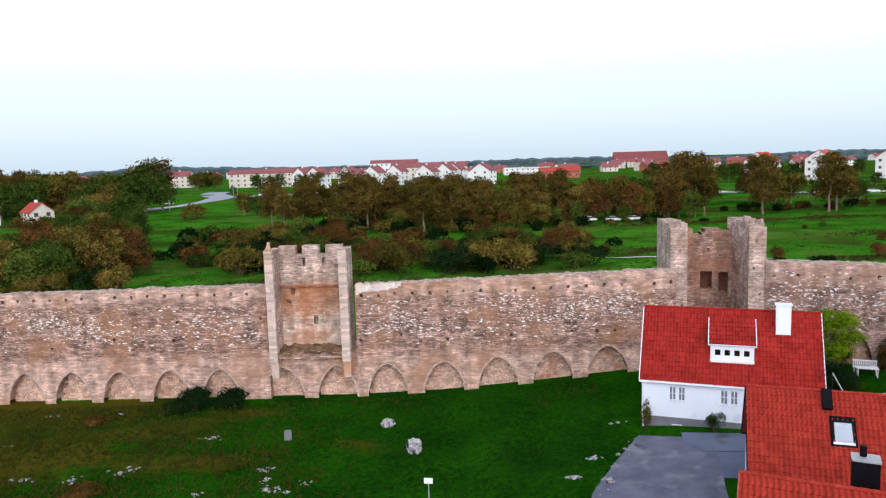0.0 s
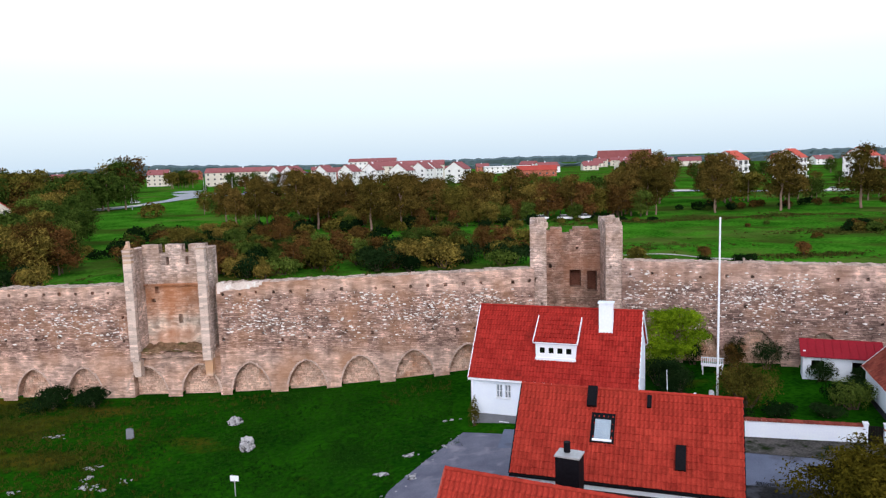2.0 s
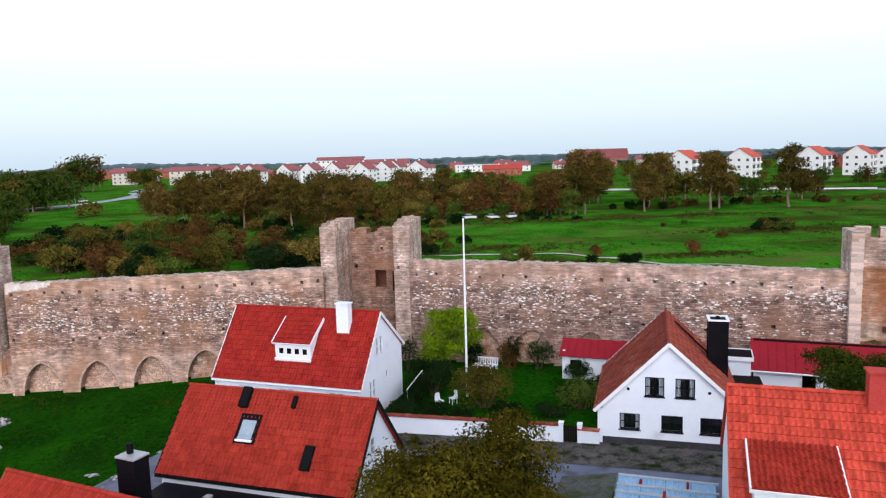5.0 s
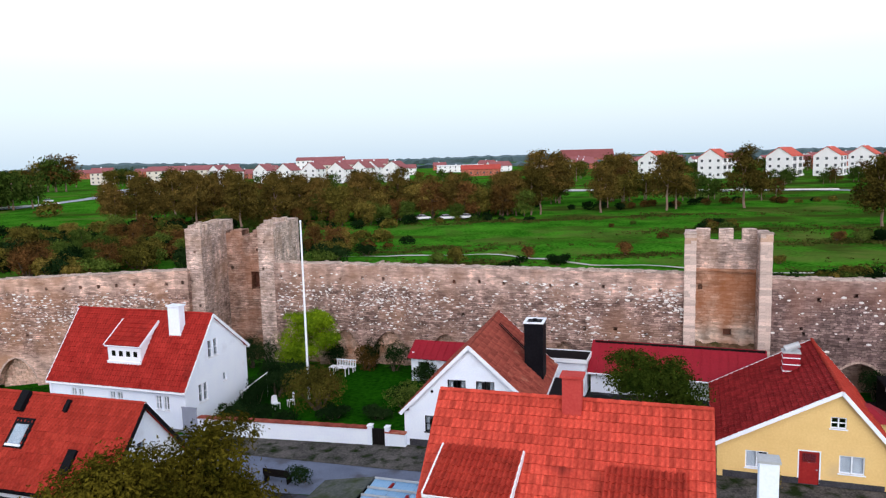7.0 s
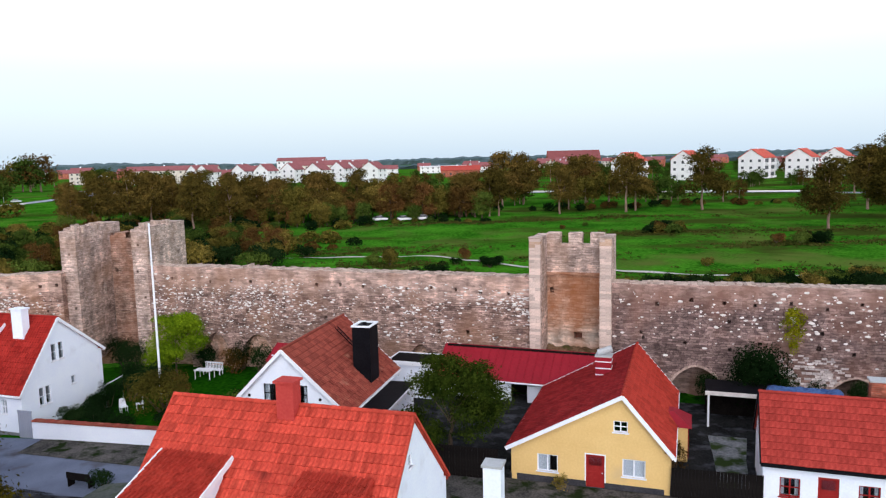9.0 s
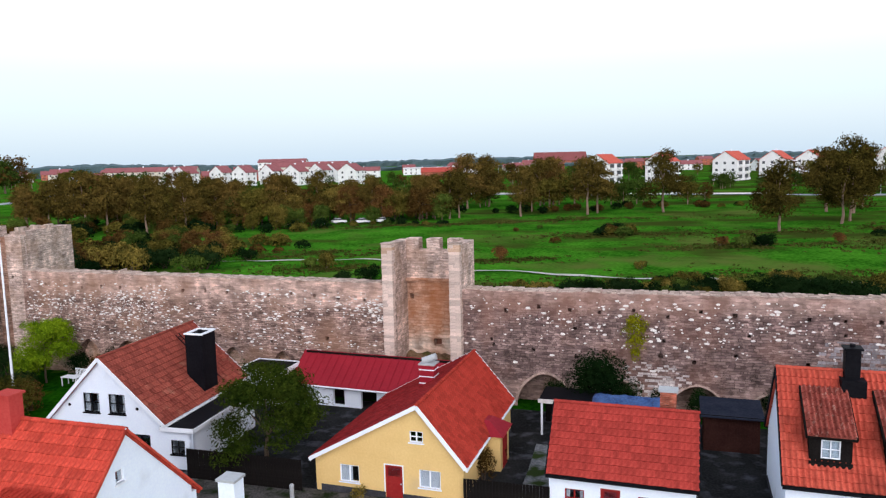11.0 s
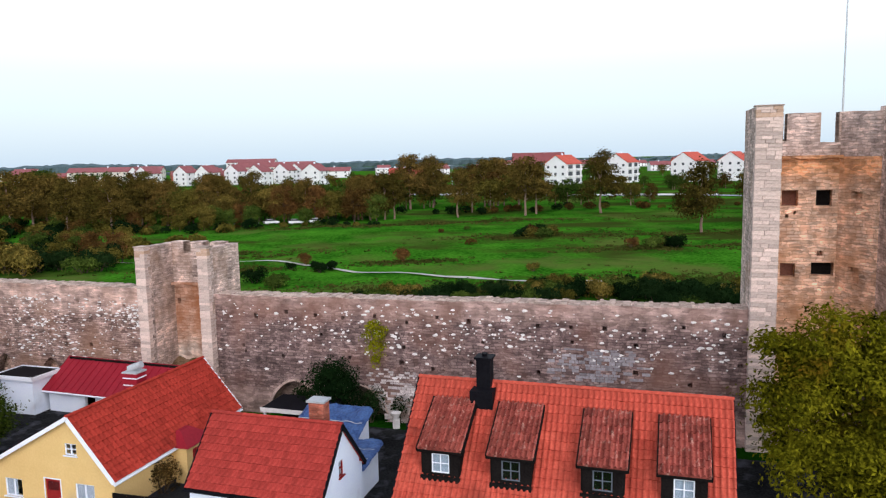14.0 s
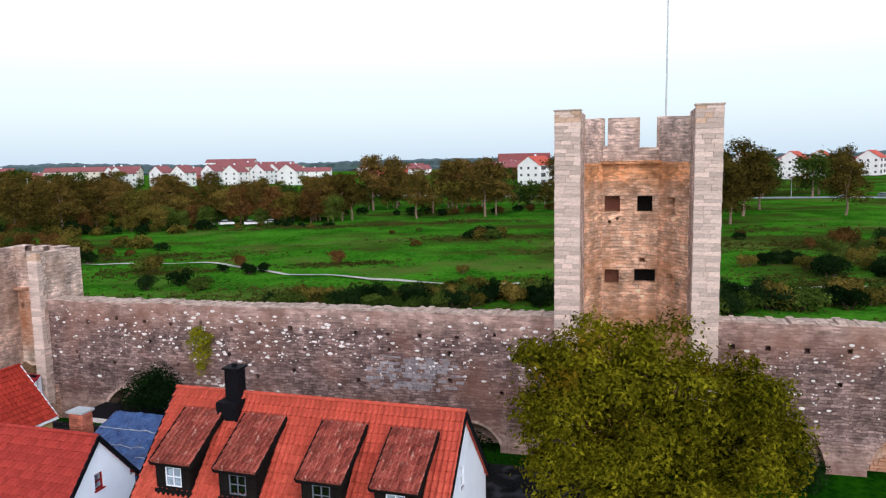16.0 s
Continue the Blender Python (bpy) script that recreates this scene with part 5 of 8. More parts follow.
# small white house with red door
house_e = house("house", "small white house with red tiled roof and red door", at(67.88, 31.07, 2.0, -21.4), 6.61, 4.4, 2.55, 2.55, 5.05, 2.2, M_WHITE, M_TILE_PALE,
    windows=[("front", 0.75, 0.75, 0.9, 0.95, dict(frame_mat=M_REDPAINT, curtain=0.7)), ("front", 4.1, 0.75, 0.9, 0.95, dict(frame_mat=M_REDPAINT, curtain=0.7)), ("right", 1.6, 2.7, 0.5, 0.75, dict(frame_mat=M_REDPAINT, cols=1)), ("right", 1.1, 0.7, 0.8, 0.8, dict(frame_mat=M_REDPAINT))],
    doors=[("front", 2.4, 0.0, 0.9, 1.9, M_REDPAINT)], seed=91, gable_over=0.12, verge=M_BLACK, tw=0.27, course=0.35, amp=0.3)
slope_of(house_e)
chimney(house_e, 5.3, 2.75, 4.2, 5.95, 0.75, 0.6, M_BRICK, M_GREYMETAL, "orange brick chimney", flue=False)

# long house with four tiled dormers
M_SASH = material("grey_blue_sash", (0.10, 0.12, 0.15), (0.16, 0.18, 0.22), 0.6, 1.5, 20, 0.05)
house_f = house("house", "long white house with orange tiled roof and four dormers", at(77.33, 27.25, 2.21, -21.4), 12.9, 7.2, 3.1, 3.0, 6.95, 3.55, M_WHITE, M_TILE_SALMON,
    windows=[("right", 2.9, 4.0, 0.5, 0.9, dict(cols=1))], seed=101, singles=(300, 0), gable_over=0.15, amp=0.85, verge=M_BLACK)
pmF = slope_of(house_f)
for x, bl in ((1.08, True), (4.0, False), (7.57, False), (10.53, True)):
    shed_dormer(house_f, pmF, x, x + 1.65, 1.05, 4.56, 1.3, M_TILE_DARK, M_WOODSHADE, (1, 0.75, 0.82, 0.30), M_WOODSHADE, blind=bl, sash=None if bl else M_SASH)
cf = chimney(house_f, 2.95, 3.35, 5.6, 8.15, 0.62, 0.6, M_BLACK, M_BLACK, "black sheet-metal chimney")
part("flashing", Geo().box(2.45, 3.45, 2.6, 3.75, 6.1, 6.86), M_BLACK, cf, "black sheet flashing")

# low building with red metal roof against the town wall
house_r = thing("outbuilding", at(53.0, 50.05, 2.0, -23.0), "low white outbuilding with dark red metal roof", "outbuilding")
holesR = [(3.2, 4.1, 0.1, 1.4), (5.4, 6.6, 0.0, 1.4), (8.3, 9.0, 0.1, 1.5), (9.6, 10.3, 0.1, 1.5)]
part("wall", slab([0, 11.7], lambda s: -0.8, lambda s: 1.65, holesR, 0.25), M_WHITE, house_r)
part("inner_wall", Geo().box(0, 11.7, 2.0, 2.1, -0.8, 3.3), M_WOODSHADE, house_r)
part("end_wall", Geo().prism([(0, -0.8), (2.35, -0.8), (2.35, 3.2), (0, 1.6)], 0, 0.2), M_WHITE, house_r, m=Matrix.Translation((11.7, 0, 0)) @ Matrix.Rotation(math.pi / 2, 4, "Z"))
angR = math.atan2(1.75, 2.6)
rmR = Matrix.Translation((-0.2, -0.35, 1.5)) @ Matrix.Rotation(angR, 4, "X")
mr = part("metal_roof", Geo().box(0, 12.0, 0, 3.15, 0, 0.06), M_REDMETAL, house_r, "red standing-seam sheet roof", rmR)
for i in range(21):
    part("seam", Geo().box(i * 0.595, i * 0.595 + 0.035, 0, 3.15, 0.06, 0.10), M_REDMETAL, mr)
part("gutter", Geo().box(0, 12.0, -0.1, 0.0, -0.06, 0.02), M_TRIM, house_r, m=rmR)

# small red-roofed shed against the wall
shed = thing("shed", at(39.9, 54.7, 1.8, -21.5), "small white shed with red metal roof in the garden", "shed")
part("wall", slab([0, 5.4], lambda s: -0.6, lambda s: 1.95, [(0.6, 1.5, 0.9, 1.6), (3.4, 4.4, 0.7, 1.6)], 0.2), M_WHITE, shed)
part("end_wall", Geo().box(0, 0.2, 0.2, 1.6, -0.6, 2.3), M_WHITE, shed)
mr = part("metal_roof", Geo().box(0, 5.8, 0, 2.1, 0, 0.05), M_REDMETAL, shed, "red standing-seam sheet roof", Matrix.Translation((-0.2, -0.3, 1.9)) @ Matrix.Rotation(radians(29), 4, "X"))
for i in range(11):
    part("seam", Geo().box(i * 0.575, i * 0.575 + 0.03, 0, 2.1, 0.05, 0.09), M_REDMETAL, mr)
part("inner_wall", Geo().box(0.2, 5.4, 1.5, 1.6, -0.6, 2.3), M_WOODSHADE, shed)

# ---- trees and shrubs ----
def crown_mesh(name, lobes, count, leaf, mat, seed, cluster=1, spread=0.3, aspect=0.55):
    """A crown of leaf clumps scattered over uneven lobes (x, y, z, rx, ry, rz)."""
    """cluster: leaves that share a twig, scattered by spread."""
    r = np.random.RandomState(seed)
    total, count = count, max(1, count // cluster)
    vol = np.array([(l[3] * l[4] * l[5]) ** 0.667 for l in lobes])
    which = r.choice(len(lobes), count, p=vol / vol.sum())
    lo = np.array(lobes)[which]
    d = r.normal(size=(count, 3))
    flip = (d[:, 2] < 0) & (r.random_sample(count) < 0.65)
    d[flip, 2] *= -1
    d /= np.linalg.norm(d, axis=1)[:, None]
    rad = r.uniform(0.55, 1.06, count) ** 0.6
    wob = 1 + 0.22 * np.sin(d[:, 0] * 5 + lo[:, 0] * 3) * np.cos(d[:, 2] * 6 + lo[:, 1] * 2)
    p = lo[:, :3] + d * lo[:, 3:] * (rad * wob)[:, None]
    if cluster > 1:
        p, d = np.repeat(p, cluster, 0), np.repeat(d, cluster, 0)
        count = len(p)
        twig = np.repeat(r.uniform(0.5, 1.5, (count // cluster, 1)), cluster, 0)
        p = p + r.normal(size=(count, 3)) * spread * twig * (1, 1, 0.6) + d * r.uniform(0, spread, (count, 1))
    nrm = d + r.normal(scale=0.55, size=(count, 3)) + (0, 0, 0.35)
    nrm /= np.linalg.norm(nrm, axis=1)[:, None]
    t = np.cross(nrm, r.normal(size=(count, 3)))
    t /= np.linalg.norm(t, axis=1)[:, None]
    b = np.cross(nrm, t)
    s = leaf * r.uniform(0.55, 1.35, count)[:, None]
    v = np.empty((count, 4, 3))
    v[:, 0], v[:, 1], v[:, 2], v[:, 3] = p - t * s * 0.5, p - b * s * 0.45 * aspect + nrm * s * 0.12, p + t * s * 0.6, p + b * s * 0.45 * aspect + nrm * s * 0.1
    me = bpy.data.meshes.new(name)
    me.from_pydata(v.reshape(-1, 3).tolist(), [], np.arange(count * 4).reshape(-1, 4).tolist())
    me.materials.append(mat)
    return me


def round_lobes(r, h0, h1, w, n=9):
    out = [(0, 0, (h0 + h1) / 2, w * 0.62, w * 0.62, (h1 - h0) * 0.42)]
    for i in range(n):
        a, z = r.uniform(0, math.tau), r.uniform(0.15, 0.85)
        q = w * 0.62 * math.sin(math.pi * (0.15 + 0.75 * z)) ** 0.7
        s = w * r.uniform(0.26, 0.42)
        out.append((q * math.cos(a), q * math.sin(a), h0 + (h1 - h0) * z, s, s, s * 0.8))
    return out


def clumped(r, lobes, n=8, size=0.42):
    """Each lobe broken up into smaller clumps over its surface, with gaps between."""
    out = []
    for x, y, z, a, b, c in lobes:
        for _ in range(n):
            d = Vector((r.gauss(0, 1), r.gauss(0, 1), r.gauss(0.25, 1))).normalized()
            k, q = r.uniform(0.45, 0.95), r.uniform(0.7, 1.35)
            out.append((x + d.x * a * k, y + d.y * b * k, z + d.z * c * k, a * size * q, b * size * q, c * size * q * 0.75))
    return out


def pine_lobes(r, h0, h1, w, n=11):
    out = []
    for i in range(n):
        z = i / (n - 1)
        a = r.uniform(0, math.tau)
        q = w * (0.62 - 0.42 * z) * r.uniform(0.5, 1.1)
        s = w * r.uniform(0.28, 0.46) * (1.1 - 0.45 * z)
        out.append((q * math.cos(a), q * math.sin(a), h0 + (h1 - h0) * z, s, s, s * 0.5))
    return out


def tree(name, label, lobes, height, trunk_r, leaf, count, mat, seed, bark=None, fork=0.45, lean=0.0, category="tree", limbs=6, cluster=1, spread=0.3):
    """A tree at the origin: tapered trunk with limbs, and a crown."""
    r = random.Random(seed)
    th = thing(name, Matrix.Identity(4), label, category)
    g = Geo()
    p, n = Vector((0, 0, -0.4)), 6
    pts = [p]
    for i in range(1, n + 1):
        pts.append(Vector((lean * height * (i / n) + r.uniform(-1, 1) * 0.02 * height, r.uniform(-1, 1) * 0.02 * height, height * 0.86 * i / n)))
    for i in range(n):
        g.tube(pts[i], pts[i + 1], trunk_r * (1 - 0.8 * i / n), trunk_r * (1 - 0.8 * (i + 1) / n), 7)
    for i in range(limbs):
        l = lobes[(i * 3 + 1) % len(lobes)]
        a = pts[min(n, max(2, int(n * r.uniform(fork, 0.8))))]
        b = Vector(l[:3])
        g.tube(a, a.lerp(b, 0.9), trunk_r * 0.38, trunk_r * 0.12, 6)
    part("trunk", g, bark or M_BARK, th)
    part("crown", crown_mesh("crown", lobes, count, leaf, mat, seed, cluster, spread), mat, th)
    return th


def bush(name, label, w, h, leaf, count, mat, seed):
    r = random.Random(seed)
    lobes = []
    for i in range(9):
        a, q = r.uniform(0, math.tau), w * r.uniform(0.0, 0.6)
        s = w * r.uniform(0.32, 0.52)
        lobes.append((q * math.cos(a), q * math.sin(a), h * r.uniform(0.25, 0.62), s, s, h * r.uniform(0.3, 0.42)))
    th = thing(name, Matrix.Identity(4), label, "shrub")
    g = Geo()
    for i in range(5):
        l = lobes[i]
        g.tube((0.1 * l[0], 0.1 * l[1], -0.3), (l[0], l[1], l[2]), 0.05 * w, 0.015 * w, 5)
    part("branching", g, M_BARK, th)
    part("foliage", crown_mesh("foliage", lobes, count, leaf, mat, seed), mat, th)
    return th


def put(ob, x, y, deg=0.0, s=1.0, dz=0.0, first=False, sz=None):
    m = Matrix.Translation((x, y, ground_z(x, y) + dz)) @ Matrix.Rotation(radians(deg), 4, "Z") @ Matrix.Diagonal((s, s, sz or s, 1))
    if first:
        ob.matrix_world = m
        return ob
    c = copy_thing(ob, Matrix.Identity(4))
    c.matrix_world = m
    return c


rt = random.Random(5)
# garden and street trees, each its own
# the maple is highest over its trunk and falls away to one side
MAPLE = [(-4.0, 0, 6.7, 2.3, 2.4, 2.4), (-2.0, 0.4, 7.8, 2.4, 2.4, 2.0), (0.2, 0, 7.5, 2.2, 2.4, 2.0), (-4.7, -0.4, 4.8, 1.9, 2.2, 2.4), (-2.2, -0.8, 5.2, 2.8, 2.8, 2.8), (1.0, -0.6, 5.4, 2.6, 2.6, 2.4), (2.7, 0, 6.1, 1.8, 2.0, 1.5), (4.1, 0, 4.8, 2.2, 2.3, 2.0), (5.4, 0.3, 3.4, 1.7, 2.0, 1.5), (-3.4, 0, 3.4, 1.8, 2.0, 1.6), (0.0, -0.5, 3.4, 3.0, 2.8, 1.8), (3.0, -0.4, 2.8, 2.2, 2.2, 1.4), (1.6, 0.2, 6.9, 1.1, 1.2, 0.9), (-3.2, 0, 9.1, 0.9, 1.0, 0.7), (-3.6, -0.3, 2.2, 2.2, 2.2, 1.7), (0.0, -1.0, 2.0, 3.0, 2.6, 1.5), (4.4, -0.5, 2.0, 2.4, 2.2, 1.5), (-1.8, 0.3, 4.4, 2.6, 2.6, 2.0), (2.0, 0.3, 4.2, 2.6, 2.6, 2.0)]
put(tree("tree", "broad green garden tree behind the board fence", clumped(rt, round_lobes(rt, 0.8, 5.8, 3.2, 14), 6, 0.46), 4.8, 0.16, 0.16, 26000, L_GARDEN, 201, cluster=10, spread=0.2), 53.3, 38.4, first=True)
put(tree("tree", "yellowing maple with dense uneven crown below the tall tower", clumped(rt, MAPLE, 8, 0.34), 8.6, 0.34, 0.22, 84000, L_GOLD, 202, cluster=16, spread=0.25, limbs=14), 99.8, 29.0, first=True)
put(tree("tree", "olive-green tree with browning leaves beside the street", clumped(rt, round_lobes(rt, 1.0, 8.3, 4.4, 18), 7, 0.52), 6.9, 0.22, 0.17, 62000, L_STREET, 203, cluster=14, spread=0.22, limbs=10), 30.2, 27.0, first=True)
put(tree("tree", "bright green young tree beside the town wall", clumped(rt, round_lobes(rt, 0.3, 5.5, 2.6, 12), 6, 0.66), 4.2, 0.1, 0.15, 24000, L_BRIGHT, 204, cluster=6, spread=0.15), 31.2, 59.0, first=True)
put(bush("shrub", "dark evergreen shrub against the town wall", 2.9, 4.9, 0.17, 9000, L_DARK, 205), 73.7, 42.6, first=True)
put(bush("shrub", "dark green shrub at the foot of the wall", 2.6, 2.0, 0.2, 3600, L_DARK, 206), -22.5, 61.6, first=True)
put(bush("shrub", "dark green shrub at the foot of the wall", 2.2, 1.8, 0.2, 3000, L_DARK, 207), -18.8, 61.8, first=True)
put(bush("shrub", "olive-brown spreading garden shrub on the lawn", 3.2, 3.4, 0.15, 6500, L_OLIVE, 208), 33.4, 49.6, first=True)
put(bush("shrub", "rounded dark green garden shrub", 1.5, 1.7, 0.15, 2400, L_DARK, 209), 28.0, 50.0, first=True)
put(bush("shrub", "olive garden shrub in the garden corner", 2.0, 2.0, 0.16, 2600, L_GREEN, 210), 40.0, 47.6, first=True)

# yellow-green ivy on the wall face
ivy = thing("ivy", Matrix.Translation((76.1, 43.9, 7.5)), "small yellow-green ivy clinging to the town wall", "ivy")
part("foliage", crown_mesh("foliage", [(0, 0, 0.35, 0.85, 0.28, 0.95), (0.05, 0, -0.5, 0.62, 0.24, 0.8), (0, -0.05, -1.2, 0.3, 0.2, 0.5), (-0.1, 0, 1.1, 0.45, 0.2, 0.4)], 1500, 0.15, L_IVY, 230), L_IVY, ivy)

# woods beyond the wall
WOOD_MAT = (L_OLIVE, L_GREEN, L_RUST, L_GREEN)
WOOD_LABEL = ("olive-brown tree in the park", "rounded dark green tree in the park", "rust-coloured autumn tree in the park", "dense dark green tree in the park")
BUSH_MAT = (L_DARK, L_OLIVE, L_RUST, L_GREEN)
BUSH_LABEL = ("dark green wild shrub on the grass", "olive wild shrub on the grass", "rust-brown wild shrub on the grass", "green wild shrub on the grass")
pine_shape = [pine_lobes(random.Random(300 + i), 3.8, 11.9, 5.4, 20) for i in range(4)]
round_shape = [clumped(random.Random(510 + i), round_lobes(random.Random(310 + i), 0.8, 9.8, 4.2, 12), 5, 0.62) for i in range(4)]
proto = {
    "pine": [tree("pine_tree", "dark pine with bare pale trunk in the park", pine_shape[i], 11.6, 0.28, 0.46, 6600, L_PINE, 300 + i, M_PINEBARK, lean=0.04, cluster=6, spread=0.4) for i in range(4)],
    "round": [tree("tree", WOOD_LABEL[i], round_shape[i], 8.5, 0.26, 0.5, 5600, WOOD_MAT[i], 310 + i, cluster=6, spread=0.45) for i in range(4)],
    "bush": [bush("shrub", BUSH_LABEL[i], 2.6, 2.9, 0.28, 2600, BUSH_MAT[i], 320 + i) for i in range(4)],
}
plan = []


def plant(kind, i, x, y, s=1.0):
    plan.append((kind, i % 4, x, y, s, rt.uniform(0, 360)))


# the tall dense trees beside the road
for x, y, s in ((-128, 292, 1.75), (-121, 296, 1.65), (-134, 291, 1.65), (-116, 301, 1.5), (-125, 300, 1.7)):
    plant("round", 3, x, y, s)
plant("round", 1, 238, 284, 1.9)
plant("round", 1, 243, 290, 1.7)
# single pines on the open grass
for x, y, s in ((141.6, 221.5, 1.5), (118.5, 225, 1.45), (122.5, 228, 1.3), (150.7, 168, 1.35), (172, 178, 1.45), (178, 184, 1.3), (206, 222, 1.45), (221, 201, 1.35), (-27, 205, 1.3), (-22, 206, 1.25), (-5.6, 190, 1.2), (2, 199, 1.2), (97, 222, 1.2), (192, 205, 1.75), (187, 210, 1.55), (266, 272, 1.5)):
    plant("pine", rt.randrange(4), x, y, s)
# belts of wood: middle, spread, number, sizes, kind
BELTS = (
    (-32, 220, 26, 12, 14, 0.95, 1.2, "pine"), (15, 222, 34, 9, 17, 0.9, 1.2, "pine"), (15, 220, 36, 9, 20, 0.85, 1.15, "round"), (62, 222, 20, 8, 9, 0.95, 1.2, "pine"), (62, 220, 20, 8, 9, 0.8, 1.1, "round"), (18, 211, 50, 3, 18, 0.35, 0.55, "round"), (20, 228, 54, 7, 34, 0.7, 1.05, "round"), (0, 205, 40, 8, 16, 0.45, 0.7, "round"),
    (-12, 142, 28, 16, 18, 0.4, 0.62, "round"), (-42, 168, 22, 20, 16, 0.4, 0.7, "round"), (16, 150, 14, 16, 11, 0.45, 0.7, "round"),
    (40, 262, 60, 16, 18, 0.8, 1.15, "round"), (-50, 275, 45, 25, 14, 0.6, 0.9, "round"), (100, 250, 40, 14, 10, 0.9, 1.3, "round"), (90, 262, 30, 8, 6, 1.2, 1.6, "pine"), (150, 258, 45, 10, 8, 0.7, 1.0, "round"),
    (-74, 132, 16, 14, 26, 0.75, 1.0, "round"), (-96, 172, 26, 22, 30, 0.8, 1.1, "round"), (-125, 225, 40, 24, 40, 0.8, 1.25, "round"), (-165, 300, 50, 26, 44, 1.15, 1.6, "round"), (-240, 400, 60, 60, 34, 1.3, 1.9, "round"), (-200, 390, 50, 50, 30, 1.0, 1.5, "round"), (-135, 300, 22, 16, 18, 0.9, 1.3, "round"),
    (-143, 246, 16, 5, 14, 0.38, 0.46, "round"), (-190, 462, 12, 8, 4, 2.0, 2.3, "round"), (-176, 545, 12, 6, 7, 1.2, 1.5, "round"), (-245, 560, 30, 10, 12, 1.2, 1.6, "round"), (-120, 480, 40, 20, 8, 0.9, 1.3, "round"), (-60, 440, 70, 22, 8, 0.5, 0.8, "round"), (40, 410, 60, 25, 10, 0.6, 0.9, "round"),
    (150, 420, 60, 30, 14, 0.9, 1.3, "round"), (205, 322, 45, 9, 12, 0.55, 0.8, "round"), (260, 330, 60, 20, 9, 0.6, 0.9, "round"), (300, 460, 120, 40, 20, 0.9, 1.2, "round"), (240, 275, 25, 8, 4, 1.5, 1.9, "round"),
)
for cx, cy, rx, ry, n, s0, s1, kind in BELTS:
    for _ in range(n):
        a, q = rt.uniform(0, math.tau), math.sqrt(rt.random())
        x, y, s = cx + rx * q * math.cos(a), cy + ry * q * math.sin(a), rt.uniform(s0, s1)
        k = x / y
        # open grass beside the road; low growth only in front of the cottages
        if (-0.425 < k < -0.30 and y < 440 and x < -40) or (k < -0.525 and y < 264 and 10.4 * s > 19.6 - 0.060 * y):
            continue
        plant(kind, rt.choice((0, 0, 1, 1, 2, 3)), x, y, s)
# scrub: thickets under the wall and tufts on the open grass
SCRUB = (
    (-72, 118, 20, 8, 26, 0.9, 1.5), (-86, 150, 16, 18, 26, 1.0, 1.9), (-45, 165, 24, 24, 36, 0.9, 1.8), (-12, 140, 30, 18, 56, 0.9, 1.9), (15, 142, 16, 16, 28, 0.9, 1.9), (-30, 190, 40, 14, 24, 1.0, 1.8), (22, 200, 24, 8, 12, 0.7, 1.2), (30, 165, 10, 12, 7, 0.8, 1.3), (-30, 205, 30, 14, 16, 0.9, 1.5),
    (97, 92, 24, 5, 74, 0.8, 1.3), (124, 84, 18, 5, 48, 1.0, 1.6), (152, 84, 12, 6, 22, 1.0, 1.5), (160, 110, 16, 14, 22, 0.8, 1.5), (55, 112, 5, 4, 4, 1.0, 1.3), (66, 124, 3, 2, 3, 0.5, 0.8),
    (108, 168, 8, 3, 8, 0.7, 1.1), (131, 143, 6, 4, 6, 0.7, 1.1), (60, 203, 16, 4, 10, 0.5, 0.9), (100, 235, 60, 6, 22, 0.6, 1.1), (150, 240, 50, 6, 16, 0.6, 1.0), (178, 135, 10, 6, 8, 0.7, 1.3), (-20, 170, 20, 14, 16, 0.8, 1.4),
)
for cx, cy, rx, ry, n, s0, s1 in SCRUB:
    for _ in range(n):
        a, q = rt.uniform(0, math.tau), math.sqrt(rt.random())
        near = cy < 115
        plant("bush", rt.choice((0, 0, 0, 3, 3, 1) if near else (0, 0, 1, 1, 2, 3)), cx + rx * q * math.cos(a), cy + ry * q * math.sin(a), rt.uniform(s0, s1) * (0.8 if near else 1))
for x, y, s in ((79, 132, 0.9), (94, 156, 0.65), (89, 180, 0.45), (96, 185, 0.45), (47, 128, 1.1), (44, 130, 0.8), (61, 133, 0.8), (167, 156, 0.6), (34, 155, 0.6), (59, 128, 0.5), (100, 116, 0.5), (-90, 262, 2.2), (151, 144, 0.8), (164, 151, 0.7), (180, 138, 1.3), (33, 207.5, 0.55), (45.5, 208, 0.5), (52, 207.5, 0.5), (39.5, 207, 0.45)):
    plant("bush", rt.randrange(4), x, y, s)

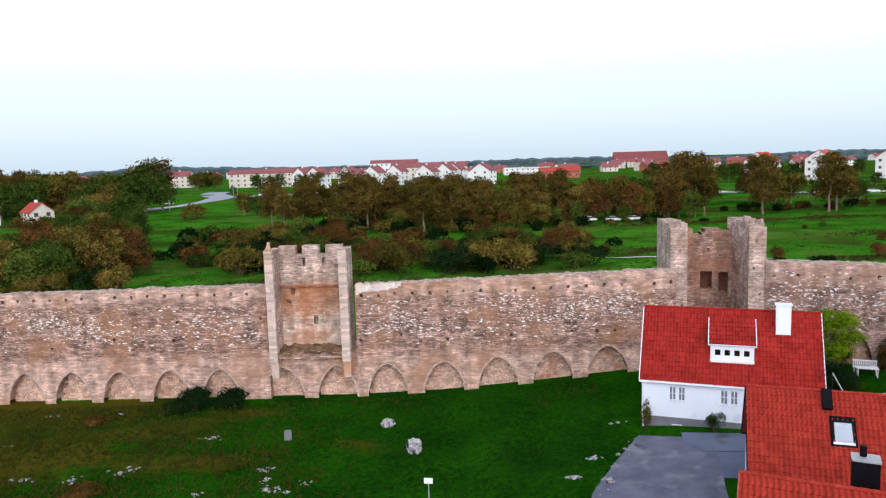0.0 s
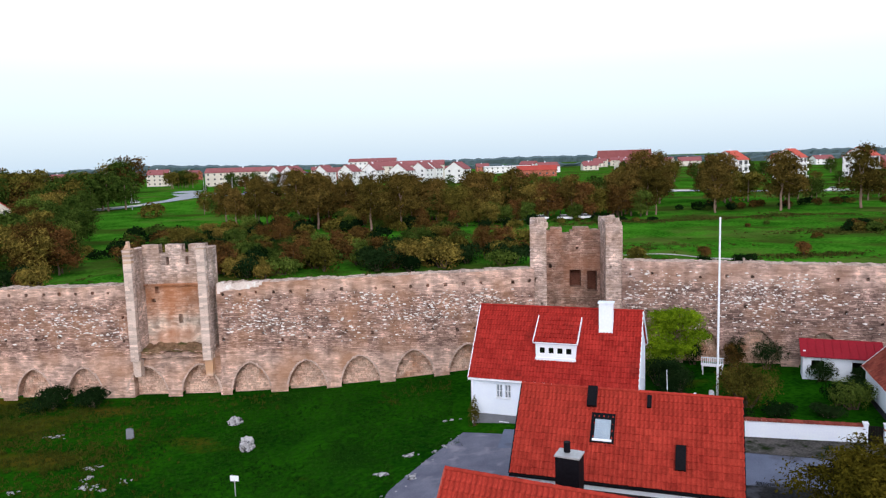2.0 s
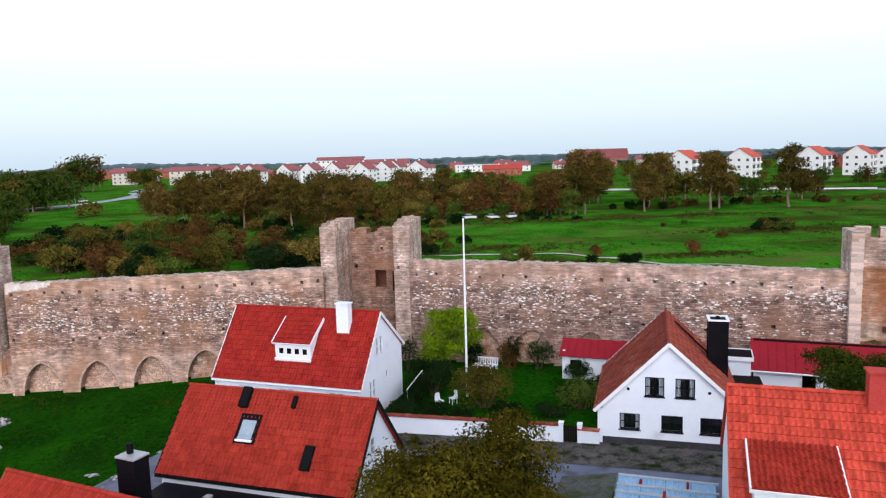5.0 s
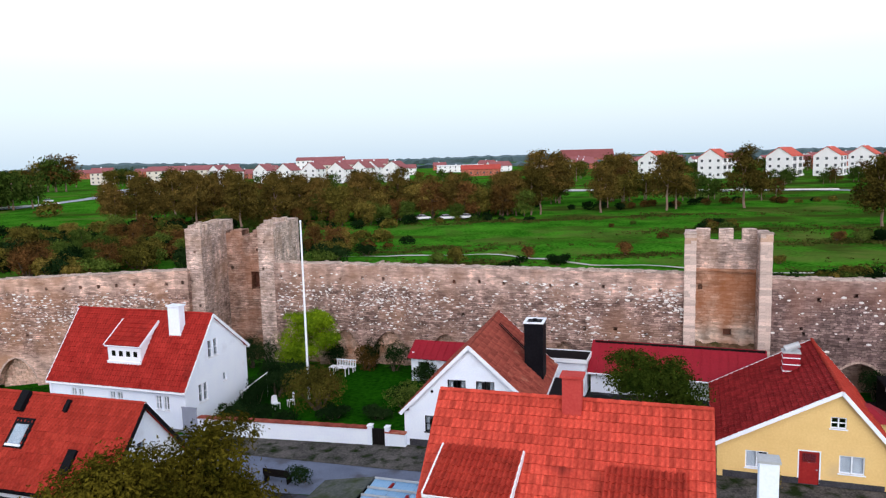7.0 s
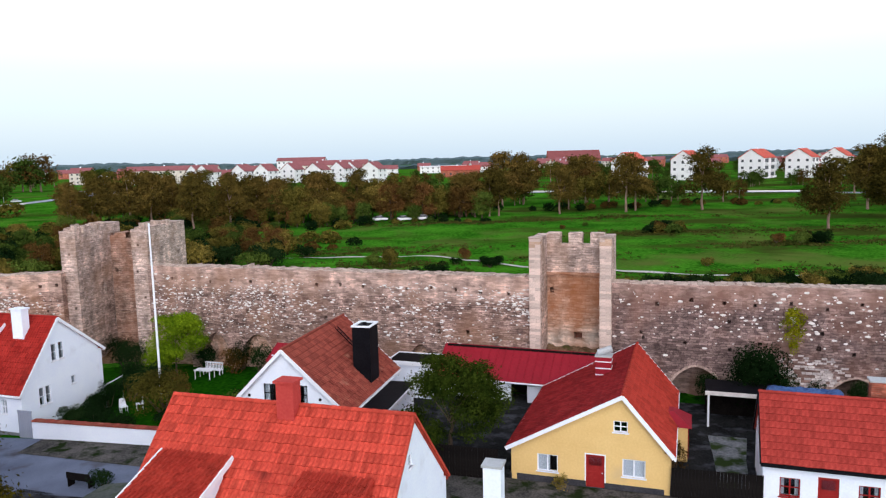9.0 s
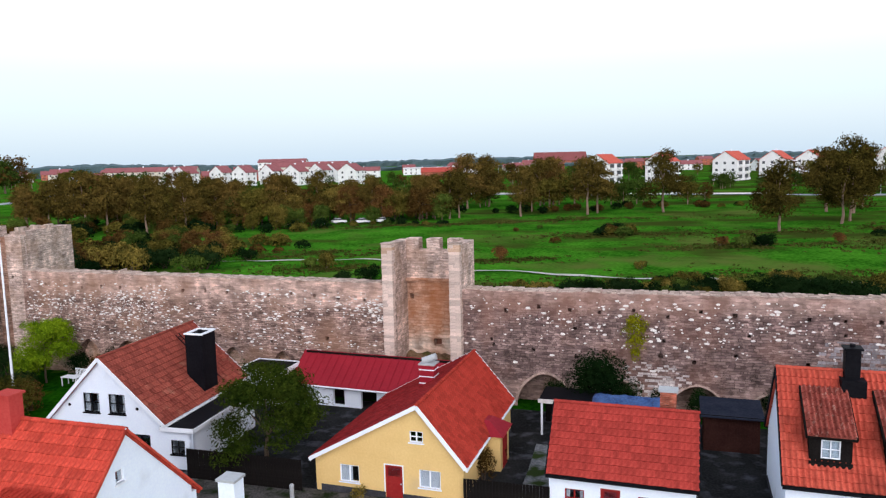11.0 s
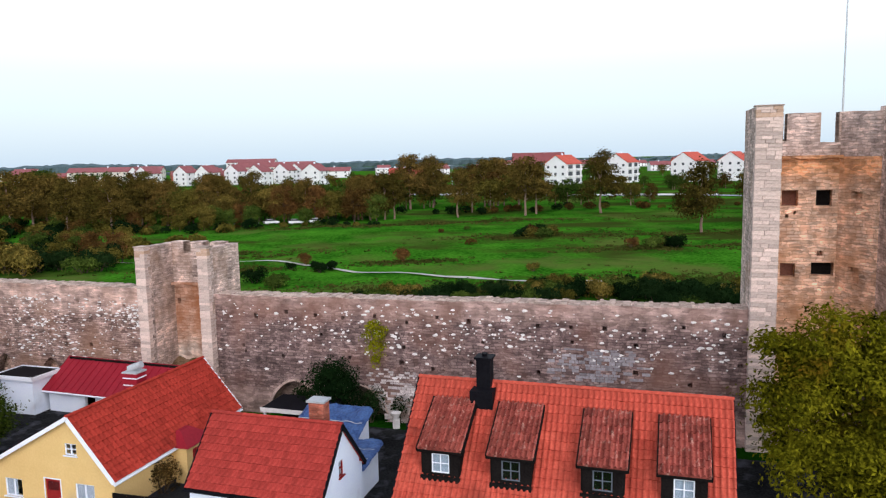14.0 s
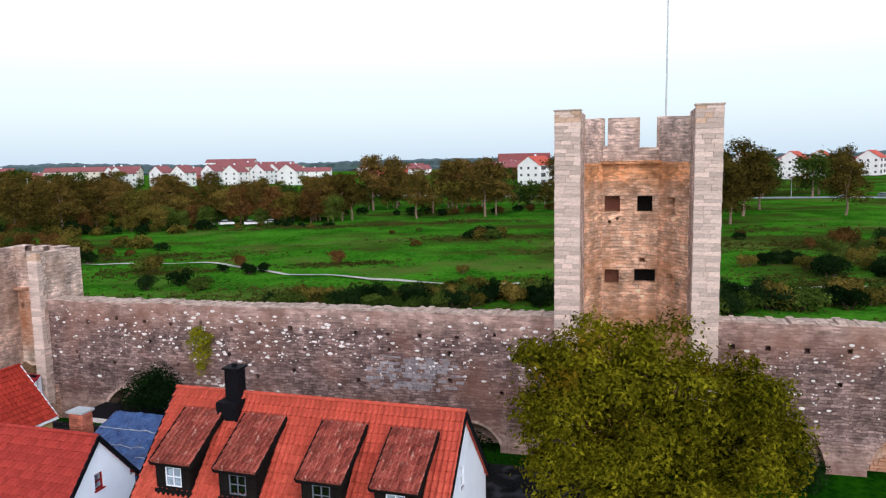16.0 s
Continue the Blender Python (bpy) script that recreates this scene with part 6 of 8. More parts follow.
# the plants nearest to the town are single things, the farther ones one mass
plan.sort(key=lambda e: e[3])
LIMIT = {"pine": 90, "round": 185, "bush": 290}
count_of = {"pine": 0, "round": 0, "bush": 0}
far_plants = []
for kind, i, x, y, s, deg in plan:
    if count_of[kind] >= LIMIT[kind] or y > 310:
        far_plants.append((kind, i, x, y, s, deg))
        continue
    count_of[kind] += 1
    ob = proto[kind][i]
    first = ob.matrix_world.translation.length == 0
    put(ob, x, y, deg, s, first=first)
sv, sf, smat, k0 = [], [], [], 0
MASS = (L_PINE, L_OLIVE, L_GREEN, L_RUST, L_DARK)
for kind, i, x, y, s, deg in far_plants:
    if kind == "bush":
        lobes, n, leaf, mat = [(0, 0, 1.3, 1.7, 1.7, 1.3), (1.1, 0.4, 1.0, 1.1, 1.1, 0.9), (-1.0, -0.5, 1.2, 1.1, 1.1, 1.0)], 500, 0.55, BUSH_MAT[i]
    else:
        lobes, n, leaf, mat = (pine_shape[i], 1100, 0.75, L_PINE) if kind == "pine" else (round_shape[i], 1300, 0.75, WOOD_MAT[i])
    me = crown_mesh("mass", lobes, n, leaf, mat, 900 + len(sv), 5 if kind != "bush" else 1, 0.5)
    co = np.empty(len(me.vertices) * 3)
    me.vertices.foreach_get("co", co)
    bpy.data.meshes.remove(me)
    co = co.reshape(-1, 3) * s
    ca, sa = math.cos(radians(deg)), math.sin(radians(deg))
    sv.append(np.stack([co[:, 0] * ca - co[:, 1] * sa + x, co[:, 0] * sa + co[:, 1] * ca + y, co[:, 2] + ground_z(x, y) - 0.3], 1))
    quads = np.arange(len(co)).reshape(-1, 4) + k0
    sf.append(quads)
    smat += [MASS.index(mat)] * len(quads)
    k0 += len(co)
    if kind != "bush":
        # trunk
        tg = Geo().tube((x, y, ground_z(x, y) - 0.5), (x, y, ground_z(x, y) + 6.5 * s), 0.26 * s, 0.12 * s, 4)
        sv.append(np.array(tg.v))
        sf.append(np.array([f for f in tg.f if len(f) == 4]) + k0)
        smat += [len(MASS)] * sum(len(f) == 4 for f in tg.f)
        k0 += len(tg.v)
me = bpy.data.meshes.new("far_trees")
me.from_pydata(np.concatenate(sv).tolist(), [], np.concatenate(sf).tolist())
for mat in (*MASS, M_PINEBARK):
    me.materials.append(mat)
me.polygons.foreach_set("material_index", smat)
tagged(new("far_trees", me), "mixed dark autumn trees and scrub beyond the park", "woods", kind="stuff")


# grass in tufts on the meadow and along the foot of the wall
def tufts(name, label, spots, mat, seed, h0, h1, blade=0.03, lean=0.12):
    r = np.random.RandomState(seed)
    n, blades = len(spots), 6
    base = np.repeat(np.array([(x, y, ground_z(x, y) - 0.02) for x, y in spots]), blades, 0)
    tall = np.repeat(np.array([1 + 0.8 * noise.noise((x / 4, y / 4, seed)) for x, y in spots]), blades)
    m = n * blades
    a = r.uniform(0, math.tau, m)
    base[:, :2] += r.normal(size=(m, 2)) * 3 * blade
    side = np.stack([np.cos(a), np.sin(a), np.zeros(m)], 1) * r.uniform(blade, 2 * blade, (m, 1))
    tip = base + np.stack([r.normal(size=m) * lean, r.normal(size=m) * lean, r.uniform(h0, h1, m) * tall], 1)
    v = np.stack([base - side, base + side, tip], 1).reshape(-1, 3)
    tm = bpy.data.meshes.new(name)
    tm.from_pydata(v.tolist(), [], np.arange(m * 3).reshape(-1, 3).tolist())
    tm.materials.append(mat)
    return tagged(new(name, tm), label, "grass", kind="stuff")


rg = random.Random(61)
dry, fresh = [], []
while len(dry) + len(fresh) < 20000:
    x, y = rg.uniform(-42, 13), rg.uniform(33, 63.2)
    if x > 8.5 and y < 47 or x > 12.5 and y > 49:
        continue
    d = noise.noise((x / 9, y / 7, 4)) * 0.7 + np.interp(x, (-34, -14, 0), (0.55, 0.1, -0.5)) + np.interp(y, (40, 50, 62), (-0.5, 0.1, 0.1))
    if rg.random() < min(1.0, max(0.0, (d + 0.35) / 1.1)) ** 1.6:
        dry.append((x, y))
    else:
        if rg.random() < np.interp(x, (-36, -10), (0.15, 1.0)):
            fresh.append((x, y))
tufts("dry_grass", "tall yellowish brown meadow grass in tufts", dry, M_TUFT, 1, 0.10, 0.30)
M_ROUGH = material("rough_brown_grass", (0.030, 0.044, 0.008), (0.080, 0.078, 0.019), 0.9, 0.08, 1.0, 0.0, island=0.3, spec=0.0)
rough = []
for cx, cy, rx, ry, n in ((100, 100, 46, 9, 2600), (146, 92, 22, 10, 1600), (62, 84, 26, 6, 900), (131, 142, 16, 5, 700), (108, 166, 16, 5, 600), (79, 131, 10, 3, 260), (48, 128, 12, 4, 360), (60, 200, 34, 4, 700), (150, 166, 40, 7, 700), (172, 140, 26, 10, 900), (40, 150, 26, 7, 500), (98, 205, 60, 6, 900), (-50, 112, 30, 6, 700), (-20, 118, 30, 8, 500)):
    for _ in range(n):
        a, q = rg.uniform(0, math.tau), abs(rg.gauss(0, 0.75))
        rough.append((cx + rx * q * math.cos(a), cy + ry * q * math.sin(a)))
rough = [(x, y) for x, y in rough if y > np.interp(x, WALL_X, WALL_Y) + 9]
tufts("rough_grass", "tall brown rough grass beyond the town wall", rough, M_ROUGH, 3, 0.15, 0.42, 0.12, 0.35)
tufts("grass", "short dark green meadow grass in tufts", fresh, M_TUFT_GREEN, 2, 0.05, 0.14)
# ---- roads and buildings beyond the wall ----
M_PAVED = material("mossy_paving", (0.10, 0.11, 0.12), (0.26, 0.27, 0.29), 0.95, 1.6, 9, 0.5, c3=(0.03, 0.05, 0.015), c3_at=0.52, c3_scale=0.9)
street = tagged(draped("street", [(11.8, 45.6), (14.5, 45.3), (20, 43.6), (28, 41.0), (36, 38.6), (46, 34.8), (58, 30.3), (72, 25.0), (92, 18.0)], [4.5, 6.0, 6.5, 6, 6, 6, 6, 6, 6], M_ROAD), "bluish grey worn asphalt village street", "street", kind="structure")
court = tagged(draped("courtyard", [(9.5, 31), (11.9, 40.3), (13.6, 44.2), (15.4, 48.2)], [7.5, 7.6, 6.4, 5.0], M_GRAVEL, lift=0.045), "grey gravel courtyard beside the meadow", "courtyard", kind="structure")
# shade behind the street tree and between houses, laid as near-black earth
back_lot = tagged(draped("back_lot", [(24.5, 35.5), (31, 32.6), (40, 29.2)], [8.5, 8.5, 8.5], M_SOIL, lift=0.03), "earth behind the street tree with shade painted dark", "yard", kind="structure")
soil = tagged(draped("yard_ground", [(46.5, 45.5), (60, 40.6), (75, 35.0), (100, 26.5)], [13, 17, 16, 14], M_SOIL, lift=0.02), "bare weedy earth of back yards, shade painted dark", "yard", kind="structure")
M_VERGE = material("sandy_verge", (0.035, 0.036, 0.035), (0.13, 0.12, 0.115), 0.95, 0.9, 9, 0.5, c3=(0.016, 0.026, 0.010), c3_at=0.56, c3_scale=1.1, spec=0)
pavement = tagged(draped("pavement", [(15.6, 47.2), (21, 45.9), (26.2, 44.6)], [3.2, 3.0, 2.6], M_ROAD, lift=0.065), "grey asphalt forecourt along the white house", "pavement", kind="structure")
verge = tagged(draped("verge", [(25.8, 44.9), (39, 40.2), (56, 33.9), (76, 26.6)], [2.2, 3.8, 3.2, 2.0], M_VERGE, lift=0.05), "sandy weedy verge along the street", "verge", kind="structure")
yard = tagged(draped("yard", [(67.4, 33.0), (68.7, 36.5), (69.9, 39.6)], [1.5, 1.7, 2.2], M_PAVED, lift=0.04), "mossy stone-paved narrow yard between houses", "yard", kind="structure")
M_PATH = material("trodden_path", (0.42, 0.42, 0.36), (0.52, 0.51, 0.46), 0.95, 0.6, 8, 0.2)
path = tagged(draped("footpath", [(20, 141), (45, 138.5), (55.8, 136), (63, 130), (72, 121.5), (81, 115.5), (95, 108), (111, 102.6), (125, 97.5), (138.5, 94.2), (156, 93), (190, 92)], [0.8, 0.9, 0.9, 1, 1, 1, 1, 1, 1, 1, 1, 1], M_PATH, lift=0.2, step=2), "pale trodden footpath across the grass", "footpath", kind="structure")
M_FARROAD = material("far_road", (0.30, 0.33, 0.37), (0.38, 0.40, 0.44), 0.8, 0.1, 2, 0.1)
road = tagged(draped("road", [(60, 330), (90, 318), (140, 303), (200, 284), (250, 266), (330, 236)], [6, 6, 6, 6, 8, 8], M_FARROAD, lift=0.12, step=6), "light grey country road beyond the park", "road", kind="structure")
road2 = tagged(draped("road", [(-150, 285), (-124, 304), (-112, 340), (-116, 385), (-140, 440), (-150, 520)], [6, 6, 7, 14, 16, 12], M_FARROAD, lift=0.12, step=6), "light grey road leading to a car park", "road", kind="structure")
park = tagged(draped("car_park", [(-122, 398), (-60, 392), (-30, 390)], [26, 20, 10], M_FARROAD, lift=0.16, step=6), "grey car park at the road", "car park", kind="structure")


def rail(p, q, label, n):
    """Road barrier: posts and one long beam."""
    m, length = along(p, q)
    z0, z1 = ground_z(*p), ground_z(*q)
    th = thing("guard_rail", m, label, "guard rail")
    g = Geo()
    g.poly((0, 0, z0 + 0.5), (length, 0, z1 + 0.5), (length, 0, z1 + 0.95), (0, 0, z0 + 0.95))
    g.poly((0, 0.12, z0 + 0.95), (length, 0.12, z1 + 0.95), (length, 0.12, z1 + 0.5), (0, 0.12, z0 + 0.5))
    g.poly((0, 0, z0 + 0.95), (length, 0, z1 + 0.95), (length, 0.12, z1 + 0.95), (0, 0.12, z0 + 0.95))
    part("beam", g, M_PALE, th, "white painted beam")
    for i in range(n):
        x = length * (i + 0.5) / n
        z = z0 + (z1 - z0) * (i + 0.5) / n
        part("post", Geo().box(x - 0.08, x + 0.08, 0.02, 0.1, z - 0.3, z + 0.9), M_GREYMETAL, th)


rail((-140, 290), (-113, 318), "white guard rail at the road", 10)
rail((150, 296), (205, 279), "white guard rail at the road", 14)
rail((90, 314), (118, 305), "white guard rail at the road", 8)


def block(name, label, x, y, deg, w, d, h, rise, storeys, cols, wall_mat, roof_mat, gable_cols=0, base=None, balconies=0):
    """Far building: walls, gabled roof along x, windows on the front and on both gables."""
    z = ground_z(x, y) if base is None else base
    th = thing(name, at(x, y, z, deg), label, "apartment building")
    g = Geo().prism([(0, -4), (d, -4), (d, h), (d / 2, h + rise), (0, h)], 0, w)
    g.v = [(b, a, c) for a, b, c in g.v]
    part("wall", g, wall_mat, th)
    for k in (0, 1):
        ang = math.atan2(rise, d / 2)
        S = math.hypot(rise, d / 2) + 0.5
        pm = (Matrix.Translation((-0.4, -0.4, h - 0.3)) if k == 0 else Matrix.Translation((w + 0.4, d + 0.4, h - 0.3)) @ Matrix.Rotation(math.pi, 4, "Z")) @ Matrix.Rotation(ang, 4, "X")
        part("roof", Geo().box(0, w + 0.8, 0, S, 0, 0.25), roof_mat, th, "red tiled roof", pm)
    part("chimney", Geo().box(w * 0.4, w * 0.4 + 0.9, d * 0.5 - 0.4, d * 0.5 + 0.4, h + rise - 0.8, h + rise + 1.0), M_WHITE, th)
    sh = h / storeys
    wm = Geo().box(0, 1.3, -0.05, 0.02, 0, 1.35).mesh("window", M_DARKPANE)
    # balconies: a panel painted dark as the shaded recess behind a white U-shaped parapet
    if balconies:
        bw = w / balconies * 0.56
        recess_me = Geo().box(0, bw, -0.04, 0.02, 0.1, sh * 0.8).mesh("balcony_recess_shade", M_DARKPANE)
        shell = Geo()
        for a, b, lo, hi in ((0.0, 0.12, 0.0, 1.0), (0.12, 1.2, 0.0, 0.14)):
            shell.box(-0.15, bw + 0.15, -1.3 + a, -1.3 + b, lo, hi)
        shell_me = shell.box(-0.15, -0.05, -1.18, 0, 0.14, 1.0).box(bw + 0.05, bw + 0.15, -1.18, 0, 0.14, 1.0).mesh("balcony", wall_mat)
        for j in range(storeys):
            for i in range(balconies):
                bal = new("balcony", shell_me)
                bal.parent = th
                bal.matrix_local = Matrix.Translation((w * (i + 0.5) / balconies - bw / 2, 0, j * sh + 0.15))
                pane = new("balcony_recess_shade", recess_me)
                pane.parent = bal
    for j in range(storeys):
        for i in range(cols):
            ob = new("window", wm)
            ob.parent = th
            ob.matrix_local = Matrix.Translation((w * (i + 0.5) / cols - 0.65, 0, j * sh + sh * 0.38))
        for i in range(gable_cols):
            for side in (0, 1):
                ob = new("window", wm)
                ob.parent = th
                ob.matrix_local = (Matrix.Translation((0, d * (i + 0.5) / gable_cols + 0.65, j * sh + sh * 0.38)) @ Matrix.Rotation(-math.pi / 2, 4, "Z")) if side == 0 else (Matrix.Translation((w, d * (i + 0.5) / gable_cols - 0.65, j * sh + sh * 0.38)) @ Matrix.Rotation(math.pi / 2, 4, "Z"))
    return th


M_DARKPANE = material("dark_window", (0.05, 0.055, 0.065), (0.09, 0.095, 0.11), 0.25, 1, 6, 0, spec=0.5)
# distance haze is put into this roof's dulled red
M_DULLROOF = material("hazy_red_roof", (0.20, 0.065, 0.065), (0.25, 0.085, 0.085), 0.9, 0.1, 1, 0.1)
M_MAROON = material("far_maroon_roof", (0.24, 0.085, 0.092), (0.31, 0.12, 0.125), 0.85, 0.3, 3, 0.1)
M_FARROOF = material("far_red_roof", (0.36, 0.055, 0.046), (0.46, 0.09, 0.07), 0.8, 0.3, 3, 0.1)
M_SALMONROOF = material("far_salmon_roof", (0.46, 0.085, 0.062), (0.58, 0.13, 0.095), 0.8, 0.3, 3, 0.1)
M_CREAM = material("cream_render", (0.62, 0.57, 0.50), (0.70, 0.66, 0.58), 0.9, 0.3, 3, 0.1)
M_FARWHITE = material("far_white_render", (0.74, 0.74, 0.75), (0.84, 0.84, 0.85), 0.9, 0.3, 3, 0.1)
WHITE_LABEL = "white three-storey apartment house with red tiled roof"
block("apartment_building", "long cream apartment building with red roof", -164, 560, 1, 68, 12, 10.5, 3.2, 3, 14, M_CREAM, M_MAROON, 2)
block("apartment_building", "long white apartment building with red roof", -62, 625, -2, 40, 13, 15.5, 2.5, 4, 10, M_FARWHITE, M_MAROON)
block("apartment_building", "long pinkish apartment building with red roof", -40, 560, -4, 58, 12, 11.5, 3.4, 3, 12, M_CREAM, M_MAROON)
block("apartment_building", "pinkish apartment house with red roof among trees", -228, 610, 4, 17, 12, 9.5, 4.0, 3, 4, M_CREAM, M_MAROON, 2)
for x, y, w in ((-88, 488, 13), (-70, 512, 12), (-50, 492, 12), (-36, 515, 12), (-14, 482, 13), (-1, 508, 12), (23, 476, 14), (-104, 520, 12), (6, 530, 12)):
    block("apartment_building", WHITE_LABEL + ", gable to the park", x + w / 2, y, 62, 11, w, 9.2, 4.6, 3, 2, M_FARWHITE, M_MAROON, 2)
for x, y, w, deg in ((168, 378, 18, 50), (201, 380, 16, 50), (237, 378, 22, 48), (264, 380, 19, 50), (294, 398, 22, 50), (322, 396, 20, 48), (352, 418, 22, 50), (392, 430, 24, 46)):
    block("apartment_building", WHITE_LABEL + " and balconies", x, y, deg, w, 13, 11.0, 4.6, 3, 0, M_FARWHITE, M_SALMONROOF, 3, balconies=2)
big = block("apartment_building", "large distant brick-red building with steep roof and chimneys", 262, 1120, -4, 80, 30, 6, 13, 2, 14, M_BRICK, M_DULLROOF, base=6)
block("house", "low cottage with red roof and cream gable among trees", -150, 258, -42, 9, 8, 2.4, 3.2, 1, 3, M_CREAM, M_FARROOF, 2, base=3.9)
block("house", "low cottage with red roof and white gable among trees", -172, 262, -40, 9, 8, 3.4, 2.8, 1, 3, M_FARWHITE, M_FARROOF, 2, base=4.6)
block("hall", "low grey hall with flat pale roof in the distance", 60, 720, 0, 46, 18, 6.5, 0.8, 2, 9, M_FARWHITE, M_GREYMETAL)
block("hall", "low brick-red house in the distance", 74, 560, -4, 30, 12, 5.5, 3.2, 1, 6, M_BRICK, M_FARROOF)
rf = random.Random(77)
for i in range(46):
    x, y = rf.uniform(-420, 820), rf.uniform(600, 980)
    block("house", "small distant house with red roof", x, y, rf.uniform(-40, 40), rf.uniform(12, 26), rf.uniform(9, 12), rf.uniform(4.5, 8), rf.uniform(2.8, 4.2), 2, 3, rf.choice((M_CREAM, M_FARWHITE, M_BRICK)), M_MAROON)
for i in range(20):
    x, y = rf.uniform(300, 620), rf.uniform(480, 720)
    block("house", "terraced house with red roof beyond the car park", x, y, rf.uniform(-20, 20), rf.uniform(14, 30), 10, rf.uniform(4.5, 6), rf.uniform(3, 4), 2, 4, rf.choice((M_CREAM, M_FARWHITE, M_BRICK)), M_MAROON)

# wooded horizon
def far_woods(name, y0, h0, h1, seed, mat, label):
    g = Geo()
    xs = np.arange(-2600, 2600, 9.0)
    r = random.Random(seed)
    for x in xs:
        h = h0 + (h1 - h0) * max(0, noise.noise((x / 420, seed, 0)) + 0.45) + r.uniform(0, 3.5)
        for k, (dy, f) in enumerate(((0, 0.0), (-3, 0.75), (4, 1.0), (30, 0.8), (60, 0.0))):
            g.v.append((x + r.uniform(-3, 3), y0 + dy + r.uniform(-3, 3), 3 + h * f))
    for i in range(len(xs) - 1):
        for k in range(4):
            a = i * 5 + k
            g.f.append((a, a + 5, a + 6, a + 1))
    return tagged(new(name, g.mesh(name, mat)), label, "woods", kind="stuff")


# the blue of distance haze is put into the woods' colour
M_FARWOOD = material("haze_tinted_woodland", (0.075, 0.115, 0.135), (0.10, 0.145, 0.16), 0.95, 0.05, 0.3, 0.3, spec=0)
far_woods("far_woods", 1700, 6, 20, 3, M_FARWOOD, "distant woodland on the horizon, haze painted in as blue-green")
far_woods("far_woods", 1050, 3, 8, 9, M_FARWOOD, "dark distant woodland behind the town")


# parked cars
def car(label, mat):
    th = thing("car", Matrix.Identity(4), label, "car", "parked cars")
    g = Geo().prism([(-2.1, 0.35), (2.1, 0.35), (2.15, 0.75), (1.2, 0.92), (-2.0, 0.98), (-2.15, 0.8)], -0.85, 0.85)
    part("body", g, mat, th)
    part("cabin", Geo().prism([(-1.8, 0.96), (0.95, 0.93), (0.35, 1.42), (-1.3, 1.46)], -0.72, 0.72), M_DARKPANE, th, "dark glazed cabin")
    part("roof", Geo().box(-1.28, 0.3, -0.7, 0.7, 1.43, 1.49), mat, th)
    for x in (-1.3, 1.35):
        for y in (-0.82, 0.66):
            w = part("wheel", Geo().tube((x, y, 0.33), (x, y + 0.16, 0.33), 0.33, 0.33, 14), M_BLACK, th)
            part("rim", Geo().tube((x, y - 0.02, 0.33), (x, y + 0.18, 0.33), 0.18, 0.18, 10), M_GREYMETAL, w)
    return th


M_CARWHITE = material("white_car_paint", (0.76, 0.77, 0.78), (0.80, 0.81, 0.82), 0.25, 1, 5, 0, spec=0.5)
M_CARGREY = material("grey_car_paint", (0.12, 0.14, 0.17), (0.15, 0.17, 0.20), 0.3, 1, 5, 0, spec=0.5)
M_CARBLUE = material("blue_car_paint", (0.03, 0.07, 0.20), (0.04, 0.09, 0.24), 0.3, 1, 5, 0, spec=0.5)
cars = [car("white parked hatchback car", M_CARWHITE), car("dark grey parked hatchback car", M_CARGREY), car("blue parked hatchback car", M_CARBLUE)]
spots = ((55, 211, 20, 0), (49, 211.5, 15, 0), (42, 211, 30, 0), (36.5, 211, 10, 1), (30, 212, 60, 0), (-108, 399, 80, 1), (-100, 400, 80, 0), (-92, 399, 85, 2), (-80, 396, 80, 1), (-70, 397, 80, 0),
         (172, 293, -18, 0), (-124, 330, 70, 0), (262, 264, -20, 0), (276, 262, -60, 1), (284, 259, -60, 0), (295, 256, -60, 1))
for k, (x, y, deg, c) in enumerate(spots):
    ob = cars[c] if cars[c].matrix_world.translation.length == 0 and k in (0, 3, 7) else copy_thing(cars[c], Matrix.Identity(4))
    ob.matrix_world = at(x, y, ground_z(x, y) + 0.14, deg)


def street_lamp(x, y, h=9.0, deg=0):
    th = thing("street_lamp", at(x, y, ground_z(x, y), deg), "tall grey street lamp beside the road", "street lamp", "street lamps")
    part("pole", Geo().tube((0, 0, -0.3), (0, 0, h), 0.11, 0.07, 8), M_GREYMETAL, th)
    part("arm", Geo().tube((0, 0, h), (1.3, 0, h + 0.2), 0.05, 0.05, 6), M_GREYMETAL, th)
    part("head", Geo().box(1.0, 1.8, -0.15, 0.15, h + 0.12, h + 0.28), M_PALE, th, "pale lamp head")


for x, y, h in ((-113, 300, 9), (-105, 372, 10), (-98, 395, 9), (-118, 410, 9), (95, 306, 9), (126, 292, 9), (104, 330, 12), (226, 280, 10), (245, 272, 9), (158, 288, 8)):
    street_lamp(x, y, h, rf.uniform(0, 360))

# ---- gardens, yards and street furniture ----
# white garden wall with tile coping and a dark gate
gm, glen = along((25.7, 46.2), (37.45, 42.05))
gwall = thing("garden_wall", gm, "low white rendered garden wall with clay tile coping", "garden wall")
gz = lambda s: 2.45 + 0.38 * s / glen
part("wall", slab(list(np.linspace(0, glen, 14)), lambda s: gz(s) - 1.8, gz, (), 0.3), M_WHITE, gwall)
g = Geo()
for i in range(int(glen / 0.3)):
    s = i * 0.3
    g.box(s + 0.01, s + 0.29, -0.08, 0.40, gz(s) - 0.005, gz(s) + 0.07 + 0.02 * (i % 3 == 1))
tagged(part("coping", g, M_TILE_BROWN, gwall, "brown clay coping tiles"), kind="stuff")
gm2 = gm @ Matrix.Translation((glen + 1.0, 0, 0))
stub = thing("garden_wall", gm2, "short white wall beside the gate", "garden wall")
part("wall", Geo().box(0, 1.3, 0, 0.3, 1.0, 2.65), M_WHITE, stub)
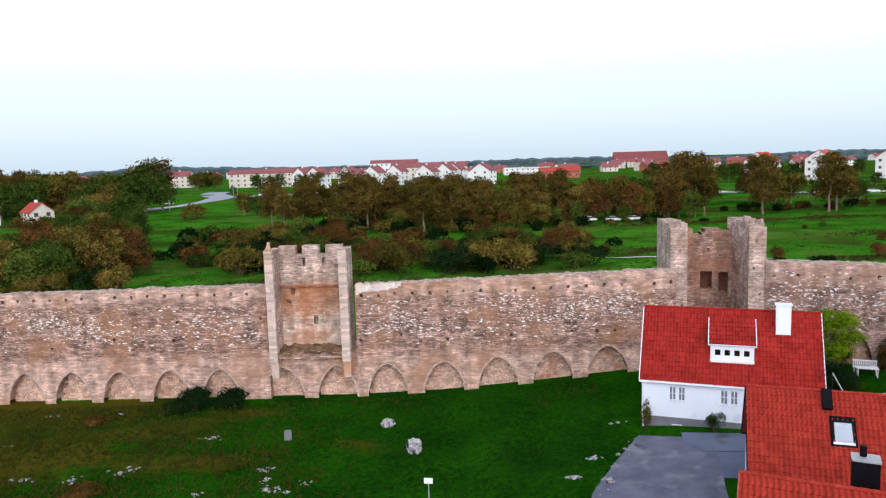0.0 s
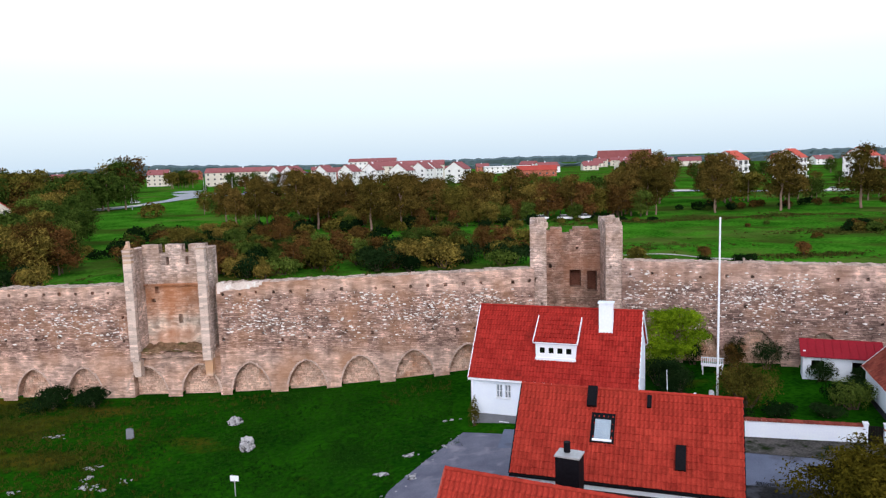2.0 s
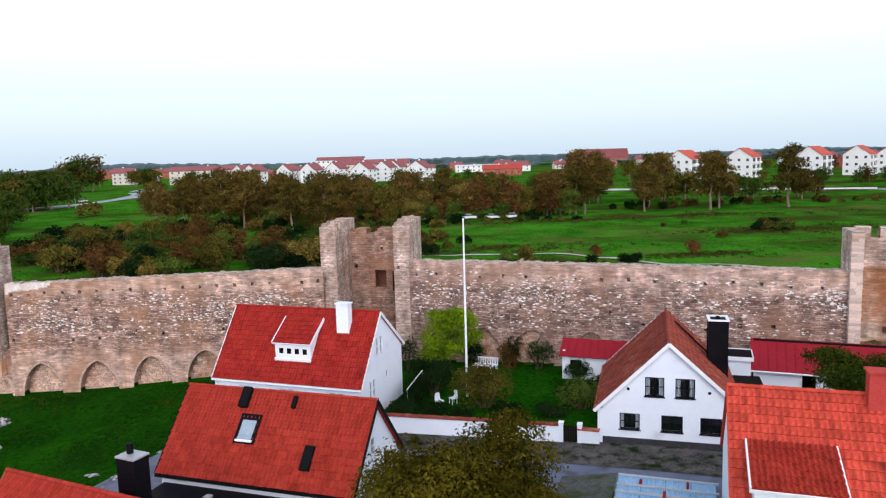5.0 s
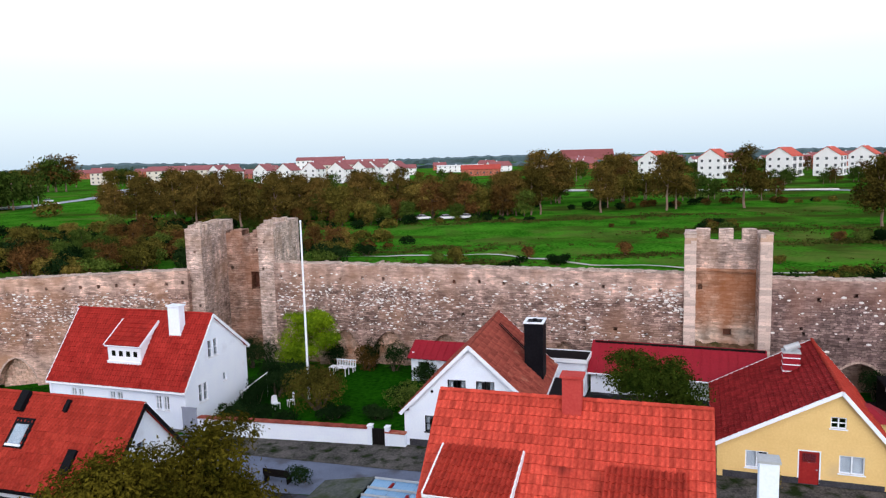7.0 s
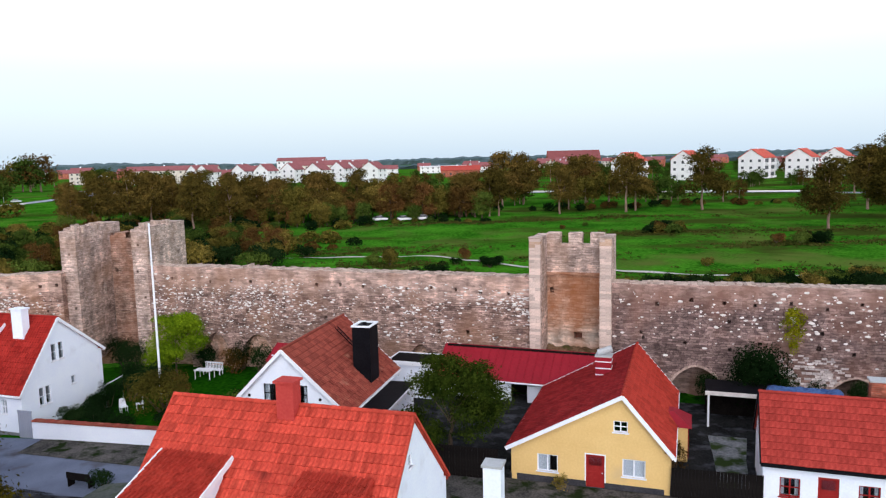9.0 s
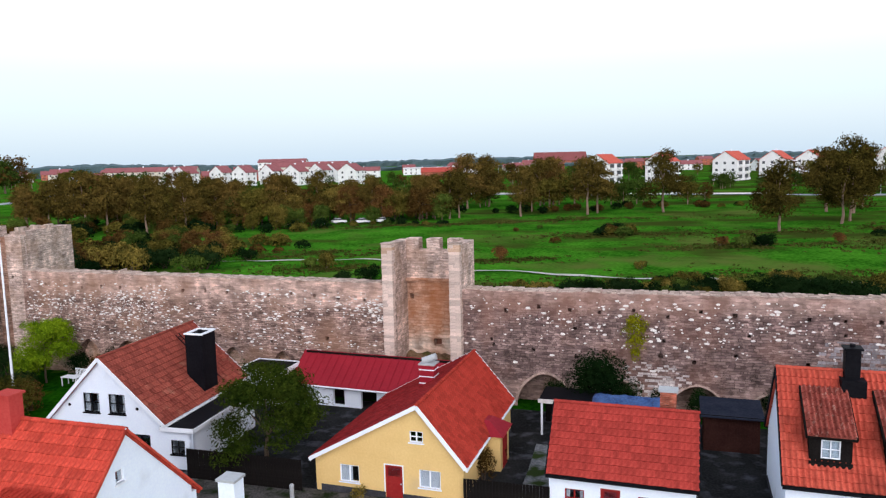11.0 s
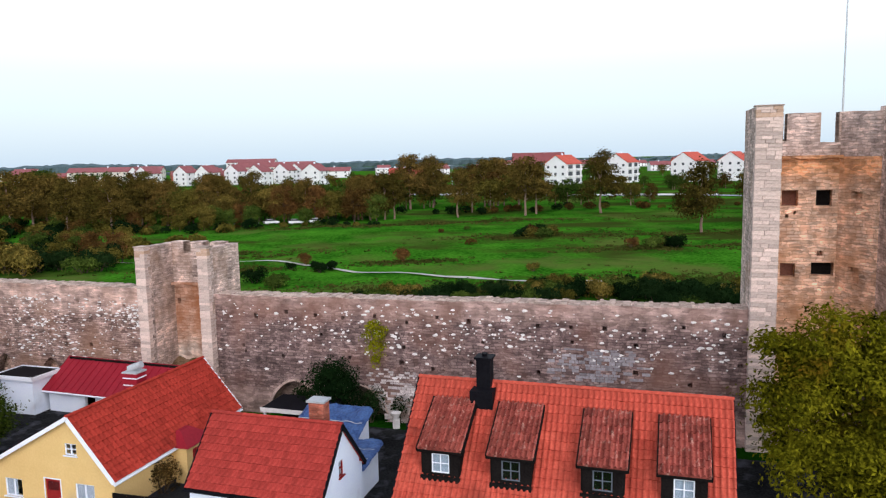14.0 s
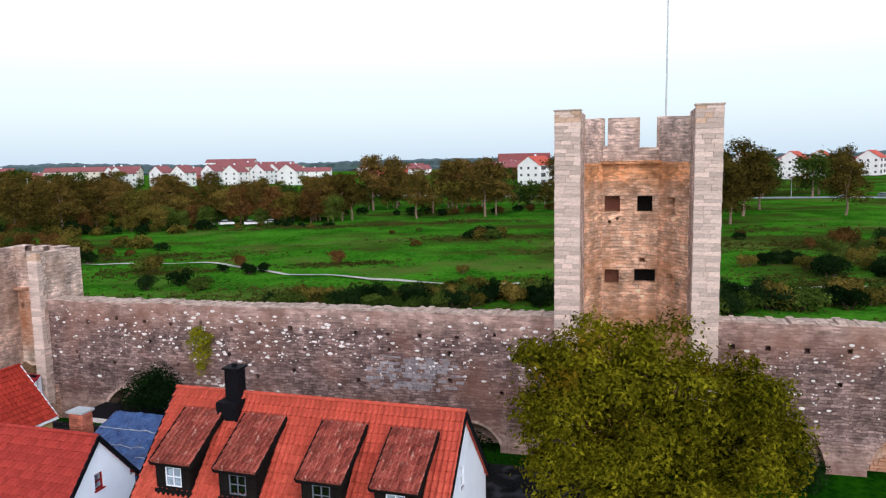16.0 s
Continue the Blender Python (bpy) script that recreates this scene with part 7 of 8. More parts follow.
part("coping", Geo().box(-0.03, 1.3, -0.06, 0.36, 2.65, 2.74), M_TILE_BROWN, stub, "brown clay coping tiles")
for x in (-0.14, 1.0):
    pil = thing("gate_pillar", gm @ Matrix.Translation((glen + x, -0.03, 0)), "white rendered pillar beside the dark gate", "gate pillar", "gate pillars")
    part("shaft", Geo().box(-0.02, 0.24, 0, 0.36, 0.9, 2.98), M_WHITE, pil)
    part("cap", Geo().box(-0.05, 0.27, -0.03, 0.39, 2.98, 3.04), M_TRIM, pil)
gate = thing("garden_gate", gm @ Matrix.Translation((glen, 0.1, 0)), "dark wooden garden gate in the white wall", "gate")
for i in range(6):
    part("board", Geo().box(0.08 + i * 0.145, 0.21 + i * 0.145, 0, 0.03, 1.65, 2.85), M_WOODSHADE, gate)
for z in (1.9, 2.5):
    part("ledger", Geo().box(0.05, 0.97, 0.03, 0.07, z, z + 0.1), M_WOODSHADE, gate)


def board_fence(p, q, h, label):
    m, length = along(p, q)
    th = thing("board_fence", m, label, "fence")
    n = int(length / 0.16)
    z = lambda s: ground_z(*(m @ Vector((s, 0, 0))).xy)
    me = Geo().box(0, 0.15, 0, 0.025, -0.1, h).mesh("board", M_WOODSHADE)
    for i in range(n):
        ob = new("board", me)
        ob.parent = th
        ob.matrix_local = Matrix.Translation((i * length / n, (i % 2) * 0.012, z(i * length / n)))
    for i in range(int(length / 2) + 1):
        s = min(i * 2.0, length - 0.1)
        part("post", Geo().box(s, s + 0.1, 0.03, 0.13, z(s) - 0.2, z(s) + h - 0.05), M_WOODSHADE, th)
    return th


board_fence((48.95, 37.75), (55.6, 35.35), 1.75, "black tarred board fence beside the street")
board_fence((63.9, 32.4), (67.9, 30.95), 1.6, "black tarred board fence closing the yard")

# wing of the white gable house with a flat black roof
wing = thing("house_wing", AT_C, "white flat-roofed wing beside the gable house", "house wing")
part("wall", slab([0, 1.9], lambda s: -0.8, lambda s: 2.25, [(0.45, 1.35, 0.8, 1.65)], 0.25), M_WHITE, wing, m=Matrix.Rotation(-math.pi / 2, 4, "Z"))
window(wing, Matrix.Rotation(-math.pi / 2, 4, "Z") @ Matrix.Translation((0.45, 0, 0.8)), 0.9, 0.85, frame_mat=M_BLACK)
part("side_wall", Geo().box(0.0, 7.0, -1.9, -1.65, -0.8, 2.25).box(6.75, 7.0, -1.65, 0, -0.8, 2.25), M_WHITE, wing)
part("roof", Geo().box(-0.15, 7.1, -2.05, 0.15, 2.25, 2.42), M_BLACK, wing, "flat black felt roof")
part("roof_edge", Geo().box(-0.2, -0.15, -2.1, 0.1, 2.2, 2.46).box(-0.2, 7.1, -2.1, -2.05, 2.2, 2.46), M_TRIM, wing, "white roof edge")

# little white building with black flat roof by the wall
hut = thing("outbuilding", at(49.4, 50.3, 2.0, -21), "white outbuilding with flat black roof", "outbuilding")
part("wall", Geo().box(0, 3.2, 0, 2.2, -0.5, 2.45), M_WHITE, hut)
part("roof", Geo().box(-0.1, 3.3, -0.1, 2.3, 2.45, 2.6), M_BLACK, hut, "flat black roof")
part("roof_edge", Geo().box(-0.16, 3.36, -0.18, -0.1, 2.38, 2.66).box(-0.18, -0.1, -0.18, 2.4, 2.38, 2.66).box(3.3, 3.38, -0.18, 2.4, 2.38, 2.66).box(-0.1, 3.3, 2.3, 2.4, 2.38, 2.66), M_TRIM, hut, "white roof edge")

# red sheet-metal chimney with rungs behind the yellow house
ch = thing("chimney", at(62.55, 40.1, 2.0, -21), "red sheet-metal chimney with pale bands and steel cowl", "chimney")
part("shaft", Geo().box(-0.45, 0.45, -0.4, 0.4, -0.5, 5.3), M_REDMETAL, ch)
for z in (4.2, 4.6, 5.0):
    part("band", Geo().box(-0.47, 0.47, -0.42, 0.42, z, z + 0.06), M_TRIM, ch, "pale metal band")
part("cowl", Geo().tube((-0.35, 0, 5.45), (0.45, 0.1, 5.75), 0.2, 0.2, 12), M_GREYMETAL, ch, "steel cowl pipe")
part("crown", Geo().box(-0.5, 0.5, -0.45, 0.45, 5.3, 5.38), M_GREYMETAL, ch)

# porch on the side of the yellow house
porch = thing("porch", at(65.0, 36.9, 2.0, 69), "small yellow porch with red metal roof", "porch")
part("wall", Geo().box(0, 2.0, -1.35, 0.0, -0.6, 2.1), M_YELLOW, porch)
g = Geo()
g.poly((-0.15, -1.55, 2.1), (2.15, -1.55, 2.1), (1.4, -0.6, 2.75), (0.6, -0.6, 2.75)).poly((-0.15, -1.55, 2.1), (0.6, -0.6, 2.75), (0.6, 0.1, 2.75), (-0.15, 0.1, 2.1)).poly((2.15, -1.55, 2.1), (2.15, 0.1, 2.1), (1.4, 0.1, 2.75), (1.4, -0.6, 2.75)).poly((0.6, -0.6, 2.75), (1.4, -0.6, 2.75), (1.4, 0.1, 2.75), (0.6, 0.1, 2.75)).poly((-0.15, -1.55, 2.1), (-0.15, 0.1, 2.1), (2.15, 0.1, 2.1), (2.15, -1.55, 2.1))
part("roof", g, M_REDMETAL, porch, "red hipped metal roof")
part("door", Geo().box(0.5, 1.4, -1.40, -1.36, -0.2, 1.85), M_REDPAINT, porch, "red door")
put(bush("shrub", "rusty climbing shrub beside the porch", 1.2, 2.1, 0.12, 2200, L_RUST, 401), 65.2, 35.6, first=True)

# carport
cp = thing("carport", at(69.3, 41.4, 2.1, -21), "dark flat-roofed carport with white posts", "carport")
part("roof", Geo().box(0, 4.2, 0, 2.6, 2.2, 2.35), M_BLACK, cp, "flat dark roof")
part("fascia", Geo().box(-0.05, 4.25, -0.06, 0.0, 2.12, 2.37), M_PALE, cp, "pale fascia board")
for x in (0.1, 4.0):
    part("post", Geo().box(x, x + 0.12, 0.05, 0.17, -0.4, 2.2), M_TRIM, cp)
part("back_wall", Geo().box(0, 4.2, 2.45, 2.6, -0.4, 2.2), M_WOODSHADE, cp)

# annex behind the small house, its two roofs under blue tarpaulin
annex = thing("annex", at(71.9, 36.4, 2.2, -21.4), "white annex roofed with crumpled blue tarpaulin", "annex")
M_TARP = material("blue_tarpaulin", (0.006, 0.028, 0.13), (0.06, 0.14, 0.34), 0.4, 2.2, 9, 0.9, spec=0.5)
part("wall", Geo().prism([(0.0, -0.6), (3.0, -0.6), (3.0, 2.85), (0.0, 1.75)], 0.0, 0.2), M_WHITE, annex, m=Matrix.Translation((3.0, 0, 0)) @ Matrix.Rotation(math.pi / 2, 4, "Z"))
part("front_wall", Geo().box(-0.6, 2.8, 0.0, 0.2, -0.6, 1.75), M_WHITE, annex)
crumple = lambda x, y: 0.10 * noise.noise((x * 1.6, y * 1.6, 2)) + 0.09 * abs(noise.noise((x * 3.3 + y, y * 2.6 - x, 4)))


def tarpaulin(xs, ys, z0, rise, label):
    """A sheet laid on a slope that rises with y, wrinkled, with its edge folded down."""
    sag = lambda x, y: z0 + rise * (y - ys[0]) + crumple(x, y) - (0.16 if x in (xs[0], xs[-1]) or y == ys[0] else 0)
    t = part("tarpaulin", sheet("tarpaulin", xs, ys, sag, M_TARP), M_TARP, annex, label)
    for f in (0.3, 0.62):
        y = ys[0] + (ys[-1] - ys[0]) * f
        g = Geo()
        for xa, xb in zip(xs[1:-1], xs[2:-1]):
            g.poly((xa, y, sag(xa, y) + 0.03), (xb, y, sag(xb, y) + 0.03), (xb, y + 0.05, sag(xb, y + 0.05) + 0.03), (xa, y + 0.05, sag(xa, y + 0.05) + 0.03))
        part("strap", g, M_GREYMETAL, t, "pale strap over the tarpaulin", Matrix.Identity(4))


tarpaulin(list(np.linspace(-0.9, 3.25, 30)), list(np.linspace(-0.3, 3.2, 24)), 1.75, 0.37, "wrinkled blue tarpaulin over the main roof")
tarpaulin(list(np.linspace(3.05, 4.75, 16)), list(np.linspace(-1.7, 0.9, 18)), 1.75, 0.16, "wrinkled blue tarpaulin over the porch")
part("porch_wall", Geo().box(4.3, 4.5, -1.5, 0.7, -0.6, 1.72), M_WHITE, annex)
part("porch_door", Geo().box(3.3, 4.2, -1.38, -1.3, -0.5, 1.55), M_REDPAINT, annex, "dark red boarded door")
part("porch_frame", Geo().box(3.2, 3.3, -1.42, -1.28, -0.5, 1.7).box(4.2, 4.3, -1.42, -1.28, -0.5, 1.7).box(3.3, 4.2, -1.42, -1.28, 1.55, 1.7), M_TRIM, annex)

# sheet-roofed shelter across the street
sh = thing("shelter", at(38.4, 32.3, 1.9, -19.8), "low shelter roofed with pale blue corrugated sheets", "shelter")
M_BLUESHEET = material("pale_blue_sheet", (0.20, 0.40, 0.64), (0.32, 0.54, 0.76), 0.35, 0.8, 6, 0.05, spec=0.5)
for i in range(4):
    g = Geo()
    for k in range(9):
        x = i * 1.1 + k * 0.12
        g.poly((x, -3.2, 1.95), (x + 0.06, -3.2, 1.99), (x + 0.06, 0, 2.17), (x, 0, 2.13)).poly((x + 0.06, -3.2, 1.99), (x + 0.12, -3.2, 1.95), (x + 0.12, 0, 2.13), (x + 0.06, 0, 2.17))
    part("sheet", g, M_BLUESHEET, sh)
for y in (-3.1, -2.4, -1.7, -1.0, -0.1):
    part("batten", Geo().box(0, 4.5, y, y + 0.07, 2.0 + (y + 3.1) * 0.056, 2.04 + (y + 3.1) * 0.056 + 0.05), M_GREYMETAL, sh)
for x, y in ((0.05, -3.1), (4.3, -3.1), (0.05, -0.15), (4.3, -0.15)):
    part("post", Geo().box(x, x + 0.1, y, y + 0.1, -0.3, 1.95), M_GREYMETAL, sh)
for x, y in ((1.0, -0.9), (2.1, -1.9), (3.1, -0.7)):
    part("patch", Geo().box(x, x + 0.12, y, y + 0.55, 2.1, 2.2), M_TILE_MAROON, sh, "dark red patch")

# lean-to with mossy felt roof beside the shelter
M_FELT = material("mossy_grey_felt", (0.055, 0.065, 0.06), (0.115, 0.125, 0.115), 0.9, 0.9, 7, 0.3, c3=(0.045, 0.06, 0.03), c3_at=0.56, c3_scale=0.8)
lt = thing("lean_to", at(38.4, 32.3, 1.9, -19.8), "low lean-to with mossy grey felt roof", "lean-to")
part("roof", Geo().prism([(-2.75, 1.62), (-0.06, 2.12), (-0.06, 2.2), (-2.75, 1.7)], -4.2, 0.1), M_FELT, lt, "mossy grey felt roof")
part("wall", Geo().box(-2.5, -2.4, -4.0, 0.0, -0.5, 1.66), M_WOODSHADE, lt)
part("back_wall", Geo().prism([(-2.4, -0.5), (-0.2, -0.5), (-0.2, 2.08), (-2.4, 1.68)], -0.1, 0.0), M_WOODSHADE, lt)

# white rendered chimney stack close to the camera
wc = thing("chimney", at(54.35, 25.9, 1.9, -20), "white rendered chimney stack with grey cap", "chimney")
part("shaft", Geo().box(-0.36, 0.36, -0.33, 0.33, -0.5, 5.15), M_WHITE, wc)
part("cap", Geo().box(-0.42, 0.42, -0.39, 0.39, 5.15, 5.25), M_GREYMETAL, wc, "grey metal cap")

# chimney of the house beside the courtyard
gc = thing("chimney", at(16.93, 28.6, 0.18, -26), "dark sheet-metal chimney with grey cap and flue", "chimney")
part("shaft", Geo().box(-0.5, 0.5, -0.4, 0.4, 3.2, 7.2), M_BLACK, gc)
part("cap", Geo().box(-0.53, 0.53, -0.43, 0.43, 7.2, 7.27), M_GREYMETAL, gc, "grey metal cap")
part("flue", Geo().tube((-0.1, 0, 7.32), (-0.1, 0, 7.75), 0.14, 0.14, 10), M_BLACK, gc)


# roof fittings on the long roof
def roof_box(th, pm, name, x, y, w, l, h, mat, label):
    return part(name, Geo().box(x, x + w, y, y + l, 0.0, h), mat, th, label, pm)


roof_box(house_b, pmB, "vent_hood", 3.65, 3.9, 0.5, 1.1, 0.35, M_BLACK, "black metal vent hood")
roof_box(house_b, pmB, "vent_pipe", 6.7, 4.1, 0.22, 0.65, 0.25, M_BLACK, "black vent pipe")
roof_box(house_b, pmB, "roof_hatch", 8.15, 1.0, 0.5, 1.25, 0.22, M_BLACK, "black roof hatch")
sky = roof_box(house_b, pmB, "skylight", 3.95, 2.0, 1.2, 1.6, 0.12, M_BLACK, "skylight in black frame")
part("blind", Geo().box(4.15, 4.95, 2.2, 3.25, 0.12, 0.135), M_PANEBACK, sky, "grey-white blind behind the pane", Matrix.Identity(4))
part("pane", Geo().box(4.15, 4.95, 2.2, 3.25, 0.15, 0.16), M_GLASS, sky, m=Matrix.Identity(4)).visible_shadow = False
part("rim", Geo().box(4.06, 5.04, 2.08, 2.2, 0.12, 0.17), M_TRIM, sky, "white rim", Matrix.Identity(4))

# flagpole
fp = thing("flagpole", at(32.22, 52.08, ground_z(32.22, 52.08), 0), "tall white tapered flagpole in the garden", "flagpole")
part("pole", Geo().tube((0, 0, -0.3), (0, 0, 14.85 - ground_z(32.22, 52.08)), 0.095, 0.06, 12), M_TRIM, fp)
part("knob", Geo().tube((0, 0, 14.83 - ground_z(32.22, 52.08)), (0, 0, 14.97 - ground_z(32.22, 52.08)), 0.09, 0.05, 10), M_TRIM, fp)
tp = thing("flagpole", at(104.65, 41.5, 18.0, 0), "thin grey flagpole on the tall tower", "flagpole")
part("pole", Geo().tube((0, 0, 0), (0, 0, 16), 0.06, 0.035, 8), M_GREYMETAL, tp)

# boulders, slabs and signs on the meadow
M_ROCK = material("grey_boulder", (0.36, 0.36, 0.38), (0.58, 0.58, 0.60), 0.9, 1.6, 7, 1.0, c3=(0.05, 0.05, 0.055), c3_at=0.52, c3_scale=2.4)


def boulder(name, label, x, y, sx, sy, sz, seed):
    bm = bmesh.new()
    bmesh.ops.create_icosphere(bm, subdivisions=4, radius=1)
    for v in bm.verts:
        d = v.co.normalized()
        k = 1 + 0.28 * noise.noise(d * 1.7 + Vector((seed, 0, 0))) + 0.16 * noise.noise(d * 3.4 + Vector((0, seed, 0)))
        # clefts between the lobes
        k -= 0.34 * max(0.0, 1 - 5.5 * abs(noise.noise(d * 2.3 + Vector((0, 0, seed)))))
        v.co = Vector((d.x * sx * k, d.y * sy * k, d.z * sz * k))
    me = bpy.data.meshes.new(name)
    bm.to_mesh(me)
    bm.free()
    me.materials.append(M_ROCK)
    ob = new(name, me)
    ob.matrix_world = at(x, y, ground_z(x, y) + sz * 0.35, seed * 40)
    return tagged(ob, label, "boulder" if sz > 0.3 else "rock")


boulder("boulder", "pale grey limestone boulder on the grass", -5.0, 56.4, 0.62, 0.5, 0.42, 1.3)
boulder("boulder", "cracked white limestone boulder on the grass", -2.7, 51.0, 0.68, 0.56, 0.66, 2.7)
def chip_mesh(seed):
    """A low irregular slab of limestone about one metre across."""
    r = random.Random(seed)
    n = 9
    ring = [(math.cos(i * math.tau / n) * r.uniform(0.3, 0.55), math.sin(i * math.tau / n) * r.uniform(0.3, 0.55)) for i in range(n)]
    g = Geo()
    g.v = [(x * 1.1, y * 1.1, -0.3) for x, y in ring] + [(x, y, r.uniform(0.05, 0.18)) for x, y in ring] + [(x * 0.55, y * 0.55, r.uniform(0.15, 0.3)) for x, y in ring] + [(0, 0, r.uniform(0.2, 0.34))]
    for i in range(n):
        j = (i + 1) % n
        g.f += [(i, j, n + j, n + i), (n + i, n + j, 2 * n + j, 2 * n + i), (2 * n + i, 2 * n + j, 3 * n)]
    return g.mesh("stone", M_ROCK)


CHIPS = [chip_mesh(i) for i in range(5)]


def outcrop(name, label, x, y, size, count, seed, category="rock", along_to=None):
    """Loose limestone pieces showing through the turf, within size of a spot or strewn along a line."""
    r = random.Random(seed)
    th = thing(name, at(x, y, 0, 0), label, category)
    for _ in range(count):
        if along_to:
            f = r.random()
            dx, dy = (along_to[0] - x) * f + r.gauss(0, size), (along_to[1] - y) * f + r.gauss(0, size)
        else:
            dx, dy = r.gauss(0, size * 0.55), r.gauss(0, size * 0.35)
        k = r.uniform(0.12, 0.42) * (1.8 if r.random() < 0.16 else 1)
        ob = new("stone", r.choice(CHIPS))
        ob.parent = th
        ob.matrix_local = Matrix.Translation((dx, dy, ground_z(x + dx, y + dy) - 0.01)) @ Matrix.Rotation(r.uniform(0, 6), 4, "Z") @ Matrix.Diagonal((k * 1.2, k, k * r.uniform(0.3, 0.75), 1))


for i, (x, y, size, n) in enumerate(((-30.0, 48.8, 0.9, 10), (-34.9, 54.2, 0.9, 8), (-34.6, 61.0, 0.7, 6), (-18.5, 55.1, 0.7, 10), (-13.4, 49.2, 0.7, 14), (-11.9, 46.3, 0.9, 16), (-9.9, 47.0, 0.5, 6), (-23.3, 49.8, 1.1, 12), (-26.4, 48.6, 0.8, 8), (-16.8, 45.5, 0.5, 5), (-28.7, 61.0, 0.3, 3), (7.6, 44.3, 0.6, 6), (9.3, 46.6, 0.5, 6), (12.3, 52.0, 0.5, 5), (-13.0, 47.7, 0.5, 6))):
    outcrop("rock_outcrop", "flat broken pale limestone showing through the turf", x, y, size, n, 70 + i)
outcrop("stone_edging", "ragged row of pale stones along the courtyard", 12.9, 48.6, 0.28, 46, 99, "stone edging", (7.4, 39.2))
mk = thing("marker_stone", at(-12.6, 54.3, ground_z(-12.6, 54.3), 6), "upright grey stone slab in the grass", "marker stone")
part("slab", Geo().prism([(-0.3, -0.3), (0.3, -0.3), (0.27, 0.75), (0.05, 0.84), (-0.26, 0.8)], -0.08, 0.08), M_GREYPLINTH, mk)
sg = thing("sign", at(-1.5, 43.5, ground_z(-1.5, 43.5), -8), "blank white sign panel on a thin post", "sign")
part("post", Geo().tube((0, 0, -0.2), (0, 0, 1.1), 0.035, 0.035, 8), M_GREYMETAL, sg)
part("panel", Geo().box(-0.28, 0.28, -0.03, 0.0, 1.0, 1.36), M_TRIM, sg, "white panel")
put(bush("shrub", "low brown bramble in the grass", 1.6, 0.7, 0.14, 1500, L_RUST, 402), -29.6, 58.8, first=True)
put(bush("shrub", "low brown bramble in the grass", 1.9, 0.8, 0.14, 1700, L_RUST, 403), -24.5, 45.8, first=True)
put(bush("shrub", "flowering climber at the house corner", 0.7, 2.2, 0.12, 900, L_OLIVE, 404), 14.0, 50.3, first=True)
put(bush("shrub", "dark shrub at the house corner", 0.8, 1.4, 0.12, 900, L_DARK, 405), 18.2, 48.6, first=True)
put(bush("shrub", "dark garden shrub beside the white house", 1.7, 2.4, 0.16, 2200, L_DARK, 406), 30.0, 54.2, first=True)
put(bush("shrub", "dark garden shrub beside the white house", 1.3, 1.6, 0.16, 1800, L_GREEN, 407), 29.0, 57.5, first=True)
put(bush("shrub", "garden shrub beside the small shed", 1.4, 1.9, 0.15, 1900, L_DARK, 408), 41.0, 54.0, first=True)
put(bush("shrub", "garden shrub along the white wall", 1.5, 1.3, 0.15, 1900, L_DARK, 409), 42.3, 50.6, first=True)
put(bush("shrub", "rust-brown shrub in the arch of the town wall", 1.3, 2.3, 0.16, 1600, L_RUST, 410), 36.0, 58.6, first=True)
put(bush("shrub", "dark shrub behind the tiled houses", 2.0, 3.0, 0.18, 2600, L_DARK, 411), 91.5, 34.8, first=True)
put(bush("shrub", "dark shrub behind the tiled houses", 2.0, 2.4, 0.18, 2400, L_DARK, 412), 108.0, 31.5, first=True)
put(bush("shrub", "small green shrub below the window", 0.6, 0.8, 0.1, 500, L_OLIVE, 413), 58.6, 34.0, first=True)
put(bush("shrub", "small green shrub beside the street", 1.0, 1.1, 0.11, 1400, L_DARK, 414), 33.9, 37.5, first=True)

# dark hedge plants along the gable of the white house and in the garden
for i, (x, y, w, h) in enumerate(((27.4, 48.2, 1.3, 1.8), (28.4, 51.8, 1.3, 2.2), (28.9, 55.6, 1.4, 2.6), (27.6, 60.0, 1.8, 3.2), (25.9, 62.0, 1.6, 3.0), (34.6, 47.4, 1.3, 1.0), (37.6, 46.6, 1.3, 0.9), (43.4, 46.8, 1.3, 1.4), (38.4, 57.6, 1.7, 2.8), (24.0, 66.0, 2.2, 2.6), (29.6, 47.0, 1.5, 1.6), (31.2, 46.2, 1.4, 1.3), (29.6, 53.0, 1.6, 2.2), (33.4, 60.4, 1.5, 2.4), (36.6, 59.4, 1.6, 2.9), (41.6, 49.2, 1.6, 1.6), (30.4, 57.0, 1.6, 2.0))):
    put(bush("shrub", "dark evergreen shrub in the garden beside the wall", w, h, 0.13, 2400, L_DARK, 430 + i), x, y, first=True)
put(bush("shrub", "rust-brown garden shrub on the lawn", 1.9, 2.3, 0.14, 3200, L_RUST, 445), 33.6, 51.6, first=True)


# white garden furniture
def garden_table(x, y, deg):
    th = thing("garden_table", at(x, y, ground_z(x, y), deg), "white painted garden table on the lawn", "table")
    part("tabletop", Geo().box(-0.8, 0.8, -0.4, 0.4, 0.7, 0.74), M_TRIM, th)
    for a in (-0.7, 0.7):
        for b in (-0.32, 0.32):
            part("leg", Geo().box(a - 0.03, a + 0.03, b - 0.03, b + 0.03, -0.05, 0.7), M_TRIM, th)


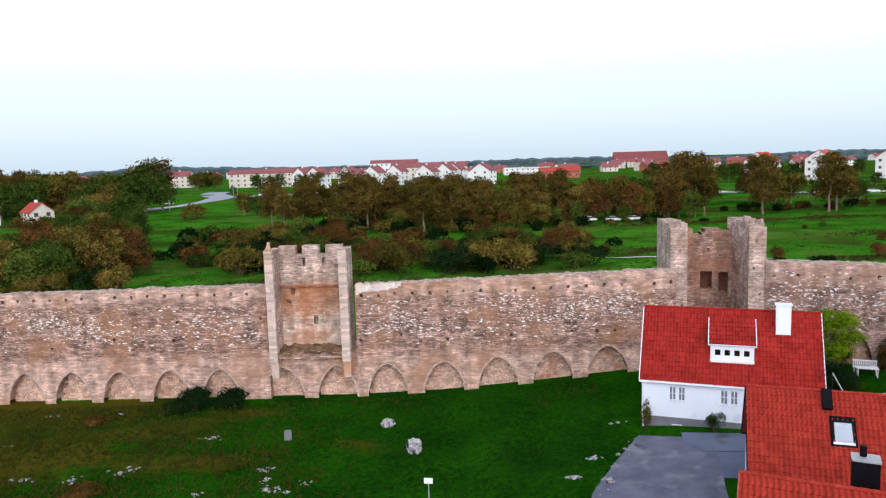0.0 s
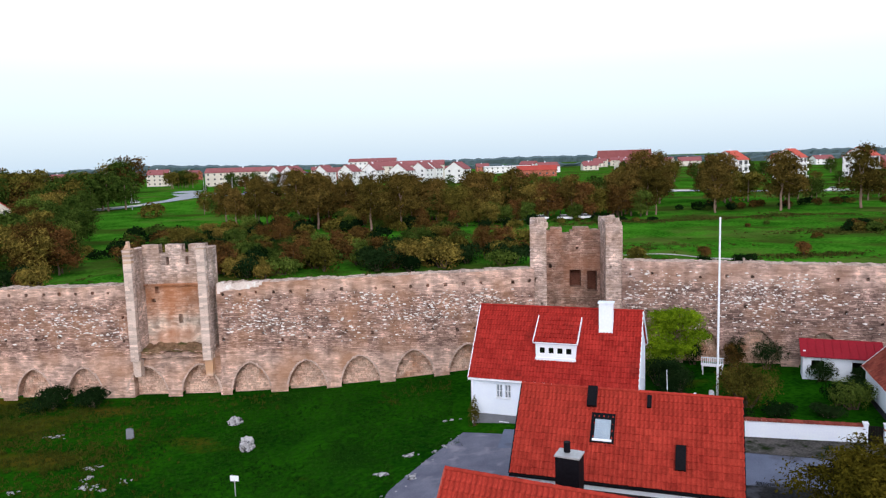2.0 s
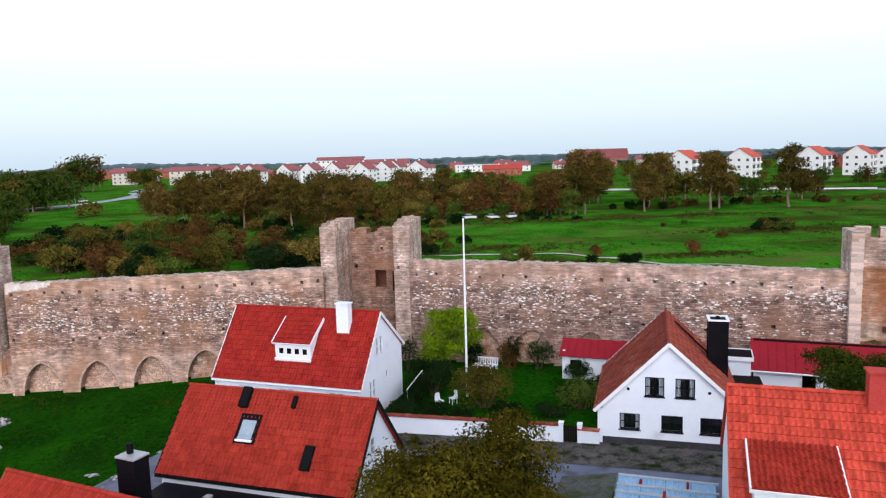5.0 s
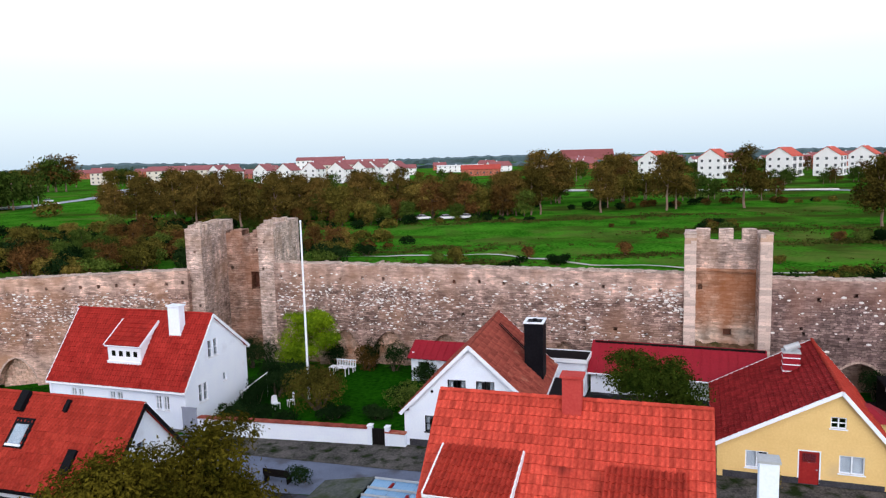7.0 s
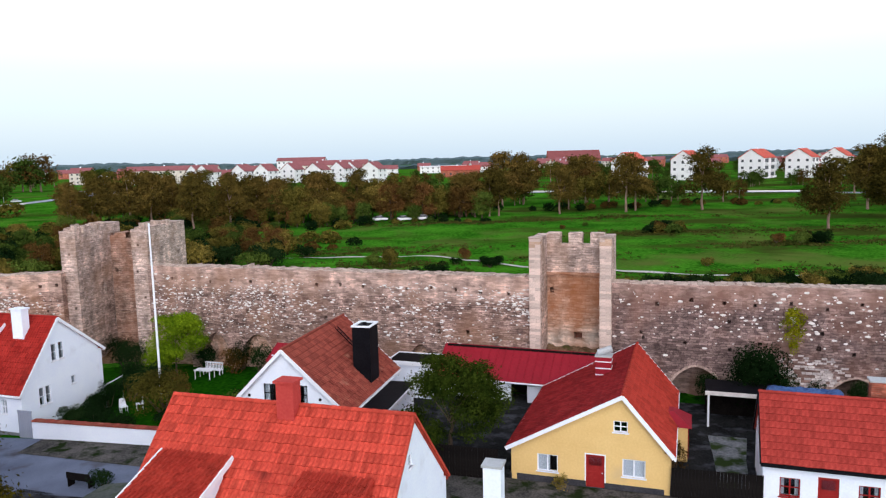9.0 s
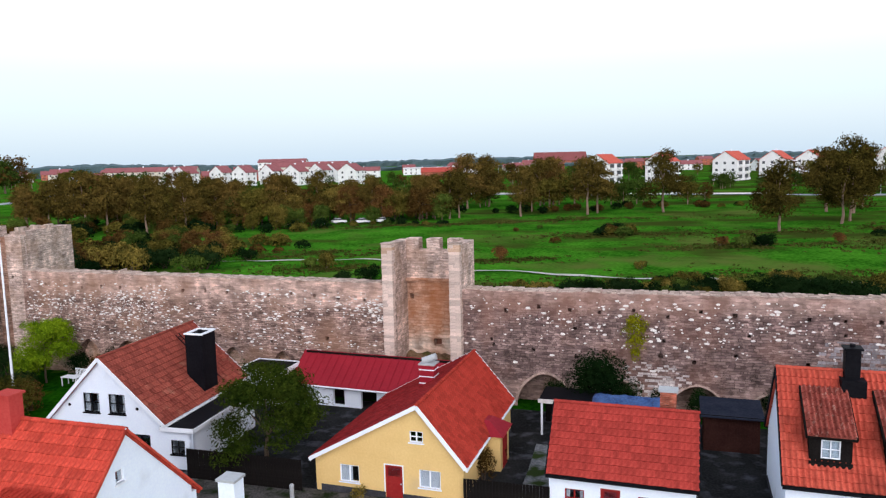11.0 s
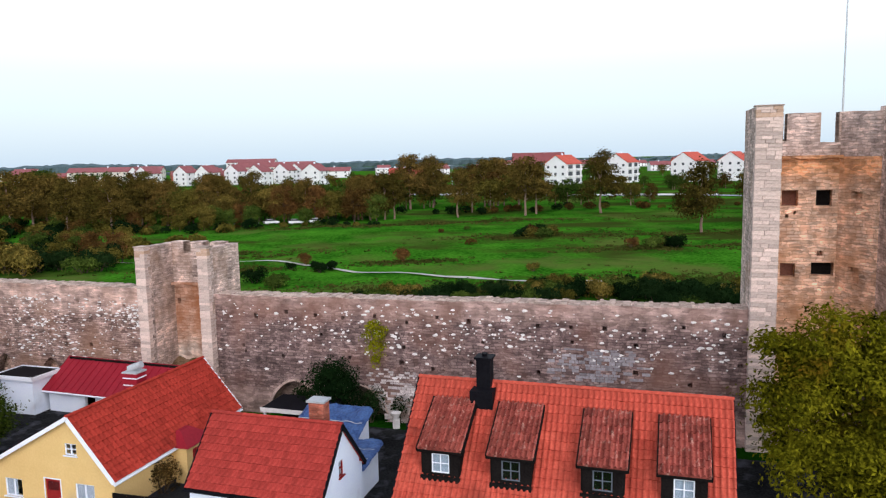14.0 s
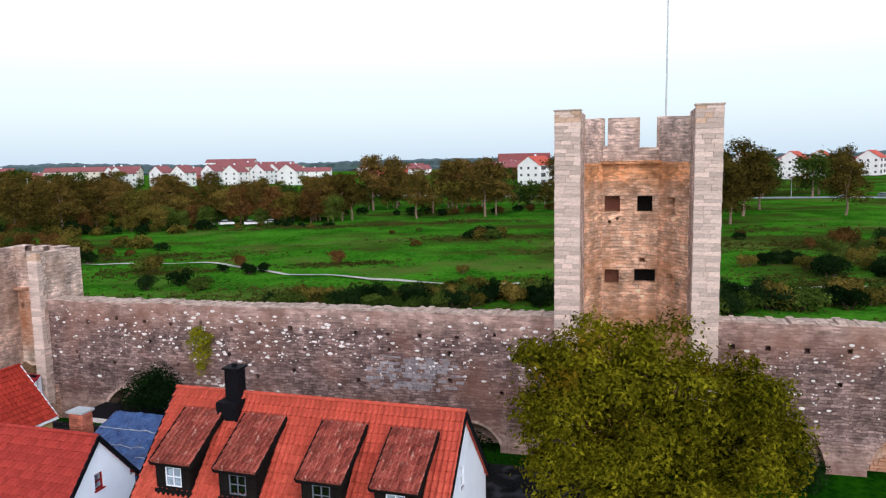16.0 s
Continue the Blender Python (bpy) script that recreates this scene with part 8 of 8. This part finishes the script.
def garden_bench(x, y, deg):
    th = thing("garden_bench", at(x, y, ground_z(x, y), deg), "white painted garden bench with slatted back", "bench")
    part("seat", Geo().box(-0.9, 0.9, -0.25, 0.25, 0.42, 0.46), M_TRIM, th)
    for i in range(12):
        part("slat", Geo().box(-0.86 + i * 0.15, -0.80 + i * 0.15, 0.22, 0.25, 0.46, 0.92), M_TRIM, th)
    part("top_rail", Geo().box(-0.9, 0.9, 0.21, 0.27, 0.92, 1.0), M_TRIM, th)
    for a in (-0.8, 0.8):
        for b in (-0.2, 0.2):
            part("leg", Geo().box(a - 0.03, a + 0.03, b - 0.03, b + 0.03, -0.05, 0.42), M_TRIM, th)


def garden_chair(x, y, deg):
    th = thing("garden_chair", at(x, y, ground_z(x, y), deg), "white garden chair in the garden", "chair", "white garden chairs")
    part("seat", Geo().box(-0.25, 0.25, -0.25, 0.25, 0.42, 0.46), M_TRIM, th)
    part("backrest", Geo().prism([(-0.26, 0.46), (0.26, 0.46), (0.2, 0.95), (0, 1.02), (-0.2, 0.95)], 0.22, 0.26), M_TRIM, th)
    for a in (-0.2, 0.2):
        for b in (-0.2, 0.2):
            part("leg", Geo().box(a - 0.02, a + 0.02, b - 0.02, b + 0.02, -0.05, 0.42), M_TRIM, th)


garden_table(33.9, 57.6, -21)
garden_bench(34.3, 58.6, -21)
garden_chair(30.1, 50.3, 40)
garden_chair(31.1, 50.7, -60)
dg = thing("street_bench", at(32.6, 37.8, ground_z(32.6, 37.8), -20), "dark wooden bench beside the street", "bench")
part("seat", Geo().box(-0.8, 0.8, -0.2, 0.2, 0.4, 0.45), M_WOODSHADE, dg)
part("backrest", Geo().box(-0.8, 0.8, -0.24, -0.2, 0.5, 0.85), M_WOODSHADE, dg)
for a in (-0.7, 0.7):
    part("leg", Geo().box(a - 0.04, a + 0.04, -0.24, 0.2, -0.05, 0.85 if a > 9 else 0.4), M_WOODSHADE, dg)
part("support", Geo().box(-0.74, -0.66, -0.24, -0.2, 0.4, 0.5).box(0.66, 0.74, -0.24, -0.2, 0.4, 0.5), M_WOODSHADE, dg)
bo = thing("bollard", at(55.3, 33.9, ground_z(55.3, 33.9), 0), "grey metal bollard beside the street", "bollard")
part("post", Geo().tube((0, 0, -0.2), (0, 0, 1.05), 0.11, 0.11, 12), M_GREYMETAL, bo)
part("cap", Geo().tube((0, 0, 1.05), (0, 0, 1.12), 0.13, 0.08, 12), M_GREYMETAL, bo)

# pale grey-blue yard door between the white house and the garden wall
M_DOORGREY = material("grey_blue_paint", (0.26, 0.29, 0.36), (0.32, 0.35, 0.43), 0.7, 1, 10, 0.1)
yd = thing("yard_door", gm @ Matrix.Translation((-1.25, 0.1, 0)), "grey-blue boarded yard door beside the white house", "gate")
for i in range(7):
    part("board", Geo().box(i * 0.165, i * 0.165 + 0.155, 0, 0.04, 1.0, 3.0), M_DOORGREY, yd)
part("top_rail", Geo().box(-0.03, 1.18, -0.02, 0.06, 3.0, 3.08), M_DOORGREY, yd)


# white handrail beside the gable of the white house
hr_m, hr_len = along((27.76, 49.84), (28.89, 53.52))
hr = thing("handrail", hr_m, "thin white handrail beside the house gable", "handrail")
part("rail", Geo().tube((0, 0, 2.93), (hr_len, 0, 3.25), 0.03, 0.03, 8), M_TRIM, hr)
for s in (0.1, hr_len / 2, hr_len - 0.1):
    q = hr_m @ Vector((s, 0, 0))
    part("post", Geo().tube((s, 0, ground_z(q.x, q.y) - 0.2), (s, 0, 2.93 + 0.32 * s / hr_len), 0.018, 0.018, 8), M_GREYMETAL, hr)

# round vents in the gable, and a white garden urn in front of the arches
for s in (1.5, 6.1):
    vent = part("vent", Geo().tube((s, -0.03, 3.35), (s, 0.05, 3.35), 0.09, 0.09, 14), M_BLACK, house_c, "round black vent", Matrix.Translation((0, 8.0 - 0.3, 0)) @ Matrix.Rotation(-math.pi / 2, 4, "Z"))
urn = thing("garden_urn", at(77.3, 43.0, ground_z(77.3, 43.0), 0), "white stone garden urn on a pedestal before the wall", "urn")
part("pedestal", Geo().box(-0.22, 0.22, -0.22, 0.22, -0.1, 0.55), M_PALE, urn)
part("bowl", Geo().tube((0, 0, 0.55), (0, 0, 1.0), 0.12, 0.32, 14), M_PALE, urn)
for i, (x, y, w, h, mt) in enumerate(((75.6, 44.2, 1.1, 2.4, L_DARK), (77.6, 44.0, 1.0, 2.2, L_DARK), (79.8, 42.6, 1.2, 2.3, L_DARK), (66.0, 37.6, 0.9, 1.5, L_RUST), (65.8, 38.8, 0.9, 1.4, L_DARK), (71.3, 45.6, 1.2, 2.4, L_DARK), (84.2, 41.0, 1.4, 2.6, L_DARK), (39.4, 48.6, 1.6, 1.7, L_DARK), (43.6, 52.6, 1.2, 1.5, L_DARK))):
    put(bush("shrub", "dark overgrown shrub at the foot of a wall", w, h, 0.13, 1900, mt, 460 + i), x, y, first=True)

# dark board shed behind the long house
ds = thing("shed", at(78.2, 37.9, 2.25, -21), "dark brown board shed with bluish black roof", "shed")
M_DARKBROWN = material("dark_brown_boards", (0.030, 0.012, 0.010), (0.055, 0.022, 0.018), 0.85, 1.2, 12, 0.3)
M_SLATE = material("bluish_black_felt", (0.014, 0.018, 0.032), (0.030, 0.036, 0.055), 0.8, 1.2, 9, 0.2)
part("wall", Geo().prism([(0, -0.4), (3.0, -0.4), (3.0, 2.1), (0, 2.1)], 0, 2.5), M_DARKBROWN, ds)
for i in range(20):
    part("board", Geo().box(0.02 + i * 0.149, 0.15 + i * 0.149, -0.03, 0.0, -0.3, 2.05 - 0.02 * (i % 2)), M_DARKBROWN, ds)
part("roof", Geo().prism([(-0.2, 2.1), (3.2, 2.1), (3.2, 2.18), (-0.2, 2.18)], -0.25, 2.7), M_SLATE, ds, "flat bluish black roof", Matrix.Rotation(radians(4), 4, "X"))
part("roof_edge", Geo().box(-0.22, 3.22, -0.28, -0.25, 2.05, 2.2), M_WOODSHADE, ds)
# steel roof ladder beside the black chimney
ld = thing("roof_ladder", AT_C @ Matrix.Translation((6.55, 0.15, 2.75)) @ Matrix.Rotation(math.atan2(3.8, 3.88), 4, "X"), "dark steel ladder lying on the tiled roof", "roof ladder")
for x in (0.0, 0.38):
    part("stringer", Geo().box(x, x + 0.04, 0.0, 4.6, 0.10, 0.15), M_BLACK, ld)
for i in range(15):
    part("rung", Geo().box(0.04, 0.38, 0.15 + i * 0.3, 0.19 + i * 0.3, 0.11, 0.14), M_BLACK, ld)
